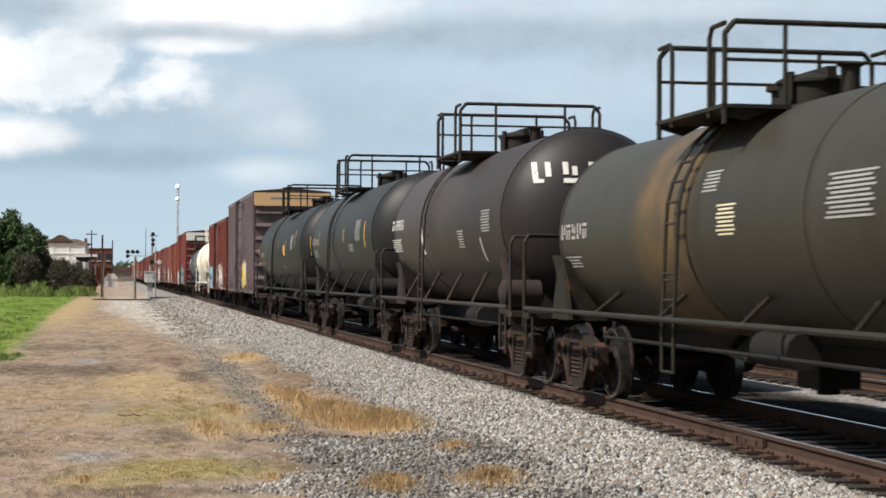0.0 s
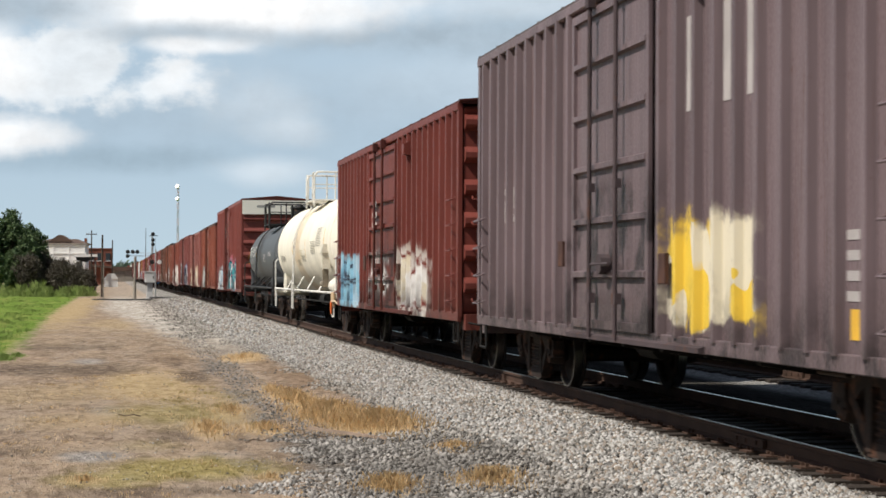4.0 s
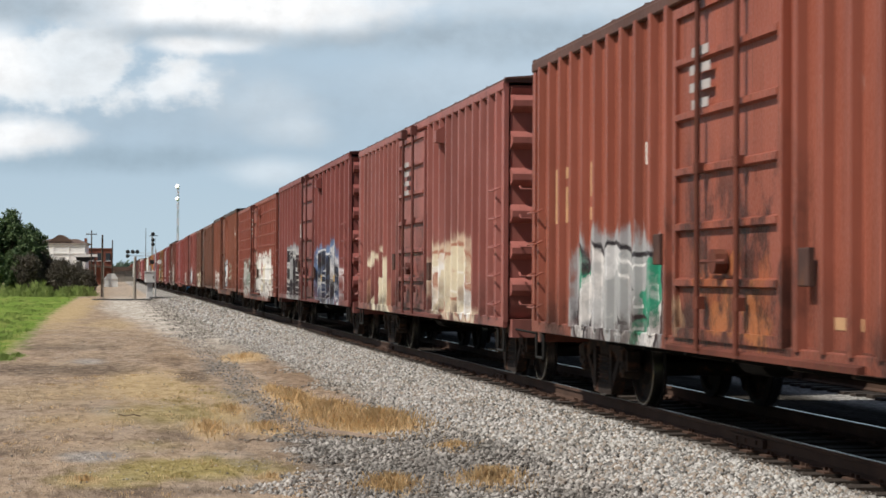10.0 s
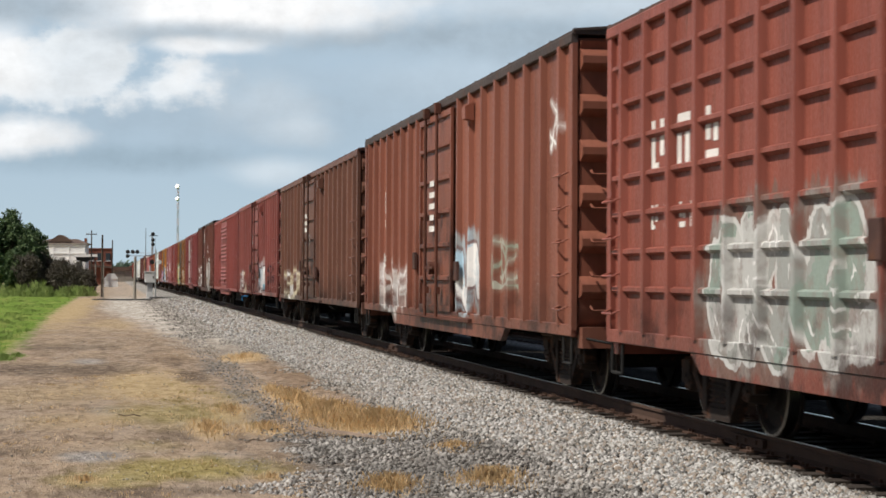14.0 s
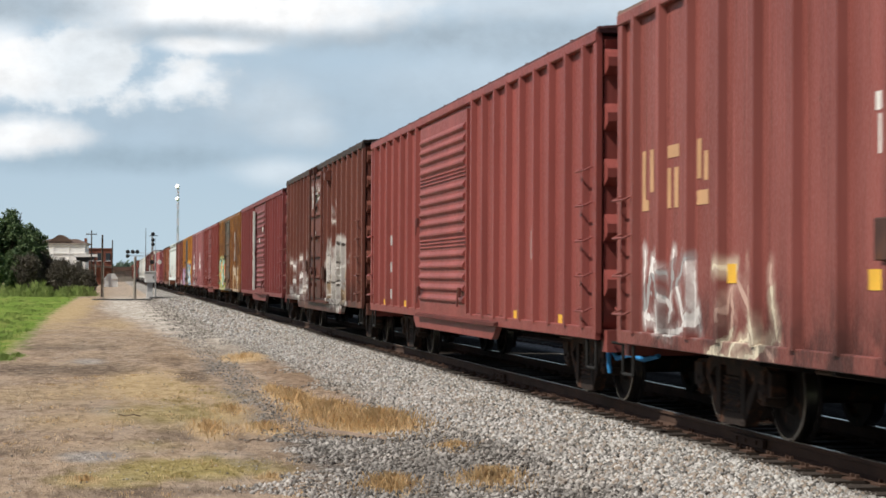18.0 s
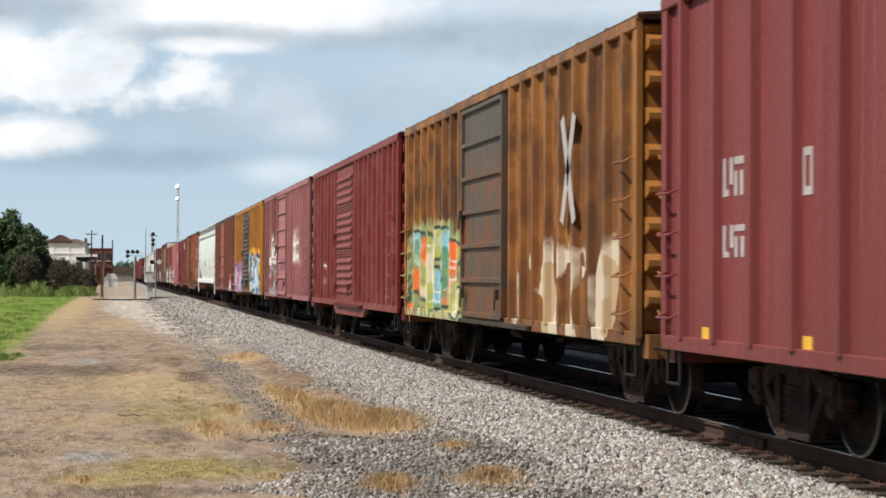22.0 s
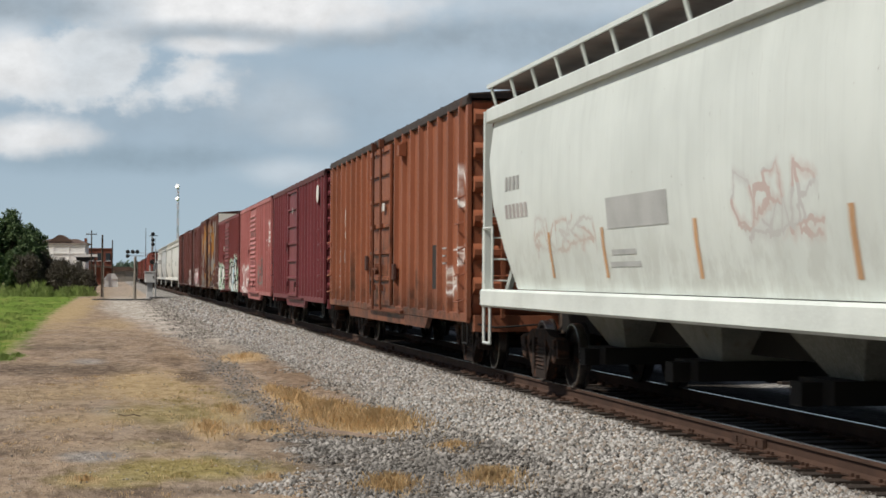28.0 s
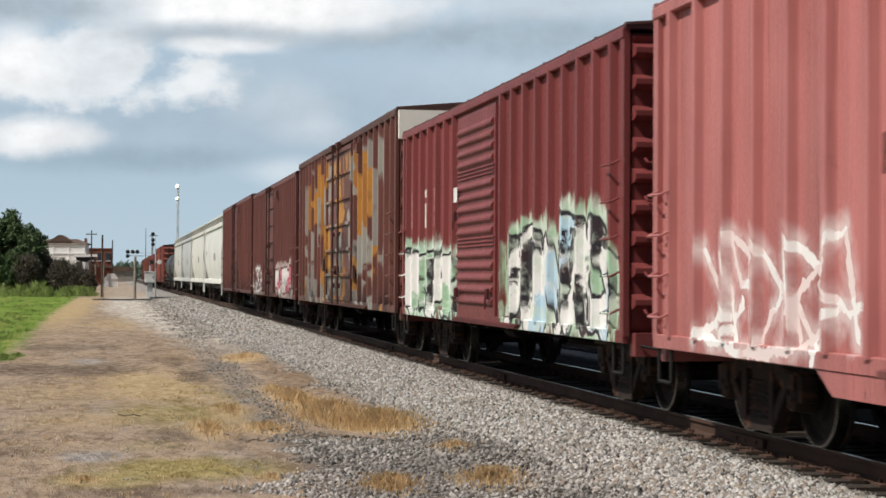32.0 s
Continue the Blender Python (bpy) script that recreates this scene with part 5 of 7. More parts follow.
def plate_print(y, a, c, lines=5, w=0.9):
    return [(y, a - i * 0.033, w * (1.0, 0.8, 0.93)[i % 3], 0.021, c) for i in range(round(lines * 1.4))]


tank_car("olive-brown tank car with a rusty ladder band", -234.5, -219.0, OLIVE, 1.25, 2.13, bands=(0.9, -2.4), ladder_at=1.0, plat_at=0.7, rust=0.5, letters=shell_print(6.0, 0.02, 5, 0.22, 0.2, 0.05, "pale") + plate_print(-0.4, 0.12, "cream", 6, 0.55) + plate_print(-3.4, 0.25, "grey", 7, 1.0) + plate_print(5.8, -0.25, "grey", 3, 1.2) + plate_print(0.2, 0.42, "grey", 4, 0.5),
         marks=[(1.0, 2.6, 0.5, 4.4, ("stain", (0.15, 0.085, 0.025)), 3.3)])
lettered = tank_car("dark brown tank car with white block lettering", -219.0, -205.5, (0.044, 0.032, 0.028), 1.38, 2.47, bands=(2.0,), ladder_at=1.2, plat_at=-0.2, seed=2.7, letters=shell_print(5.4, 0.10, 7, 0.16, 0.2, 0.05, "white") + plate_print(4.9, -0.12, "white", 4, 1.1) + [(1.9, -0.18, 0.22, 0.5, "white")] + plate_print(-1.9, -0.1, "pale", 5, 0.5) + plate_print(-4.0, 0.1, "grey", 6, 0.7) + [(-3.5, -0.35, 0.12, 0.4, "pale")], marks=[(-6.2, -5.05, 0.5, 4.4, ("coat", (0.014, 0.012, 0.012)), 1.4), (-5.0, -1.6, 0.5, 4.4, ("stain", (0.022, 0.019, 0.018)), 4.4)])
for left in (-0.98, -0.58, -0.18, 0.22):      # four capitals painted on the domed head
    m = Mesh()
    for a, b, lo, hi in SIGNS[1 + int(left * 5 + 5) % 3]:
        steps = max(2, int((b - a) * 6))
        pts_ = [(left + 0.27 * (a + (b - a) * i / steps), 0.50 + 0.32 * h) for h in (lo, hi) for i in range(steps + 1)]
        m.add([(x, -5.9 + 0.75 - 0.756 * math.sqrt(1 - (x * x + z * z) / 1.38 ** 2) - 0.010, 2.47 + z) for x, z in pts_], [(i, i + 1, i + steps + 2, i + steps + 1) for i in range(steps)])
    part("lettering", m, DECAL["white"], lettered)
tank_car("black tank car with yellow reflector strips", -205.5, -190.3, (0.022, 0.022, 0.0215), 1.41, 2.54, bands=(1.2,), ladder_at=1.25, plat_at=0.5, letters=shell_print(5.9, 0.0, 8, 0.14, 0.16, 0.04, "pale") + plate_print(5.4, -0.2, "grey", 3, 1.0) + [(y, 0.05, 0.07, 0.36, "yellow") for y in (4.4, 2.3, -1.0)] + plate_print(-3.6, 0.25, "grey", 8, 0.9) + [(-4.8, 0.0, 0.08, 0.6, "yellow"), (6.6, -0.05, 0.07, 0.6, "yellow")] + plate_print(-2.3, -0.15, "grey", 3, 0.9), marks=[(-7.0, -5.9, 0.5, 4.4, ("coat", (0.010, 0.010, 0.010)), 2.4)])
tank_car("long black tank car with yellow reflector strips", -190.3, -172.1, (0.0125, 0.013, 0.012), 1.46, 2.5, belly=0.18, ladder_at=0.9, plat_at=-0.7, letters=shell_print(7.2, -0.1, 9, 0.14, 0.18, 0.04, "pale") + plate_print(6.6, -0.28, "grey", 2, 1.0) + [(y, 0.12, 0.07, 0.40, "yellow") for y in (4.9, 2.4, 0.0, -2.8)] + [(-2.2, -0.05, 0.55, 0.34, "yellow"), (-5.8, 0.2, 0.08, 0.6, "yellow")] + plate_print(-4.8, 0.25, "grey", 7, 0.8) + plate_print(-1.4, -0.4, "grey", 2, 0.7) + [(7.9, -0.05, 0.07, 0.9, "yellow")], marks=[(-8.6, -7.45, 0.5, 4.4, ("coat", (0.010, 0.010, 0.010)), 2.9)])
box_car("tall faded purple-grey boxcar with an orange end band", -171.5, -155.9, (0.135, 0.098, 0.105), 4.95, band=("tan", 0.55), door_at=0.3, door_w=3.2, rust=0.5, ends=7, seed=1.3, roof_color=(0.10, 0.08, 0.08),
        marks=[(-4.3, -1.8, 1.2, 2.1, (YE, CREAM), 4.1)], letters=[(-2.7, 3.7, 0.32, 0.95, "pale", False), (-3.45, 3.7, 0.32, 0.95, "pale", False), (-4.2, 3.7, 0.28, 0.95, "pale", False)] + bars(-6.4, 1.9, 4, 0.5, 0.08, 0.16, "pale") + [(-6.6, 1.2, 0.3, 0.24, "yellow", False)] + word(6.8, 2.6, 3, 0.12, 0.5, 0.5, "pale"))
box_car("red boxcar with pale blue and white sprayed lettering", -154.3, -138.3, (0.15, 0.033, 0.024), 4.44, door_at=0.4, door_w=3.7, seed=2.2, group="red boxcars of the train",
        marks=[(4.1, 7.3, 0.9, 2.0, ("patch", SK, (0.22, 0.46, 0.62), PALEBLUE), 1.7), (4.6, 7.4, 1.3, 2.0, ("tag", (0.03, 0.03, 0.05), (0.05, 0.06, 0.09)), 2.7), (-0.3, 2.1, 1.2, 2.1, ("tag", W_, W_, GR), 2.9), (-5.2, -1.6, 0.9, 2.0, (W_, CREAM, W_, (0.5, 0.45, 0.4), (0.2, 0.05, 0.04)), 6.2)], letters=word(7.0, 2.55, 3, 0.45, 0.75, 0.3, "tan") + [(3.4, 2.65, 0.35, 0.35, "white", False), (3.1, 3.3, 0.3, 0.14, "white", False)] + bars(1.2, 3.1, 3, 0.6, 0.12, 0.22, "white") + [(4.9, 2.7, 0.2, 0.3, "pale", True)])
cream = tank_car("cream-white tank car with tan ladder stains", -137.7, -119.5, (0.76, 0.71, 0.60), 1.5, 2.46, handrail=(0.75, 0.73, 0.68), saddle=(0.70, 0.66, 0.56), rust=0.05, dirt=0.2, ladder_at=1.0, plat_at=-0.37,
         marks=[(0.4, 2.1, 0.6, 4.3, ("stain", (0.58, 0.42, 0.24)), 5.0)], letters=shell_print(6.6, -0.22, 8, 0.14, 0.2, 0.05, "stencil") + plate_print(-4.6, 0.30, "stencil", 8, 1.2) + plate_print(-3.2, 0.06, "stencil", 6, 1.3) + plate_print(0.0, -0.08, "cream", 4, 0.7) + plate_print(-0.5, -0.2, "stencil", 3, 1.0) + [(y, -0.05, 0.07, 0.55, "yellow") for y in (2.6, -1.2)] + [(-6.0, 0.10, 0.08, 0.5, "yellow")] + plate_print(1.0, -0.28, "stencil", 3, 0.8))
part("brake_stand", Mesh().box(-1.62, -1.40, -6.78, -6.50, 1.75, 2.18, 0.03).prism([(-1.66, 2.18), (-1.36, 2.18), (-1.42, 2.42), (-1.60, 2.42)], -6.82, -6.46), worn("cream_box", (0.72, 0.67, 0.56), 0.7, 0.6), cream)
part("brake_valve", Mesh().box(-1.60, -1.44, -6.72, -6.56, 1.25, 1.75, 0.03).tube((-1.55, -6.9, 1.35), (-1.55, -6.4, 1.35), 0.09, 10), worn("valve_tan", (0.30, 0.25, 0.18), 0.5, 0.7), cream, "dirty tan brake valve under the cream box")
part("air_drum", Mesh().lathe([(-0.62, 0.1), (-0.55, 0.19), (0.5, 0.19), (0.57, 0.1)], "y", 16, (-1.33, -7.8, 1.30)), worn("drum_paint", (0.70, 0.66, 0.58), 0.7, 0.6), cream)
part("step_plate", Mesh().box(-1.56, -1.52, -8.8, -8.2, 0.78, 1.14), worn("tan_plate", (0.50, 0.36, 0.22), 0.7, 0.7), cream, "tan rusty plate at the corner steps")
part("brake_lever", Mesh().path([(-1.58, -8.4, 0.88), (-1.58, -9.2, 0.92), (-1.5, -9.3, 0.84)], 0.026, 6), worn("cream_pipe", (0.62, 0.48, 0.33), 0.8, 0.6), cream)
part("lever_handle", Mesh().tube((-1.6, -8.66, 0.90), (-1.6, -8.66, 0.58), 0.03, 8), worn("orange_paint", (0.62, 0.13, 0.03), 0.8, 0.6), cream, "orange lever handle")
tank_car("grey tank car with white block lettering", -119.5, -104.6, (0.078, 0.085, 0.092), 1.34, 2.32, ladder_at=1.1, plat_at=-1.6, domecover=0.5, handrail=(0.03, 0.03, 0.03), dirt=0.4, letters=shell_print(5.9, 0.18, 6, 0.34, 0.44, 0.20, "white") + shell_print(6.0, -0.12, 9, 0.16, 0.2, 0.06, "pale") + plate_print(5.2, -0.32, "grey", 3, 1.4) + plate_print(-1.2, 0.05, "pale", 5, 1.0) + [(2.8, 0.0, 0.08, 0.4, "yellow"), (6.5, 0.0, 0.07, 0.5, "yellow")] + plate_print(-3.6, 0.1, "pale", 3, 1.4),
         marks=[(0.3, 2.0, 0.6, 4.2, ("stain", (0.035, 0.03, 0.026)), 2.0)])
box_car("tall red boxcar with teal and pink sprayed lettering", -104.0, -85.7, (0.205, 0.052, 0.042), 4.92, band=("cream", 0.64), posts=10, door_at=0.2, door_w=2.7, ends=7, seed=3.1,
        marks=[(3.6, 7.6, 0.7, 1.9, (PALEBLUE, W_, PALEBLUE, GR, MAROON), 8.4), (-6.1, 0.1, 0.7, 2.35, (TE, (0.03, 0.36, 0.40), (0.02, 0.12, 0.16), W_, TE, (0.03, 0.30, 0.34), PK, (0.02, 0.05, 0.07)), 9.3), (1.6, 2.4, 0.9, 1.9, ("tag", OR_, PK), 4.0)], letters=bars(-6.9, 2.3, 9, 0.5, 0.09, 0.19, "pale") + [(-7.8, 1.72, 0.45, 0.36, "pale", True), (-7.8, 1.2, 0.4, 0.14, "yellow", False), (-6.9, 1.3, 0.28, 0.16, "white", False)] + word(7.5, 2.95, 2, 0.2, 0.34, 0.12, "white") + word(7.5, 2.5, 6, 0.2, 0.36, 0.22, "white") + bars(7.6, 2.0, 4, 0.3, 0.05, 0.12, "pale") + bars(0.9, 3.9, 3, 0.7, 0.1, 0.2, "white") + [(1.7, 2.9, 0.2, 0.35, "white", False)])
box_car("rust-red boxcar with a grey sprayed piece", -83.8, -68.3, (0.235, 0.066, 0.040), 4.46, seed=4.5, roof_color=(0.10, 0.05, 0.04), ends=7,
        marks=[(2.0, 5.6, 0.6, 1.95, (GR, (0.5, 0.5, 0.5), (0.62, 0.6, 0.58), (0.02, 0.25, 0.15), GR, (0.30, 0.30, 0.31), BK), 1.1), (-1.0, 1.4, 1.1, 1.8, ("patch", (0.36, 0.13, 0.05), None, (0.42, 0.26, 0.16), (0.30, 0.09, 0.04)), 3.0)], letters=word(6.6, 2.6, 3, 0.42, 0.7, 0.35, "tan") + [(2.6, 2.9, 0.2, 0.24, "white", False)] + bars(0.6, 3.75, 4, 0.6, 0.09, 0.17, "pale") + bars(-2.4, 1.2, 1, 0.7, 0.1, 0.2, "tan") + bars(-3.7, 1.2, 1, 0.7, 0.1, 0.2, "tan"))
box_car("faded pinkish-red boxcar with cream sprayed patches", -66.5, -51.0, (0.225, 0.075, 0.062), 4.42, door_at=0.3, seed=5.2, fade=0.35, roof_color=(0.13, 0.06, 0.05), ends=6,
        marks=[(2.9, 6.2, 0.75, 2.0, ("patch", CREAM, None, (0.35, 0.18, 0.12), CREAM), 2.2), (-5.3, -1.6, 0.8, 2.1, (CREAM, W_, CREAM, (0.55, 0.42, 0.32), (0.4, 0.2, 0.14)), 7.7)], letters=word(6.6, 2.7, 3, 0.4, 0.6, 0.4, "tan") + bars(0.7, 3.7, 4, 0.6, 0.09, 0.18, "pale"))
box_car("dark red boxcar with black and white sprayed lettering", -49.2, -30.8, (0.20, 0.060, 0.052), 4.52, door_at=0.1, door_w=3.2, posts=8, seed=6.6, ends=6,
        marks=[(2.3, 6.3, 0.7, 2.4, (BK, GR, BK, BK, (0.40, 0.40, 0.42), (0.5, 0.5, 0.5)), 5.1), (-7.2, -1.9, 0.65, 2.35, (BK, BK, (0.03, 0.05, 0.10), BK, BK, (0.16, 0.24, 0.40), (0.62, 0.63, 0.64)), 6.4), (-8.3, -7.4, 1.0, 1.95, ("tag", (0.50, 0.42, 0.42), (0.60, 0.55, 0.55)), 2.2)], letters=word(7.9, 2.65, 3, 0.4, 0.55, 0.4, "tan") + [(5.7, 1.45, 0.35, 0.18, "yellow", False), (3.0, 1.4, 0.35, 0.18, "yellow", False), (-3.1, 1.5, 0.35, 0.18, "yellow", False), (-5.9, 1.5, 0.4, 0.18, "yellow", False)] + [(2.5, 3.2, 0.28, 0.14, "white", False), (2.3, 2.7, 0.24, 0.4, "white", False), (1.5, 2.9, 0.3, 0.4, "pale", True)] + bars(-8.0, 2.3, 4, 0.28, 0.035, 0.13, "tan"))
box_car("rust-red ribbed boxcar with large white sprayed piece", -29.7, -11.0, (0.22, 0.061, 0.041), 4.42, door_at=0.05, door_w=2.8, posts=9, rows=7, seed=7.4, belly=0.7, ends=7, roof_color=(0.10, 0.06, 0.05),
        marks=[(2.0, 6.1, 0.75, 2.2, ((0.30, 0.31, 0.29), (0.44, 0.44, 0.42), (0.24, 0.30, 0.26), (0.17, 0.10, 0.08), (0.52, 0.52, 0.50)), 4.4), (-7.9, -1.0, 0.85, 2.3, (W_, W_, CREAM, W_, (0.66, 0.64, 0.60), (0.36, 0.32, 0.30)), 3.8)], letters=word(7.7, 2.95, 3, 0.45, 0.55, 0.45, "white") + word(7.7, 2.2, 4, 0.22, 0.26, 0.25, "white") + [(-8.55, 1.26, 0.55, 0.24, "yellow", False)] + bars(0.5, 3.8, 4, 0.7, 0.09, 0.18, "pale"))
box_car("brown-red boxcar with white lettering and worn sprays", -9.4, 9.0, (0.195, 0.066, 0.040), 4.60, door_at=0.25, door_w=3.1, posts=8, belly=0.6, seed=8.8, ends=6, roof_color=(0.07, 0.05, 0.045),
        marks=[(3.7, 6.7, 0.75, 1.85, ("tag", W_, (0.6, 0.56, 0.53)), 5.9), (-3.5, -1.6, 1.0, 2.1, (PALEBLUE, W_, W_, GR, (0.2, 0.14, 0.14)), 6.1), (-5.9, -4.2, 1.4, 2.1, ("tag", (0.36, 0.36, 0.30), (0.26, 0.28, 0.22)), 7.1), (-8.6, -7.9, 3.2, 3.85, ("tag", W_, W_), 8.0)], letters=word(7.9, 2.95, 3, 0.5, 0.75, 0.3, "white") + word(7.8, 1.9, 4, 0.25, 0.3, 0.3, "white") + bars(-7.4, 2.12, 6, 0.3, 0.04, 0.13, "pale") + [(-4.5, 1.7, 0.14, 0.55, "yellow", False), (-7.4, 1.6, 0.14, 0.8, "yellow", False), (2.4, 1.5, 0.25, 0.16, "yellow", False), (2.2, 2.7, 0.5, 0.5, "white", True)] + bars(0.4, 3.2, 5, 0.5, 0.1, 0.2, "white"))
box_car("chocolate-brown boxcar with cream sprayed piece", 10.3, 29.5, (0.135, 0.058, 0.038), 4.50, door_at=0.8, door_w=3.2, posts=8, seed=9.9, ends=6, roof_color=(0.12, 0.055, 0.045),
        marks=[(3.9, 8.0, 0.75, 1.8, ("tag", CREAM, W_, (0.6, 0.53, 0.38)), 3.6)], letters=word(8.8, 2.7, 3, 0.5, 0.7, 0.35, "tan") + bars(1.2, 3.3, 3, 0.8, 0.12, 0.2, "white") + [(3.0, 2.95, 0.3, 0.16, "white", False), (2.8, 1.95, 0.26, 0.3, "white", False), (2.7, 1.2, 0.3, 0.24, "orange", False)] + word(0.2, 2.6, 2, 0.24, 0.3, 1.0, "pale") + [(6.0, 2.3, 0.25, 0.3, "pale", True)] + word(8.8, 1.9, 3, 0.25, 0.3, 0.5, "tan"))
box_car("red boxcar with worn blue and grey sprayed lettering", 30.9, 49.7, (0.205, 0.058, 0.048), 4.52, door_at=0.1, door_w=3.4, posts=8, seed=11.2, ends=6, roof_color=(0.24, 0.17, 0.14),
        marks=[(-8.0, -5.4, 1.3, 2.0, ("tag", (0.03, 0.02, 0.03), (0.05, 0.02, 0.02)), 6.3), (6.7, 8.5, 1.0, 1.85, ("tag", W_, GR, W_), 2.4), (4.7, 6.2, 0.75, 1.7, ("tag", CREAM, (0.5, 0.34, 0.28)), 3.5), (-4.7, -1.7, 0.85, 2.0, ((0.45, 0.50, 0.55), SK, W_, (0.34, 0.20, 0.17), (0.16, 0.10, 0.10)), 4.6)], letters=word(8.4, 2.6, 3, 0.42, 0.65, 0.4, "tan") + [(5.9, 1.6, 0.24, 0.18, "yellow", False), (2.6, 1.55, 0.24, 0.16, "yellow", False), (0.9, 1.7, 0.42, 0.16, "orange", False), (-2.0, 1.45, 0.36, 0.2, "orange", False), (-5.4, 1.45, 0.5, 0.2, "orange", False), (2.5, 2.9, 0.2, 0.14, "white", False), (2.3, 2.65, 0.18, 0.3, "white", False)] + bars(0.9, 3.1, 2, 0.5, 0.12, 0.22, "pale"))
louvred = box_car("salmon-red boxcar with a louvred sliding door", 50.6, 69.2, (0.22, 0.054, 0.046), 4.47, door="louver", door_at=0.7, door_w=4.4, posts=8, belly=0.42, seed=12.1, fade=0.1, dirt=0.25, rust=0.1, ends=5, roof_color=(0.13, 0.05, 0.05),
        letters=[(y, 1.0, 0.2, 0.16, "yellow", False) for y in (7.6, 5.0, -4.8, -7.4)] + bars(6.9, 2.3, 3, 0.3, 0.2, 0.55, "pale") + [(-5.9, 2.0, 0.3, 0.4, "pale", True)])
part("tie_rope", Mesh().path([(-1.32, -9.0, 0.42), (-1.36, -9.05, 0.78), (-1.3, -9.25, 0.60), (-1.25, -9.6, 0.66), (-1.2, -10.0, 0.62), (-1.15, -10.4, 0.68)], 0.028, 6), worn("blue_rope", (0.03, 0.22, 0.50), 0.7, 0.8), louvred, "bright blue rope tied by the coupling")
box_car("dark brown boxcar with large white sprayed lettering", 70.6, 88.6, BROWN, 4.62, door_at=0.5, door_w=3.1, posts=8, belly=0.62, seed=13.7, ends=6, roof_color=(0.05, 0.035, 0.03), rust=0.5,
        marks=[(2.5, 8.0, 0.85, 2.2, ("tag", W_, (0.66, 0.62, 0.58), W_), 2.8), (-6.4, -1.7, 0.75, 2.45, ((0.27, 0.255, 0.23), (0.38, 0.365, 0.34), (0.30, 0.22, 0.14), (0.34, 0.32, 0.30), (0.58, 0.55, 0.52), (0.06, 0.05, 0.045)), 4.9), (-0.3, 1.4, 3.62, 4.1, ("tag", W_, W_), 3.4), (-4.0, -3.5, 2.9, 3.5, ("tag", W_, (0.6, 0.56, 0.52)), 6.8)], letters=word(7.4, 2.8, 3, 0.4, 0.6, 0.5, "cream") + bars(0.5, 4.0, 3, 0.8, 0.16, 0.24, "pale") + [(0.2, 2.7, 0.3, 0.2, "white", False)])
box_car("salmon-red boxcar with its louvred door half open", 90.0, 109.3, (0.165, 0.036, 0.034), 4.45, door="louver", door_at=-0.95, door_w=3.5, gap=1.75, posts=8, belly=0.36, seed=14.4, fade=0.1, dirt=0.25, rust=0.1, ends=5, roof_color=(0.14, 0.05, 0.05),
        letters=[(y, 1.0, 0.2, 0.16, "yellow", False) for y in (8.4, 6.0, 3.9, -4.8, -7.4)] + word(8.0, 2.5, 2, 0.28, 0.36, 0.25, "pale") + word(8.0, 1.9, 2, 0.3, 0.3, 0.25, "pale") + [(6.0, 2.45, 0.2, 0.4, "pale", True), (-1.0, 2.9, 0.3, 0.18, "white", False), (-2.4, 3.3, 0.35, 0.16, "white", False), (-6.9, 1.7, 0.4, 0.35, "pale", True)])
YELLOW = (0.27, 0.112, 0.024)
yellow_car = box_car("rusty yellow boxcar with grey door and bright sprays", 110.2, 125.8, YELLOW, 4.40, door="panel", door_at=0.35, door_w=3.1, door_color=(0.075, 0.062, 0.046), posts=9, seed=15.8, rust=0.9, dirt=0.7, ends=8, roof_color=(0.14, 0.07, 0.03), group="yellow boxcars of the train",
        marks=[(-7.6, 7.6, 1.6, 4.9, ("grime", (0.085, 0.036, 0.016)), 3.6), (-7.4, 7.4, 0.7, 3.4, ("grime", (0.15, 0.055, 0.018)), 7.9), (-6.6, -5.8, 1.0, 4.3, ("stain", (0.08, 0.035, 0.016)), 6.6), (2.6, 3.6, 1.0, 4.3, ("stain", (0.09, 0.04, 0.018)), 9.6), (1.9, 7.4, 0.8, 2.4, ((0.12, 0.32, 0.20), SK, (0.48, 0.50, 0.12), CREAM, (0.44, 0.46, 0.13), OR_, (0.46, 0.42, 0.18), (0.05, 0.09, 0.07)), 5.5), (-6.9, -1.9, 0.75, 1.9, ("patch", (0.55, 0.47, 0.36), None, (0.42, 0.30, 0.18), (0.50, 0.44, 0.36), None), 7.5)], letters=[(6.5, 3.3, 0.35, 0.7, "black", True), (5.4, 3.4, 0.5, 0.5, "black", False), (3.6, 2.9, 1.8, 0.7, "black", True)])
for tilt in (-0.42, 0.42):
    part("lettering", block(0.18, 1.45, "pale", False), None, yellow_car, "faded painted cross", at=(-1.612, -4.95, 2.9)).rotation_euler.x = tilt
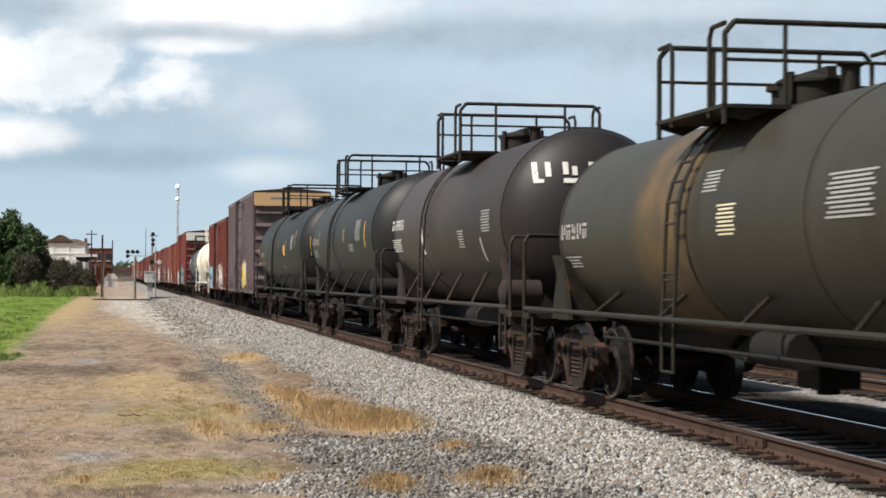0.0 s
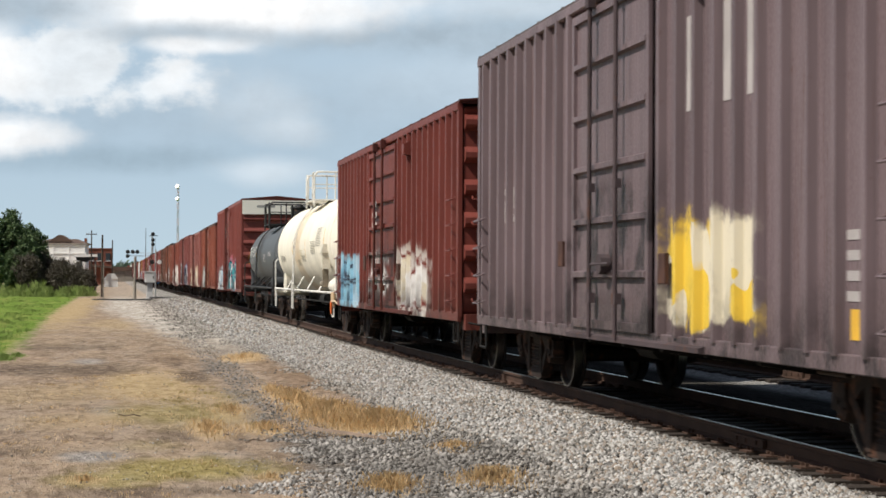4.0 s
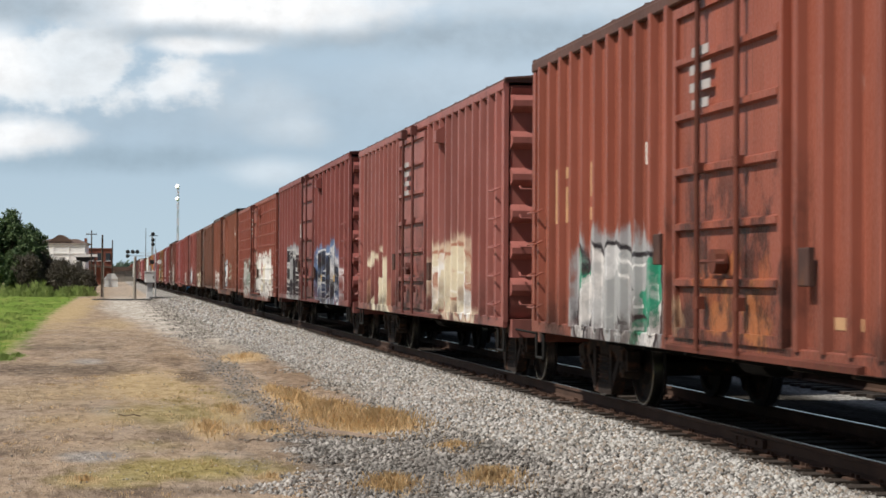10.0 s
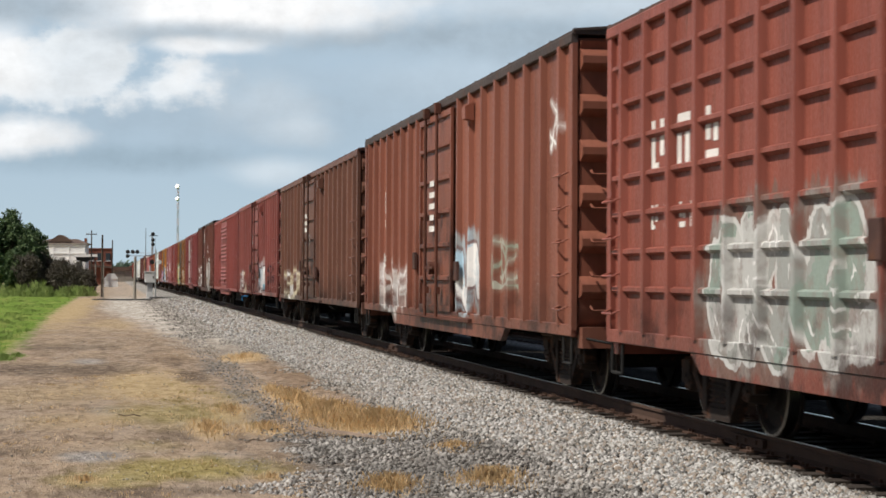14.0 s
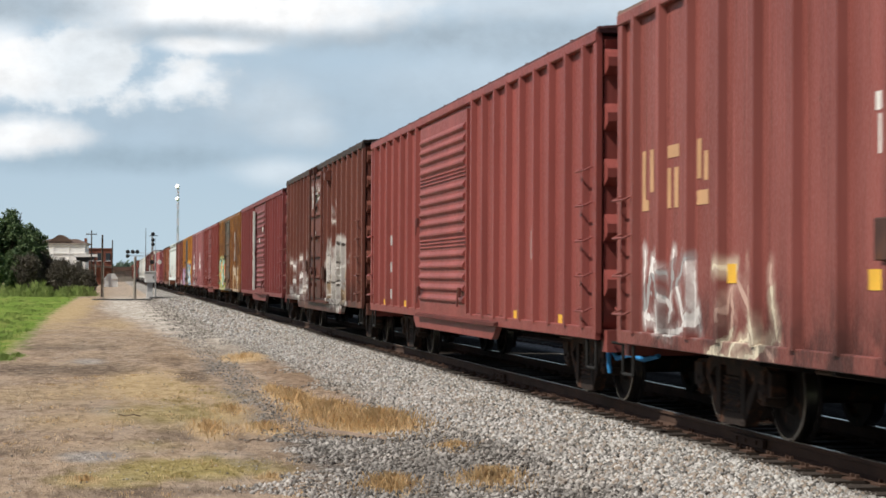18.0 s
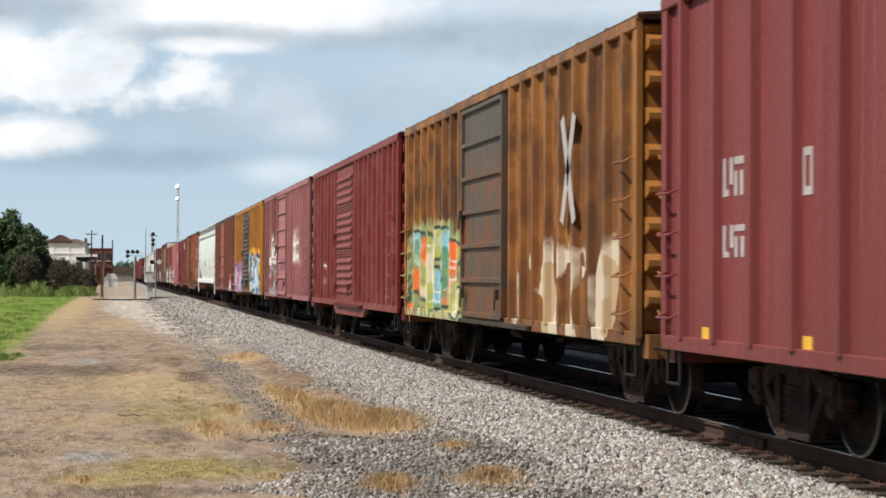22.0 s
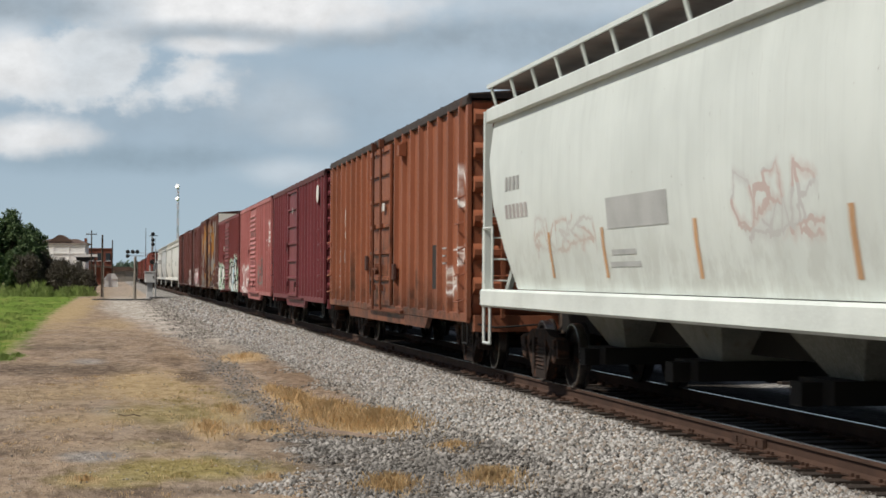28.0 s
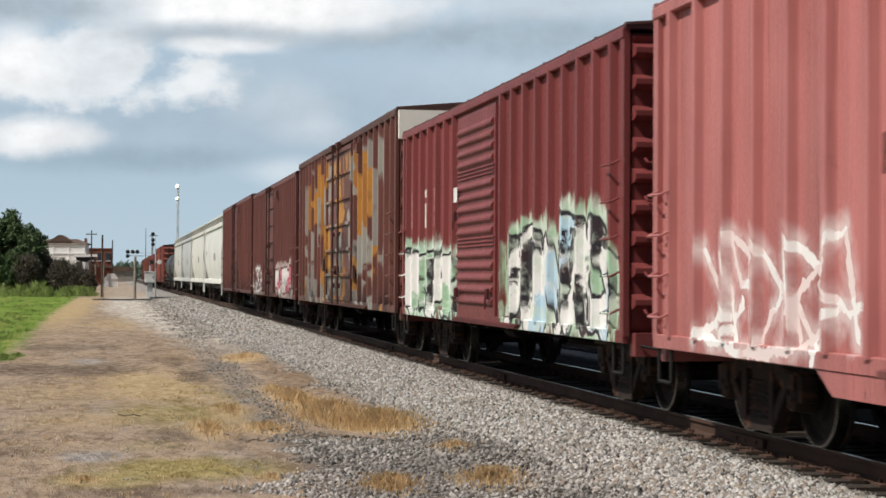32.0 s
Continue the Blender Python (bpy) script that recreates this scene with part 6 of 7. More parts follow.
box_car("red boxcar with a louvred sliding door", 126.7, 141.9, (0.165, 0.023, 0.017), 4.40, door="louver", door_at=0.6, door_w=3.0, posts=8, seed=16.9, fade=0.05, dirt=0.2, rust=0.12, ends=8, roof_color=(0.14, 0.04, 0.04),
        letters=word(6.2, 1.9, 2, 0.2, 0.3, 0.9, "pale") + word(6.2, 1.4, 2, 0.2, 0.24, 0.9, "pale") + bars(-5.7, 2.1, 7, 0.4, 0.08, 0.16, "pale") + [(-4.6, 1.6, 0.4, 0.5, "pale", True), (-3.0, 2.0, 0.3, 0.3, "pale", True), (-5.9, 1.0, 0.3, 0.2, "yellow", False), (6.6, 1.0, 0.3, 0.2, "yellow", False), (4.0, 1.0, 0.3, 0.16, "yellow", False)], belly=0.4, marks=[(4.2, 4.8, 1.35, 1.95, ("tag", (0.55, 0.48, 0.48), W_), 2.2), (-7.4, 7.4, 3.0, 4.6, ("grime", (0.21, 0.062, 0.054)), 5.1)])
box_car("faded pink boxcar with white and grey sprayed lettering", 143.1, 158.3, (0.265, 0.098, 0.098), 4.40, door="panel", door_at=0.5, door_w=3.1, posts=7, seed=17.3, fade=0.35, dirt=0.3, rust=0.15, ends=7, roof_color=(0.22, 0.09, 0.09), group="pink boxcars of the train",
        marks=[(2.3, 4.3, 1.0, 4.4, ("stain", (0.085, 0.024, 0.030)), 4.2), (5.9, 7.4, 1.0, 4.4, ("stain", (0.14, 0.045, 0.05)), 2.9), (2.2, 5.7, 1.9, 3.2, ("tag", W_, (0.62, 0.55, 0.55), W_), 5.3), (2.0, 5.2, 0.9, 1.9, ("tag", GR, (0.42, 0.44, 0.44)), 6.0), (-5.0, -3.0, 1.9, 3.0, ("tag", W_, W_), 7.9), (-0.6, 1.0, 1.72, 2.15, ("tag", BK, BK), 2.0)], letters=[(7.0, 1.25, 0.3, 0.35, "white", False)] + bars(7.0, 2.8, 3, 0.25, 0.2, 0.4, "pale") + [(y, 1.0, 0.24, 0.16, "yellow", False) for y in (4.6, 3.4, 2.2)])
box_car("orange-yellow boxcar with black door and blue sprays", 159.5, 174.9, (0.43, 0.185, 0.025), 4.40, door="louver", door_at=0.5, door_w=3.1, door_color=(0.04, 0.035, 0.03), posts=8, seed=18.6, rust=0.7, dirt=0.5, ends=9, roof_color=(0.20, 0.10, 0.03), group="yellow boxcars of the train",
        marks=[(-7.0, 7.0, 2.6, 4.3, ("stain", (0.20, 0.075, 0.018)), 3.1), (-6.8, -1.4, 1.8, 2.6, ("patch", YE, (0.75, 0.3, 0.03), YE, OR_), 4.3), (-6.9, -1.5, 0.75, 2.35, (SK, W_, (0.10, 0.30, 0.62), SK, YE, W_, (0.03, 0.06, 0.20), (0.02, 0.04, 0.10)), 5.6), (2.6, 7.5, 0.8, 2.05, ((0.40, 0.26, 0.45), PK, SK, (0.5, 0.40, 0.5), (0.30, 0.16, 0.28), (0.10, 0.08, 0.18)), 6.7)], letters=[(4.0, 2.9, 1.6, 0.6, "black", True), (6.4, 3.3, 0.6, 0.9, "black", True)] + [(-4.6, 2.95, 0.2, 1.2, "pale", False)] + word(-2.6, 3.8, 8, 0.22, 0.3, 0.12, "grey"))
box_car("dark brown boxcar with tall white serif lettering", 175.6, 190.9, (0.145, 0.045, 0.030), 4.40, door="panel", door_at=0.7, door_w=3.4, door_color=(0.24, 0.075, 0.05), posts=7, rows=0, seed=19.5, rust=0.4, ends=7, roof_color=(0.06, 0.035, 0.03),
        letters=word(6.7, 3.45, 3, 0.36, 0.50, 0.48, "white") + word(6.7, 2.7, 3, 0.34, 0.36, 0.5, "pale") + word(6.7, 2.1, 3, 0.3, 0.3, 0.54, "pale") + word(-2.2, 3.75, 4, 0.38, 0.42, 0.46, "white") + word(-2.2, 3.1, 4, 0.36, 0.36, 0.48, "white") + word(-2.2, 2.5, 4, 0.36, 0.36, 0.48, "white") + bars(-3.5, 1.9, 4, 1.6, 0.1, 0.2, "pale") + word(-6.0, 3.0, 2, 0.3, 0.3, 0.2, "pale"), marks=[(-5.9, -4.6, 0.8, 1.7, ("tag", W_, PK), 3.2)])
hopper_car("pale grey covered hopper car with faint sprays", 191.2, 210.6, (0.56, 0.60, 0.57), seed=20.0, bays=4, eave=4.1,
           letters=[(1.6, 2.30, 2.3, 0.36, "faint", False)] + word(8.0, 2.9, 4, 0.16, 0.2, 0.08, "grey") + word(8.0, 2.5, 6, 0.16, 0.2, 0.08, "pale") + [(y, 1.85, 0.12, 0.6, "tan", False) for y in (5.6, 3.0, -0.4, -4.2)] + bars(2.2, 1.85, 2, 1.2, 0.06, 0.14, "faint"), marks=[(3.4, 6.4, 1.85, 2.35, ("tag", (0.50, 0.49, 0.47), (0.48, 0.40, 0.36)), 3.0), (-3.6, -1.6, 1.9, 2.55, ("tag", (0.47, 0.46, 0.45), (0.48, 0.38, 0.35)), 4.0), (-9, 9, 1.2, 1.9, ("grime", (0.46, 0.48, 0.45)), 2.0)])
box_car("rusty orange boxcar with white lettering", 211.7, 230.0, (0.255, 0.086, 0.042), 4.46, door_at=0.2, door_w=2.9, posts=8, belly=0.62, seed=21.7, rust=0.6, ends=6, roof_color=(0.06, 0.045, 0.04),
        marks=[(-8.9, -8.15, 2.75, 3.35, ("tag", W_, W_), 3.3), (-8.0, -7.2, 1.25, 1.72, ("tag", W_, (0.6, 0.55, 0.5)), 5.3), (-8.85, -8.2, 1.72, 2.1, ("tag", W_, W_), 7.3), (-4.7, -3.2, 0.9, 1.9, ("grime", (0.04, 0.022, 0.014)), 6.0), (3.0, 5.4, 0.9, 2.0, ("grime", (0.05, 0.026, 0.016)), 8.0)], letters=word(7.8, 2.85, 3, 0.42, 0.7, 0.3, "white") + word(7.8, 2.05, 4, 0.22, 0.3, 0.2, "pale") + [(8.6, 1.5, 0.14, 0.9, "yellow", False), (1.9, 3.0, 0.4, 0.16, "white", False), (-0.4, 3.0, 0.4, 0.16, "white", False), (-5.75, 1.73, 0.5, 0.78, "black", False), (-5.5, 1.46, 0.12, 0.42, "yellow", False), (-8.85, 1.67, 0.1, 0.88, "yellow", False), (2.5, 1.48, 0.2, 0.44, "yellow", False)] + bars(-6.7, 2.05, 3, 0.5, 0.03, 0.13, "pale") + bars(-7.5, 2.05, 3, 0.5, 0.03, 0.13, "pale") + bars(7.6, 1.7, 4, 0.5, 0.045, 0.14, "pale"))
deep_red = box_car("deep red boxcar with a panelled sliding door", 231.4, 246.7, (0.165, 0.036, 0.042), 4.40, door="panel", door_at=0.5, door_w=2.9, posts=8, seed=22.4, fade=0.12, dirt=0.3, rust=0.15, ends=9, roof_color=(0.11, 0.04, 0.04),
        letters=[(2.4, 2.7, 0.3, 0.16, "white", False), (2.4, 2.3, 0.3, 0.3, "white", False), (0.3, 3.6, 0.2, 0.2, "pale", False)] + word(6.5, 2.4, 2, 0.3, 0.3, 0.3, "white") + word(6.5, 1.9, 2, 0.3, 0.3, 0.3, "white") + bars(-6.0, 1.7, 5, 0.5, 0.08, 0.16, "pale") + [(-4.7, 1.6, 0.4, 0.45, "pale", True)] + [(y, 1.5, 0.15, 0.5, "orange", False) for y in (4.9, -1.8)] + [(y, 0.93, 0.22, 0.12, "white", False) for y in (7.3, 3.2, -3.0)], belly=0.4)
part("roundel", Mesh().tube((-1.622, -6.35, 3.83), (-1.606, -6.35, 3.83), 0.25, 24), DECAL["white"], deep_red, "white painted disc")
box_car("faded pink boxcar with grey sprayed lettering", 247.8, 263.2, (0.35, 0.118, 0.110), 4.40, door="louver", door_at=0.4, door_w=2.9, posts=8, seed=23.1, fade=0.3, dirt=0.25, rust=0.12, ends=6, roof_color=(0.25, 0.10, 0.10), group="pink boxcars of the train",
        marks=[(-4.5, -1.7, 1.15, 2.2, ("tag", (0.13, 0.12, 0.115), (0.24, 0.22, 0.20)), 4.7), (2.5, 6.2, 0.8, 2.0, ("tag", W_, (0.70, 0.60, 0.58)), 5.8), (-7.35, -6.75, 2.65, 3.5, ("tag", W_, W_), 6.5)], letters=[(-5.3, 1.6, 0.3, 0.35, "pale", True), (-6.3, 1.0, 0.24, 0.22, "yellow", False)], belly=0.45)
box_car("dark red boxcar with white and green sprayed lettering", 264.3, 279.7, (0.165, 0.036, 0.035), 4.36, door="louver", door_at=0.55, door_w=2.95, posts=8, seed=24.6, fade=0.12, dirt=0.3, rust=0.2, ends=9, roof_color=(0.12, 0.045, 0.045),
        marks=[(-7.3, -1.4, 0.7, 2.35, (W_, BK, PALEBLUE, W_, BK, (0.33, 0.50, 0.34), BK), 5.4), (2.2, 7.3, 0.75, 2.1, (W_, BK, (0.33, 0.50, 0.34), W_, (0.40, 0.60, 0.45), BK), 6.9)], letters=word(6.5, 2.8, 3, 0.45, 0.7, 0.7, "white") + [(1.9, 2.9, 0.3, 0.24, "white", False)])
box_car("tall brown boxcar with peeling orange and grey paint", 280.6, 299.5, (0.125, 0.045, 0.035), 4.93, band=("cream", 0.6), posts=9, door_at=-0.3, door_w=5.0, seed=25.2, rust=0.5, ends=7, roof_color=(0.10, 0.05, 0.045),
        marks=[(-7.6, 7.4, 0.7, 4.5, ("patch", (0.42, 0.20, 0.04), (0.30, 0.29, 0.26), None, (0.33, 0.15, 0.04), (0.26, 0.24, 0.22)), 7.2)])
box_car("brown boxcar with white sprayed lettering low down", 300.5, 317.3, (0.125, 0.04, 0.033), 4.78, door_at=0.7, door_w=3.4, seed=26.3, ends=7, marks=[(-7.3, -1.8, 0.85, 1.9, (W_, W_, PK, (0.4, 0.3, 0.28), (0.12, 0.06, 0.05)), 2.6), (4.0, 7.8, 0.85, 1.9, ("tag", W_, W_), 3.9)])
box_car("plain brown boxcar with faded lettering", 318.6, 337.5, (0.125, 0.04, 0.033), 4.88, seed=27.1, ends=7)
for i, (a, b, c) in enumerate(((338.3, 356.6, (0.60, 0.60, 0.56)), (357.2, 375.0, (0.58, 0.57, 0.52)), (375.6, 393.0, (0.42, 0.43, 0.42)), (393.6, 411.0, (0.48, 0.47, 0.43)))):
    hopper_car("weathered off-white covered hopper car", a, b, c, seed=30.0 + i, dirt=0.5, letters=word(7.0, 2.9, 5, 0.2, 0.25, 0.1, "grey") + [(-2.0, 2.6, 2.0, 0.4, "grey", False)])
tank_car("plain black tank car", 411.4, 428.0, (0.04, 0.04, 0.04), 1.45, 2.5, seed=35.0)
tank_car("plain black tank car", 428.0, 444.6, (0.04, 0.04, 0.04), 1.45, 2.5, seed=36.0)
for i, (a, c, h) in enumerate(((446.0, RED, 4.9), (465.0, (0.27, 0.07, 0.05), 4.9), (484.0, DARKRED, 4.4), (502.0, RED, 4.4), (520.0, BROWN, 4.5), (538.0, RED, 4.4), (556.0, RED, 4.4), (574.0, BROWN, 4.4))):
    box_car("far red-brown steel boxcar near the train's tail", a, a + 16.6, c, h, seed=40.0 + i)


# ---- plants ----
def leaf_material(name, dark, light, shine=0.6, thin=0.22):
    k = Nodes(name)
    k.coords()
    r = k.n("NewGeometry").outputs["Random Per Island"]
    col = k.mix(r, dark, light)
    col = k.mix(k.ramp(k.noise(0.9, 3.0), 0.35, 0.65, 0, 0.5), col, dark)
    m = k.done(col, shine)
    if thin:      # daylight glows through
        out = k.t.nodes["Material Output"]
        both = k.n("MixShader", Fac=thin)
        k.t.links.new(k.b.outputs[0], both.inputs[1])
        k.t.links.new(k.n("BsdfTranslucent", Color=col).outputs[0], both.inputs[2])
        k.t.links.new(both.outputs[0], out.inputs[0])
    return m


LEAF = leaf_material("tree_leaves", (0.045, 0.085, 0.035), (0.16, 0.22, 0.085))
SCRUB = leaf_material("dry_scrub_leaves", (0.075, 0.066, 0.048), (0.145, 0.125, 0.095))
WEED = leaf_material("weed_leaves", (0.16, 0.235, 0.055), (0.25, 0.33, 0.095))
TALLWEED = leaf_material("tall_weed_leaves", (0.20, 0.28, 0.07), (0.42, 0.50, 0.18))
STRAW = leaf_material("dry_straw", (0.52, 0.35, 0.17), (0.88, 0.68, 0.42), 0.8, 0.45)
BARK = worn("bark", (0.10, 0.075, 0.055), 0.5, 0.95, 0, 6.0, depth=0.02)


def flat_mesh(name, verts, faces, material):
    me = bpy.data.meshes.new(name)
    verts, faces = np.asarray(verts, np.float32), np.asarray(faces, np.int32)
    me.vertices.add(len(verts))
    me.vertices.foreach_set("co", verts.ravel())
    me.loops.add(faces.size)
    me.loops.foreach_set("vertex_index", faces.ravel())
    me.polygons.add(len(faces))
    me.polygons.foreach_set("loop_start", np.arange(0, faces.size, faces.shape[1], dtype=np.int32))
    me.update(calc_edges=True)
    me.materials.append(material)
    return me


def leaves(centres, spread, each, size, rng):
    """Folded leaf sprays round the given clump centres: two triangles each."""
    c = np.repeat(np.asarray(centres), each, 0)
    n = len(c)
    d = rng.normal(size=(n, 3))
    p = c + d / np.linalg.norm(d, axis=1)[:, None] * spread * rng.rand(n, 1) ** 0.5
    u = rng.normal(size=(n, 3))
    u /= np.linalg.norm(u, axis=1)[:, None]
    w = np.cross(u, rng.normal(size=(n, 3)))
    w /= np.linalg.norm(w, axis=1)[:, None]
    s = size * (0.5 + rng.rand(n, 1))
    v = np.stack([p - u * s, p + w * s * 0.55, p + u * s, p - w * s * 0.55 + np.cross(u, w) * s * 0.25], 1).reshape(-1, 3)
    f = np.arange(4 * n).reshape(-1, 4)
    return v, f


def tree(label, x, y, height, width, seed, leaf, clumps=200, each=100, low=0.1, size=0.13, limbs=11):
    rng = np.random.RandomState(seed)
    ob = thing("tree" if height > 4.5 else "shrub", label, "tree" if height > 4.5 else "shrub", "trees and scrub beside the lot", m=pose(x, y, GROUND_Z))
    t = Mesh()
    t.tube((0, 0, -0.1), (0.1, 0.05, height * 0.45), 0.035 * height * 0.6, 9, 0.02 * height * 0.6)
    tips = []
    for i in range(limbs):
        a, h = i * 2.4 + rng.rand(), height * (0.2 + 0.35 * rng.rand())
        r = width * (0.5 if limbs > 20 else 0.36) * (0.5 + 0.5 * rng.rand())
        top = (r * math.cos(a), r * math.sin(a), min(height * 0.95, h + height * (0.2 + 0.3 * rng.rand())))
        t.tube((0.08, 0.04, h * 0.9), top, 0.012 * height * 0.6, 6, 0.004 * height)
        tips.append(top)
    part("trunk", t, BARK, ob)
    cs = []
    while len(cs) < clumps:
        u = rng.uniform(-1, 1, 3)
        if 0.25 < u @ u < 1.0:
            z = low + (1 - low) * (u[2] * 0.5 + 0.5)
            wob = 0.75 + 0.35 * math.sin(3 * math.atan2(u[1], u[0]) + seed) * math.sin(5 * z + seed)
            cs.append((u[0] * width * 0.5 * wob, u[1] * width * 0.5 * wob, z * height * (0.85 + 0.15 * rng.rand())))
    v, f = leaves(cs, width * (0.11 if limbs < 20 else 0.17), each, size, rng)
    ob2 = new("crown", flat_mesh("crown", v, f, leaf))
    ob2.parent = ob
    return ob


for x, y, h, w, sd in ((-10.6, 190, 8.9, 5.6, 1), (-13.6, 186, 7.2, 5.0, 2), (-8.8, 198, 7.7, 4.6, 3), (-15.5, 200, 9.0, 6.0, 4), (-11.8, 180, 4.9, 3.8, 5), (-18.5, 190, 8.0, 6.0, 15), (-7.9, 192, 5.2, 3.4, 16), (-9.6, 184, 4.6, 3.4, 17), (-8.4, 187, 6.3, 3.2, 18), (-7.4, 189, 4.9, 2.6, 19)):
    tree("dense green broadleaf tree beside the grass", x, y, h, w, sd, LEAF)
for x, y, h, w, sd in ((-6.9, 188, 4.4, 3.4, 6), (-5.2, 186, 3.9, 3.2, 7), (-3.7, 185, 3.4, 2.8, 8), (-2.5, 184, 2.5, 2.0, 9), (-8.3, 183, 4.3, 3.0, 10)):
    tree("dark dry scrub with tangled brown stems", x, y, h, w, sd, SCRUB, 150, 70, 0.0, 0.075, 46)


def blades(name, spots, material, height, width, seed, label, category, lie=0.6):
    """Grass blades as bent thin triangles. spots: x, y, half-size x, half-size y, count, height factor."""
    rng = np.random.RandomState(seed)
    vs = []
    for cx, cy, rx, ry, n, hf in spots:
        r, a = np.abs(rng.normal(0, 0.55, n)), rng.rand(n) * 6.283
        x, y = cx + rx * r * np.cos(a), cy + ry * r * np.sin(a)
        z = np.array([max(GROUND_Z, bed_height(p, q)) if p > 2.3 else GROUND_Z for p, q in zip(x, y)])
        h = height * hf * (0.4 + 0.9 * rng.rand(n)) * np.maximum(0.25, 1.15 - 0.55 * r)
        b, lean = rng.rand(n) * 6.283, lie * h * rng.rand(n)
        w = width * (0.6 + 0.8 * rng.rand(n))
        ca, sa = np.cos(b), np.sin(b)
        base = np.stack([x, y, z - 0.01], 1)
        side = np.stack([ca * w, sa * w, 0 * w], 1)
        tip = base + np.stack([-sa * lean, ca * lean, h], 1)
        midp = base + np.stack([-sa * lean * 0.3, ca * lean * 0.3, h * 0.6], 1)
        vs.append(np.stack([base - side, base + side, midp + side * 0.7, tip, midp - side * 0.7], 1).reshape(-1, 3))
    v = np.concatenate(vs)
    f = np.arange(len(v)).reshape(-1, 5)
    return tagged(new(name, flat_mesh(name, v, f, material)), label, category, kind="stuff")


rng = random.Random(12)
straw_spots = [(2.81, 28.0, 0.28, 2.03, 900, 1.1), (2.96, 24.5, 0.42, 2.13, 2400, 1.25), (3.37, 22.7, 0.52, 1.68, 2600, 1.15), (2.66, 30.3, 0.15, 1.48, 260, 0.8), (3.01, 41.8, 0.47, 1.97, 420, 0.8), (1.23, 23.0, 0.30, 1.43, 420, 0.8), (1.94, 22.8, 0.40, 0.92, 420, 0.75), (2.55, 16.4, 0.25, 0.66, 700, 0.9), (3.46, 16.1, 0.31, 0.69, 900, 0.9), (1.71, 26.0, 0.32, 1.51, 420, 0.6), (3.68, 19.2, 0.22, 0.49, 300, 0.6), (1.53, 17.3, 0.16, 0.24, 120, 0.5), (-0.24, 17.3, 0.16, 0.29, 120, 0.5)]
straw_spots += [(rng.uniform(-1.2, 2.2), rng.uniform(15.5, 36), 0.25, 0.5, 60, 0.28) for _ in range(60)]
blades("dry_grass", [(a, b, c * 1.35, d * 1.25, n, h) for a, b, c, d, n, h in straw_spots], STRAW, 0.13, 0.0030, 5, "clumps of dead tan grass growing through gravel", "grass", 0.6)
blades("moss_grass", [(rng.uniform(0.2, 1.6), rng.uniform(17.2, 18.9), 0.35, 0.45, 90, 0.16) for _ in range(26)] + [(rng.uniform(0.8, 1.9), rng.uniform(23.5, 33.0), 0.3, 0.8, 90, 0.22) for _ in range(24)], leaf_material("sparse_grass", (0.26, 0.21, 0.08), (0.50, 0.41, 0.18), 0.8, 0.12), 0.16, 0.003, 6, "sparse yellow-green turf on bare dirt", "grass")
green = []
for _ in range(420):
    y = 42 + 125 * rng.random() ** 1.6
    x = -2.85 - rng.random() * (0.075 * y)
    green.append((x, y, 0.6, 1.4, 42, 0.8 + 0.3 * rng.random()))
green += [(-2.2 - 0.16 * i, 41.6 + rng.uniform(0, 2.5), 0.25, 0.6, 240, 1.0) for i in range(9)]
blades("green_grass", green, WEED, 0.10, 0.010, 7, "bright green unmown grass beside the dirt lot", "grass")
blades("tall_weeds", [(-11.5 + 0.33 * i + rng.uniform(-0.3, 0.3), 166 + rng.uniform(-7, 8), 0.7, 1.8, 420, rng.uniform(0.5, 1.3) * (1.5 if 8 < i < 17 else 1.0)) for i in range(30)], TALLWEED, 0.62, 0.016, 8, "tall green weeds under the scrub", "weeds")

# ---- litter on the lot ----
LOTSTONE = leaf_material("lot_stones", (0.03, 0.026, 0.022), (0.44, 0.415, 0.385), 0.95, 0)
lot = lambda x, y: max(GROUND_Z, bed_height(x, y) if x > 2.3 else GROUND_Z)
tagged(stones("lot_gravel", 1.75, 4.6, 13.5, 21.4, 9000, 0.030, lot, 9, LOTSTONE, 0.9), "dark loose gravel between lot and ballast", "gravel", kind="stuff")
tagged(stones("ditch_gravel", 2.0, 2.75, 21.0, 60.0, 2600, 0.024, lot, 19, LOTSTONE, 0.9), "band of small grey gravel along the lot", "gravel", kind="stuff")
tagged(stones("scattered_stones", -2.0, 1.9, 14.0, 60.0, 1500, 0.016, lambda x, y: GROUND_Z, 10, LOTSTONE), "small stones scattered over the dirt", "stones", kind="stuff")
OLDWOOD = worn("weathered_wood", (0.25, 0.185, 0.14), 0.55, 0.9, 0, 8.0)
plank = solid("plank", Mesh().prism([(-0.032, 0), (0.032, 0), (0.028, 0.03), (-0.022, 0.034)], -0.70, 0.70), OLDWOOD, "weathered grey broken plank lying in gravel", "plank")
plank.matrix_world = pose(2.78, 21.15, GROUND_Z + 0.07, 1.5, 4, 35)
twig = Mesh().path([(0, 0, 0.01), (0.12, 0.05, 0.04), (0.22, 0.02, 0.02), (0.34, 0.06, 0.05)], 0.008, 5)
for x, y, a in ((1.55, 20.9, 20), (1.35, 21.6, 70), (2.4, 22.2, 130), (0.4, 25.0, 200), (-0.2, 21.5, 300)):
    solid("twig", twig, OLDWOOD, "dry pale twig on the dirt", "twig", group="twigs on the lot").matrix_world = pose(x, y, GROUND_Z, 0, 0, a)

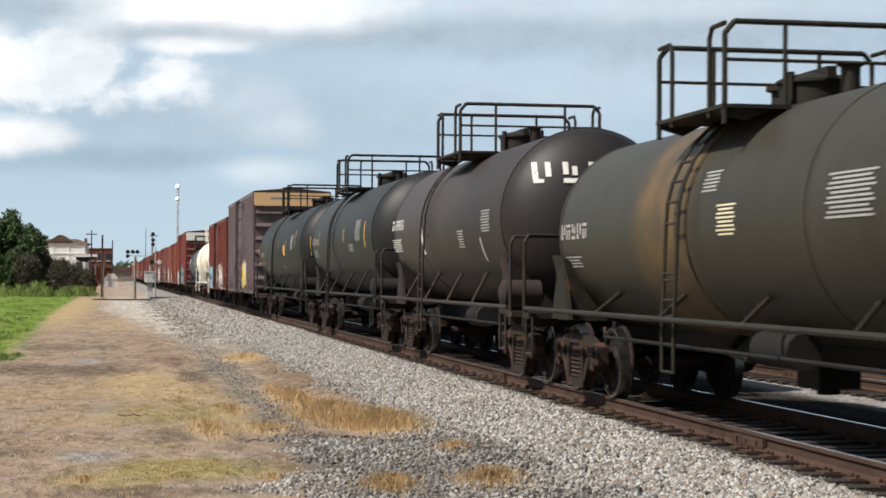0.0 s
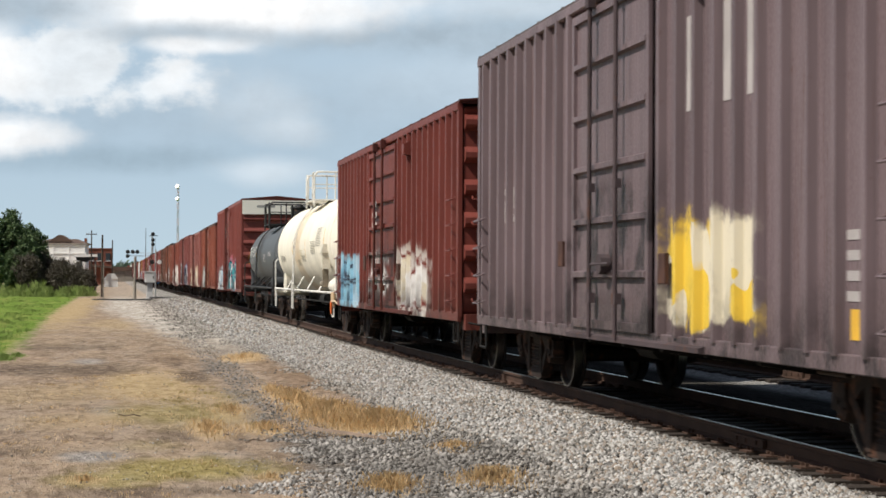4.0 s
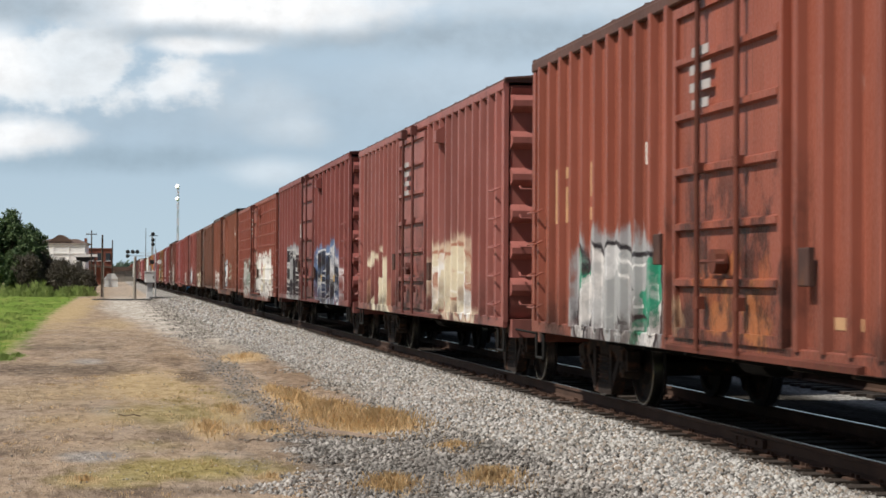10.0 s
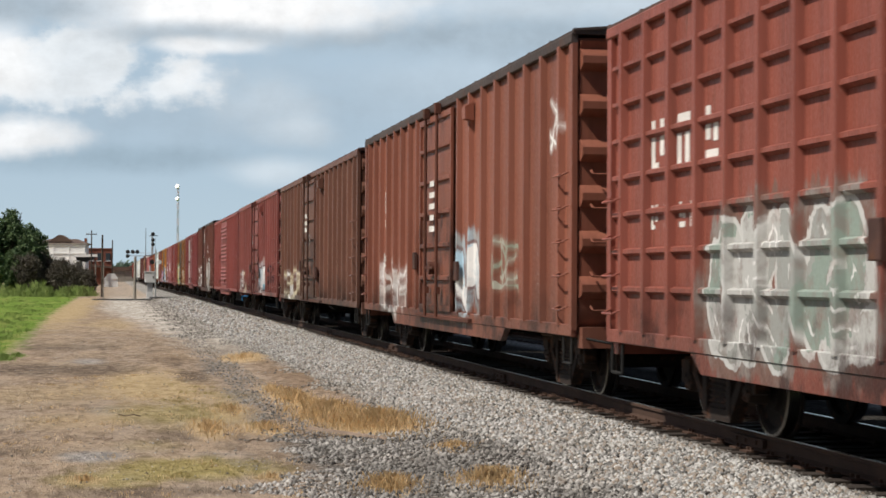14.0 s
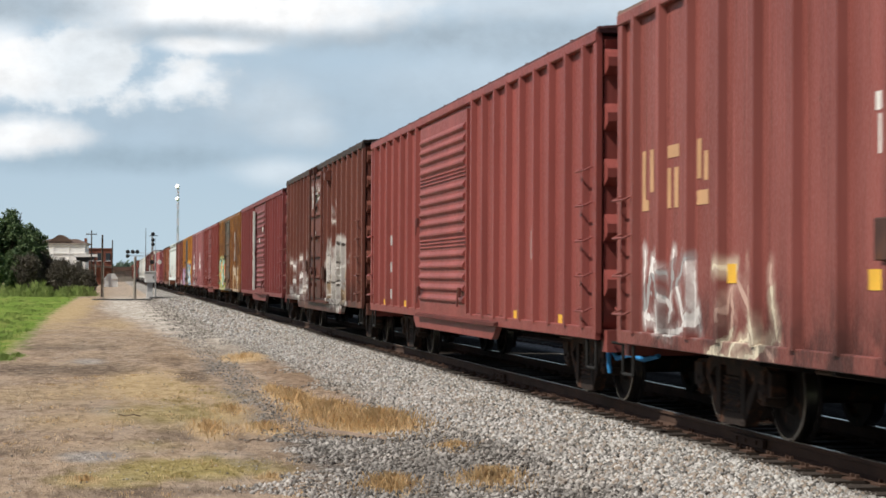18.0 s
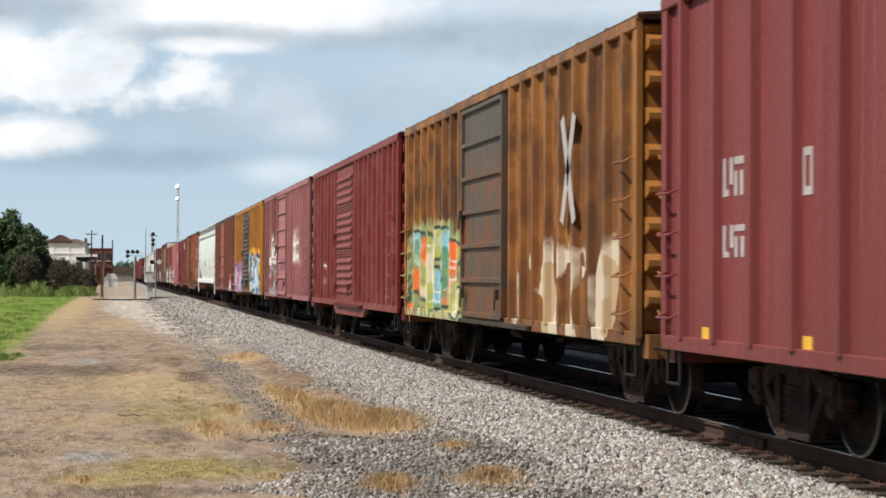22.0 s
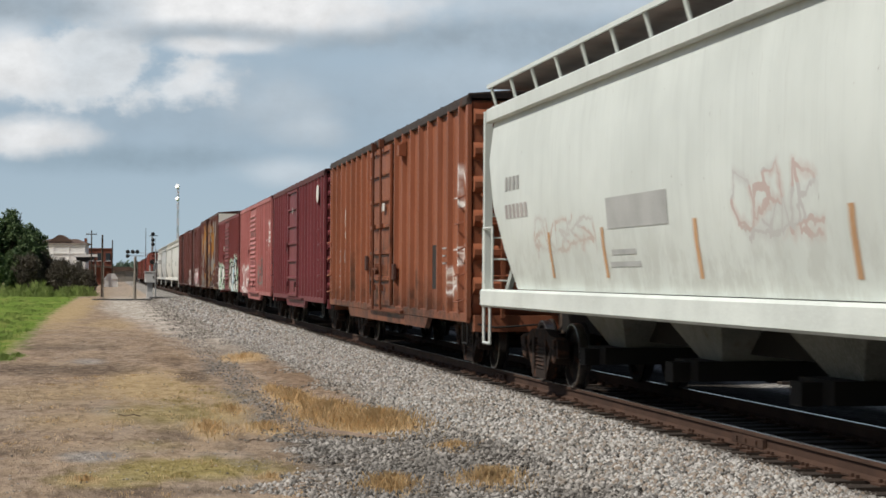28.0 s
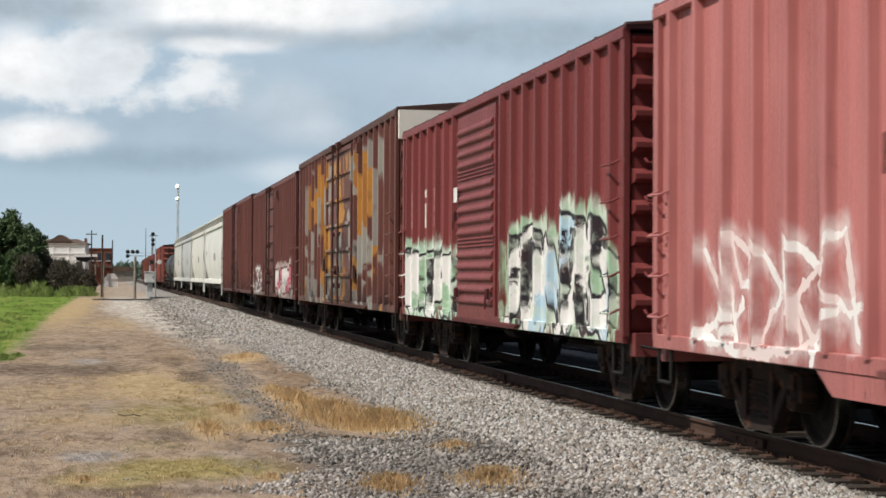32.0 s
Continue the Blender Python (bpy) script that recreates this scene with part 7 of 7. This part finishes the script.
# ---- the crossing and the signals far down the line ----
ASPHALT = worn("crossing_asphalt", (0.055, 0.052, 0.05), 0.7, 0.95, 0, 2.0)
solid("road", Mesh().prism([(141.5, GROUND_Z - 0.05), (142.5, GROUND_Z + 0.02), (147.5, GROUND_Z + 0.02), (148.5, GROUND_Z - 0.05)], -1.6, 3.0, "x").prism([(142.5, -0.35), (142.5, -0.19), (147.5, -0.19), (147.5, -0.35)], 3.0, 6.3, "x"), ASPHALT, "dark asphalt road crossing the railway", kind="structure")
GALV = worn("galvanised_steel", (0.45, 0.46, 0.46), 0.75, 0.5, 0.4, 3.0)
SILVER = worn("white_case_paint", (0.70, 0.70, 0.68), 0.8, 0.5, 0, 2.0)
BLACK = worn("signal_black", (0.02, 0.02, 0.02), 0.7, 0.7)
POLE = worn("creosoted_pole", (0.07, 0.05, 0.038), 0.6, 0.9, 0, 3.0)
GREYPOST = worn("grey_post", (0.30, 0.27, 0.23), 0.6, 0.9, 0, 3.0)

case = thing("signal_case", "white steel signal cabinet on a dark pedestal", "signal cabinet", m=pose(3.03, 147.2, GROUND_Z))
part("cabinet", Mesh().box(-0.43, 0.43, -0.3, 0.3, 1.35, 2.2, 0.04).prism([(-0.5, 2.2), (0.5, 2.2), (0.45, 2.27), (-0.45, 2.27)], -0.36, 0.36), SILVER, case)
part("door", Mesh().box(-0.38, 0.38, -0.325, -0.3, 1.4, 2.15), SILVER, case)
part("handle", Mesh().box(0.24, 0.30, -0.35, -0.32, 1.7, 1.9), BLACK, case)
part("pedestal", Mesh().box(-0.22, 0.22, -0.2, 0.2, 0.62, 1.35).tube((0, 0, 1.9), (0, 0, 2.75), 0.07, 8), GALV, case)
part("base", Mesh().prism([(-0.3, 0), (0.3, 0), (0.2, 0.62), (-0.2, 0.62)], -0.25, 0.25), SILVER, case)
xs_ = thing("crossing_signal", "slim railway crossing signal mast with round lamps", "crossing signal", m=pose(3.55, 150.0, GROUND_Z))
part("mast", Mesh().tube((0, 0, 0), (0, 0, 4.1), 0.06, 8), GALV, xs_)
for sx in (-1, 1):
    part("lamp_target", Mesh().lathe([(-0.05, 0.17), (0.0, 0.19), (0.05, 0.08)], "y", 16, (sx * 0.3, -0.1, 3.05)), BLACK if sx < 0 else SILVER, xs_)
part("lamp_arm", Mesh().tube((-0.45, 0, 3.05), (0.45, 0, 3.05), 0.03, 6), GALV, xs_)
sg = thing("signal_bridge", "cantilever railway signal with dark round heads", "railway signal", m=pose(6.3, 290.0, GROUND_Z))
part("mast", Mesh().box(-0.14, 0.14, -0.14, 0.14, 0, 8.2, 0.03), GALV, sg)
part("arm", Mesh().box(-4.2, 0, -0.06, 0.06, 5.0, 5.1).box(-4.2, 0, -0.06, 0.06, 5.5, 5.58), GALV, sg)
for x, z in ((-3.87, 5.7), (-3.07, 5.7), (-2.35, 5.7), (-3.87, 5.0)):
    part("signal_head", Mesh().lathe([(-0.2, 0.12), (-0.08, 0.33), (0.0, 0.33), (0.15, 0.14)], "y", 16, (x, -0.2, z)), BLACK, sg)
for z in (8.6, 7.6, 6.9):
    part("signal_head", Mesh().lathe([(-0.2, 0.12), (-0.08, 0.30), (0.0, 0.30), (0.15, 0.14)], "y", 16, (0.1, -0.25, z)), BLACK, sg)
part("cross_arm", Mesh().box(-0.5, 0.9, -0.04, 0.04, 8.25, 8.37), BLACK, sg)
part("ladder", Mesh().box(0.2, 0.24, 0.1, 0.14, 0, 8).box(0.5, 0.54, 0.1, 0.14, 0, 8), GALV, sg)

for x, y, h, r, mat, label in ((-0.88, 160, 5.5, 0.11, POLE, "dark leaning wooden utility pole"), (-0.71, 150, 2.98, 0.05, GREYPOST, "slim grey fence post"), (1.86, 150, 3.5, 0.14, GREYPOST, "stout grey timber post beside the crossing"), (-3.4, 300, 9.3, 0.14, POLE, "distant wooden utility pole"), (0.0, 350, 8.7, 0.15, POLE, "distant wooden utility pole"), (5.44, 300, 9.7, 0.06, POLE, "thin dark radio mast")):
    p = thing("utility_pole" if h > 5 else "post", label, "pole" if h > 5 else "post", m=pose(x, y, GROUND_Z))
    part("shaft", Mesh().tube((0, 0, -0.1), (0.02, 0, h), r, 10, r * 0.75), mat, p)
    if h > 8 and x < -1:
        part("cross_arm", Mesh().box(-0.9, 0.9, -0.05, 0.05, h - 0.7, h - 0.58), POLE, p)
        for sx in (-0.8, -0.4, 0.4, 0.8):
            part("insulator", Mesh().tube((sx, 0, h - 0.58), (sx, 0, h - 0.42), 0.05, 8), GALV, p)
wire = worn("wire", (0.03, 0.03, 0.03), 0.8, 0.7)
low = thing("cable", "dark cable lying across the gravel at the crossing", "cable")
part("strand", Mesh().path([(-1.4 + i * 0.8, 140.0 - 0.15 * i, GROUND_Z + 0.06 + 0.03 * math.sin(i * 1.7)) for i in range(9)], 0.06, 5), wire, low)

# radio tower
tw = thing("radio_tower", "tall slim red and white lattice radio tower with dishes", "radio tower", m=pose(24.95, 700, GROUND_Z))
TREDW = worn("tower_red", (0.55, 0.47, 0.46), 0.8, 0.6, 0, 0.3)
for sec in range(12):
    z0, z1 = sec * 3.05, (sec + 1) * 3.05
    m = Mesh()
    corners = [(0.4 * math.cos(a), 0.4 * math.sin(a)) for a in (0.5, 2.6, 4.7)]
    for i, (a, b) in enumerate(corners):
        c, d = corners[(i + 1) % 3]
        m.tube((a, b, z0), (a, b, z1), 0.09, 6).tube((a, b, z0), (c, d, (z0 + z1) / 2), 0.045, 5).tube((c, d, (z0 + z1) / 2), (a, b, z1), 0.045, 5)
    part("lattice_section", m, TREDW if sec % 2 else GALV, tw)
DISH = worn("dish_white", (0.90, 0.90, 0.90), 0.95, 0.4, 0, 1.0)
for z, r in ((36.3, 0.95), (31.6, 0.9)):
    part("dish", Mesh().lathe([(-0.7, r * 0.98), (-0.5, r), (0.2, r * 0.6), (0.5, 0.2)], "y", 20), DISH, tw, at=(0, -0.6, z)).rotation_euler = (-0.5, 0, -0.8)

# ---- buildings beyond the lot ----
STUCCO = worn("cream_stucco", (0.92, 0.90, 0.86), 0.9, 0.85, 0, 0.6)
BRICKS = worn("red_brick_wall", (0.24, 0.09, 0.06), 0.65, 0.9, 0, 1.2)
TILES = worn("brown_roof", (0.13, 0.085, 0.065), 0.7, 0.85, 0, 1.5)
PANE = worn("dark_window", (0.05, 0.06, 0.07), 0.8, 0.15, 0, 1.0)
white_house = thing("station_building", "white two-storey station building with low brown roof", "building", m=pose(-9.1, 346, GROUND_Z, 0, 0, -6))
part("wall", Mesh().box(-4.55, 4.45, -2.5, 2.5, 0, 7.6), STUCCO, white_house)
part("frieze", Mesh().box(-4.62, 4.52, -2.62, -2.5, 5.9, 6.1).box(-4.62, 4.52, -2.60, -2.5, 7.35, 7.6), STUCCO, white_house)
part("eave", Mesh().box(-5.0, 4.8, -2.7, 2.7, 7.6, 7.9), GREYPOST, white_house, "grey overhanging eave")
part("roof", Mesh().add([(-5.0, -2.7, 7.9), (4.8, -2.7, 7.9), (4.8, 2.7, 7.9), (-5.0, 2.7, 7.9), (-2.6, 0, 8.75), (2.6, 0, 8.75)], [(0, 1, 5, 4), (1, 2, 5), (2, 3, 4, 5), (3, 0, 4), (3, 2, 1, 0)]), TILES, white_house)
part("dormer", Mesh().prism([(-2.6, 8.2), (2.0, 8.2), (0.0, 9.45), (-0.6, 9.5)], -2.4, 1.0), TILES, white_house, "low brown gable over the roof")
part("chimney", Mesh().box(4.0, 4.45, -1, 0, 7.9, 8.9), BRICKS, white_house)
for i in range(4):
    part("pilaster", Mesh().box(-0.14, 0.14, -0.09, 0.02, 0, 7.35), STUCCO, white_house, at=(-4.4 + i * 2.85, -2.5, 0))
    w = part("window", Mesh().box(-0.6, 0.6, -0.06, 0.06, 0, 1.9), PANE, white_house, at=(-3.6 + i * 2.3, -2.53, 2.6))
    part("frame", Mesh().box(-0.68, -0.6, -0.1, 0.06, -0.05, 1.95).box(0.6, 0.68, -0.1, 0.06, -0.05, 1.95).box(-0.68, 0.68, -0.1, 0.06, 1.9, 1.98), STUCCO, w)
    part("sill", Mesh().box(-0.75, 0.75, -0.16, 0.06, -0.12, -0.04), STUCCO, w)
canopy = thing("platform_canopy", "pale flat platform canopy on slim posts", "canopy", m=pose(-4.3, 335, GROUND_Z))
part("slab", Mesh().prism([(-2.6, 5.2), (1.6, 5.3), (1.6, 5.75), (-2.6, 5.6)], -3, 3), STUCCO, canopy)
# shade beneath the slab, built as a solid black wedge
part("canopy_shade", Mesh().prism([(-2.0, 4.6), (-0.4, 4.3), (1.4, 5.28), (-2.3, 5.18)], -2.8, 2.8), BLACK, canopy, "black wedge standing for the shade under the canopy")
for x in (-1.6, 1.3):
    for y in (-2.6, 2.6):
        part("post", Mesh().tube((x, y, 0), (x, y, 4.6), 0.1, 8), GREYPOST, canopy)
brick_house = thing("brick_building", "red brick warehouse behind the station", "building", m=pose(-2.45, 366, GROUND_Z))
part("wall", Mesh().box(-2.5, 2.4, -5, 5, 0, 7.1), BRICKS, brick_house)
part("roof", Mesh().box(-2.6, 2.5, -5.1, 5.1, 7.1, 7.3), BRICKS, brick_house)
part("porch", Mesh().prism([(-2.6, 3.6), (2.9, 3.3), (2.9, 3.6), (-2.6, 4.1)], -7.5, -5), TILES, brick_house)
for i in range(3):
    w = part("window", Mesh().box(-0.45, 0.45, -0.06, 0.06, 0, 1.5), PANE, brick_house, at=(-1.6 + i * 1.6, -5.03, 4.8))
    part("sill", Mesh().box(-0.55, 0.55, -0.14, 0.06, -0.1, 0), STUCCO, w)
shed = thing("trackside_shed", "small white concrete shed by the tracks", "shed", m=pose(-0.15, 302, GROUND_Z))
part("wall", Mesh().box(-1.1, 1.1, -1, 1, 0, 1.3), SILVER, shed)
part("roof", Mesh().prism([(-1.2, 1.3), (1.2, 1.3), (0.6, 2.2), (-0.5, 2.2)], -1.1, 1.1), SILVER, shed)
part("hatch", Mesh().box(-0.3, 0.3, -1.03, -1.0, 0.2, 1.0), SILVER, shed)
low_wall = thing("low_building", "long low pale building far down the line", "building", m=pose(1.5, 520, GROUND_Z))
part("wall", Mesh().box(-6, 5, -4, 4, 0, 3.2), GREYPOST, low_wall)
part("roof", Mesh().prism([(-6.3, 3.2), (5.3, 3.2), (3.8, 4.3), (-4.8, 4.3)], -4.4, 4.4), TILES, low_wall)
# distance haze is painted into these leaves: paler, bluer greens than the near trees
HAZE_TINTED = leaf_material("far_woods", (0.12, 0.17, 0.13), (0.22, 0.28, 0.22), 0.9)
rw = np.random.RandomState(21)
far = [(x + rw.uniform(-3, 3), 860 + rw.uniform(-15, 15), rw.uniform(0.3, 6.5)) for x in np.linspace(-75, 70, 130) for _ in range(5)]
far += [(x + rw.uniform(-3, 3), 420 + rw.uniform(-6, 6), rw.uniform(0.3, 5.5)) for x in np.linspace(28, 160, 90) for _ in range(4)]
far += [(x + rw.uniform(-3, 3), 260 + rw.uniform(-6, 6), rw.uniform(0.3, 6.5)) for x in np.linspace(-90, -16, 60) for _ in range(4)]
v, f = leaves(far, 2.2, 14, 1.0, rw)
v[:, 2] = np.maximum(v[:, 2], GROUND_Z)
tagged(new("far_woods", flat_mesh("far_woods", v, f, HAZE_TINTED)), "line of distant trees with haze put into their colour", "trees", kind="stuff")


def motions():
    for car, s in TRAIN:
        walk(car, [(t, pose(TRACK_X, along(s, t), 0)) for t in (0, 8, 16, 24, 32)])
    # wheels roll while their car is near enough to be seen turning
    middles = {car: s for car, s in TRAIN}
    for axle, car in SPINS:
        s = middles[car] + axle.location.y
        x, y, z = axle.location
        t0 = 16 + (s - 60) / SPEED
        rows = [(0, pose(x, y, z))]
        if 0 < t0 + 4.0 and t0 < 32:
            k0 = max(1, round(t0 * FPS))
            k1 = min(32 * FPS - 1, round((t0 + 4.0) * FPS))
            rows += [(f / FPS, pose(x, y, z, math.degrees(SPEED * (f - k0) / FPS / WHEEL_R))) for f in range(k0, k1 + 1)]
        rows.append((32, rows[-1][1]))
        walk(axle, rows)
    walk(cloud_sky, [(0, sky_pose(-18)), (32, sky_pose(22))])


def sky_pose(drift):
    """The cloud sheet faces the camera; drift: metres to the right."""
    right = Vector((math.cos(YAW), -math.sin(YAW), 0))
    return look(EYE + FORWARD * SKY_FAR + right * drift, EYE + FORWARD * 9000 + right * drift)


motions()
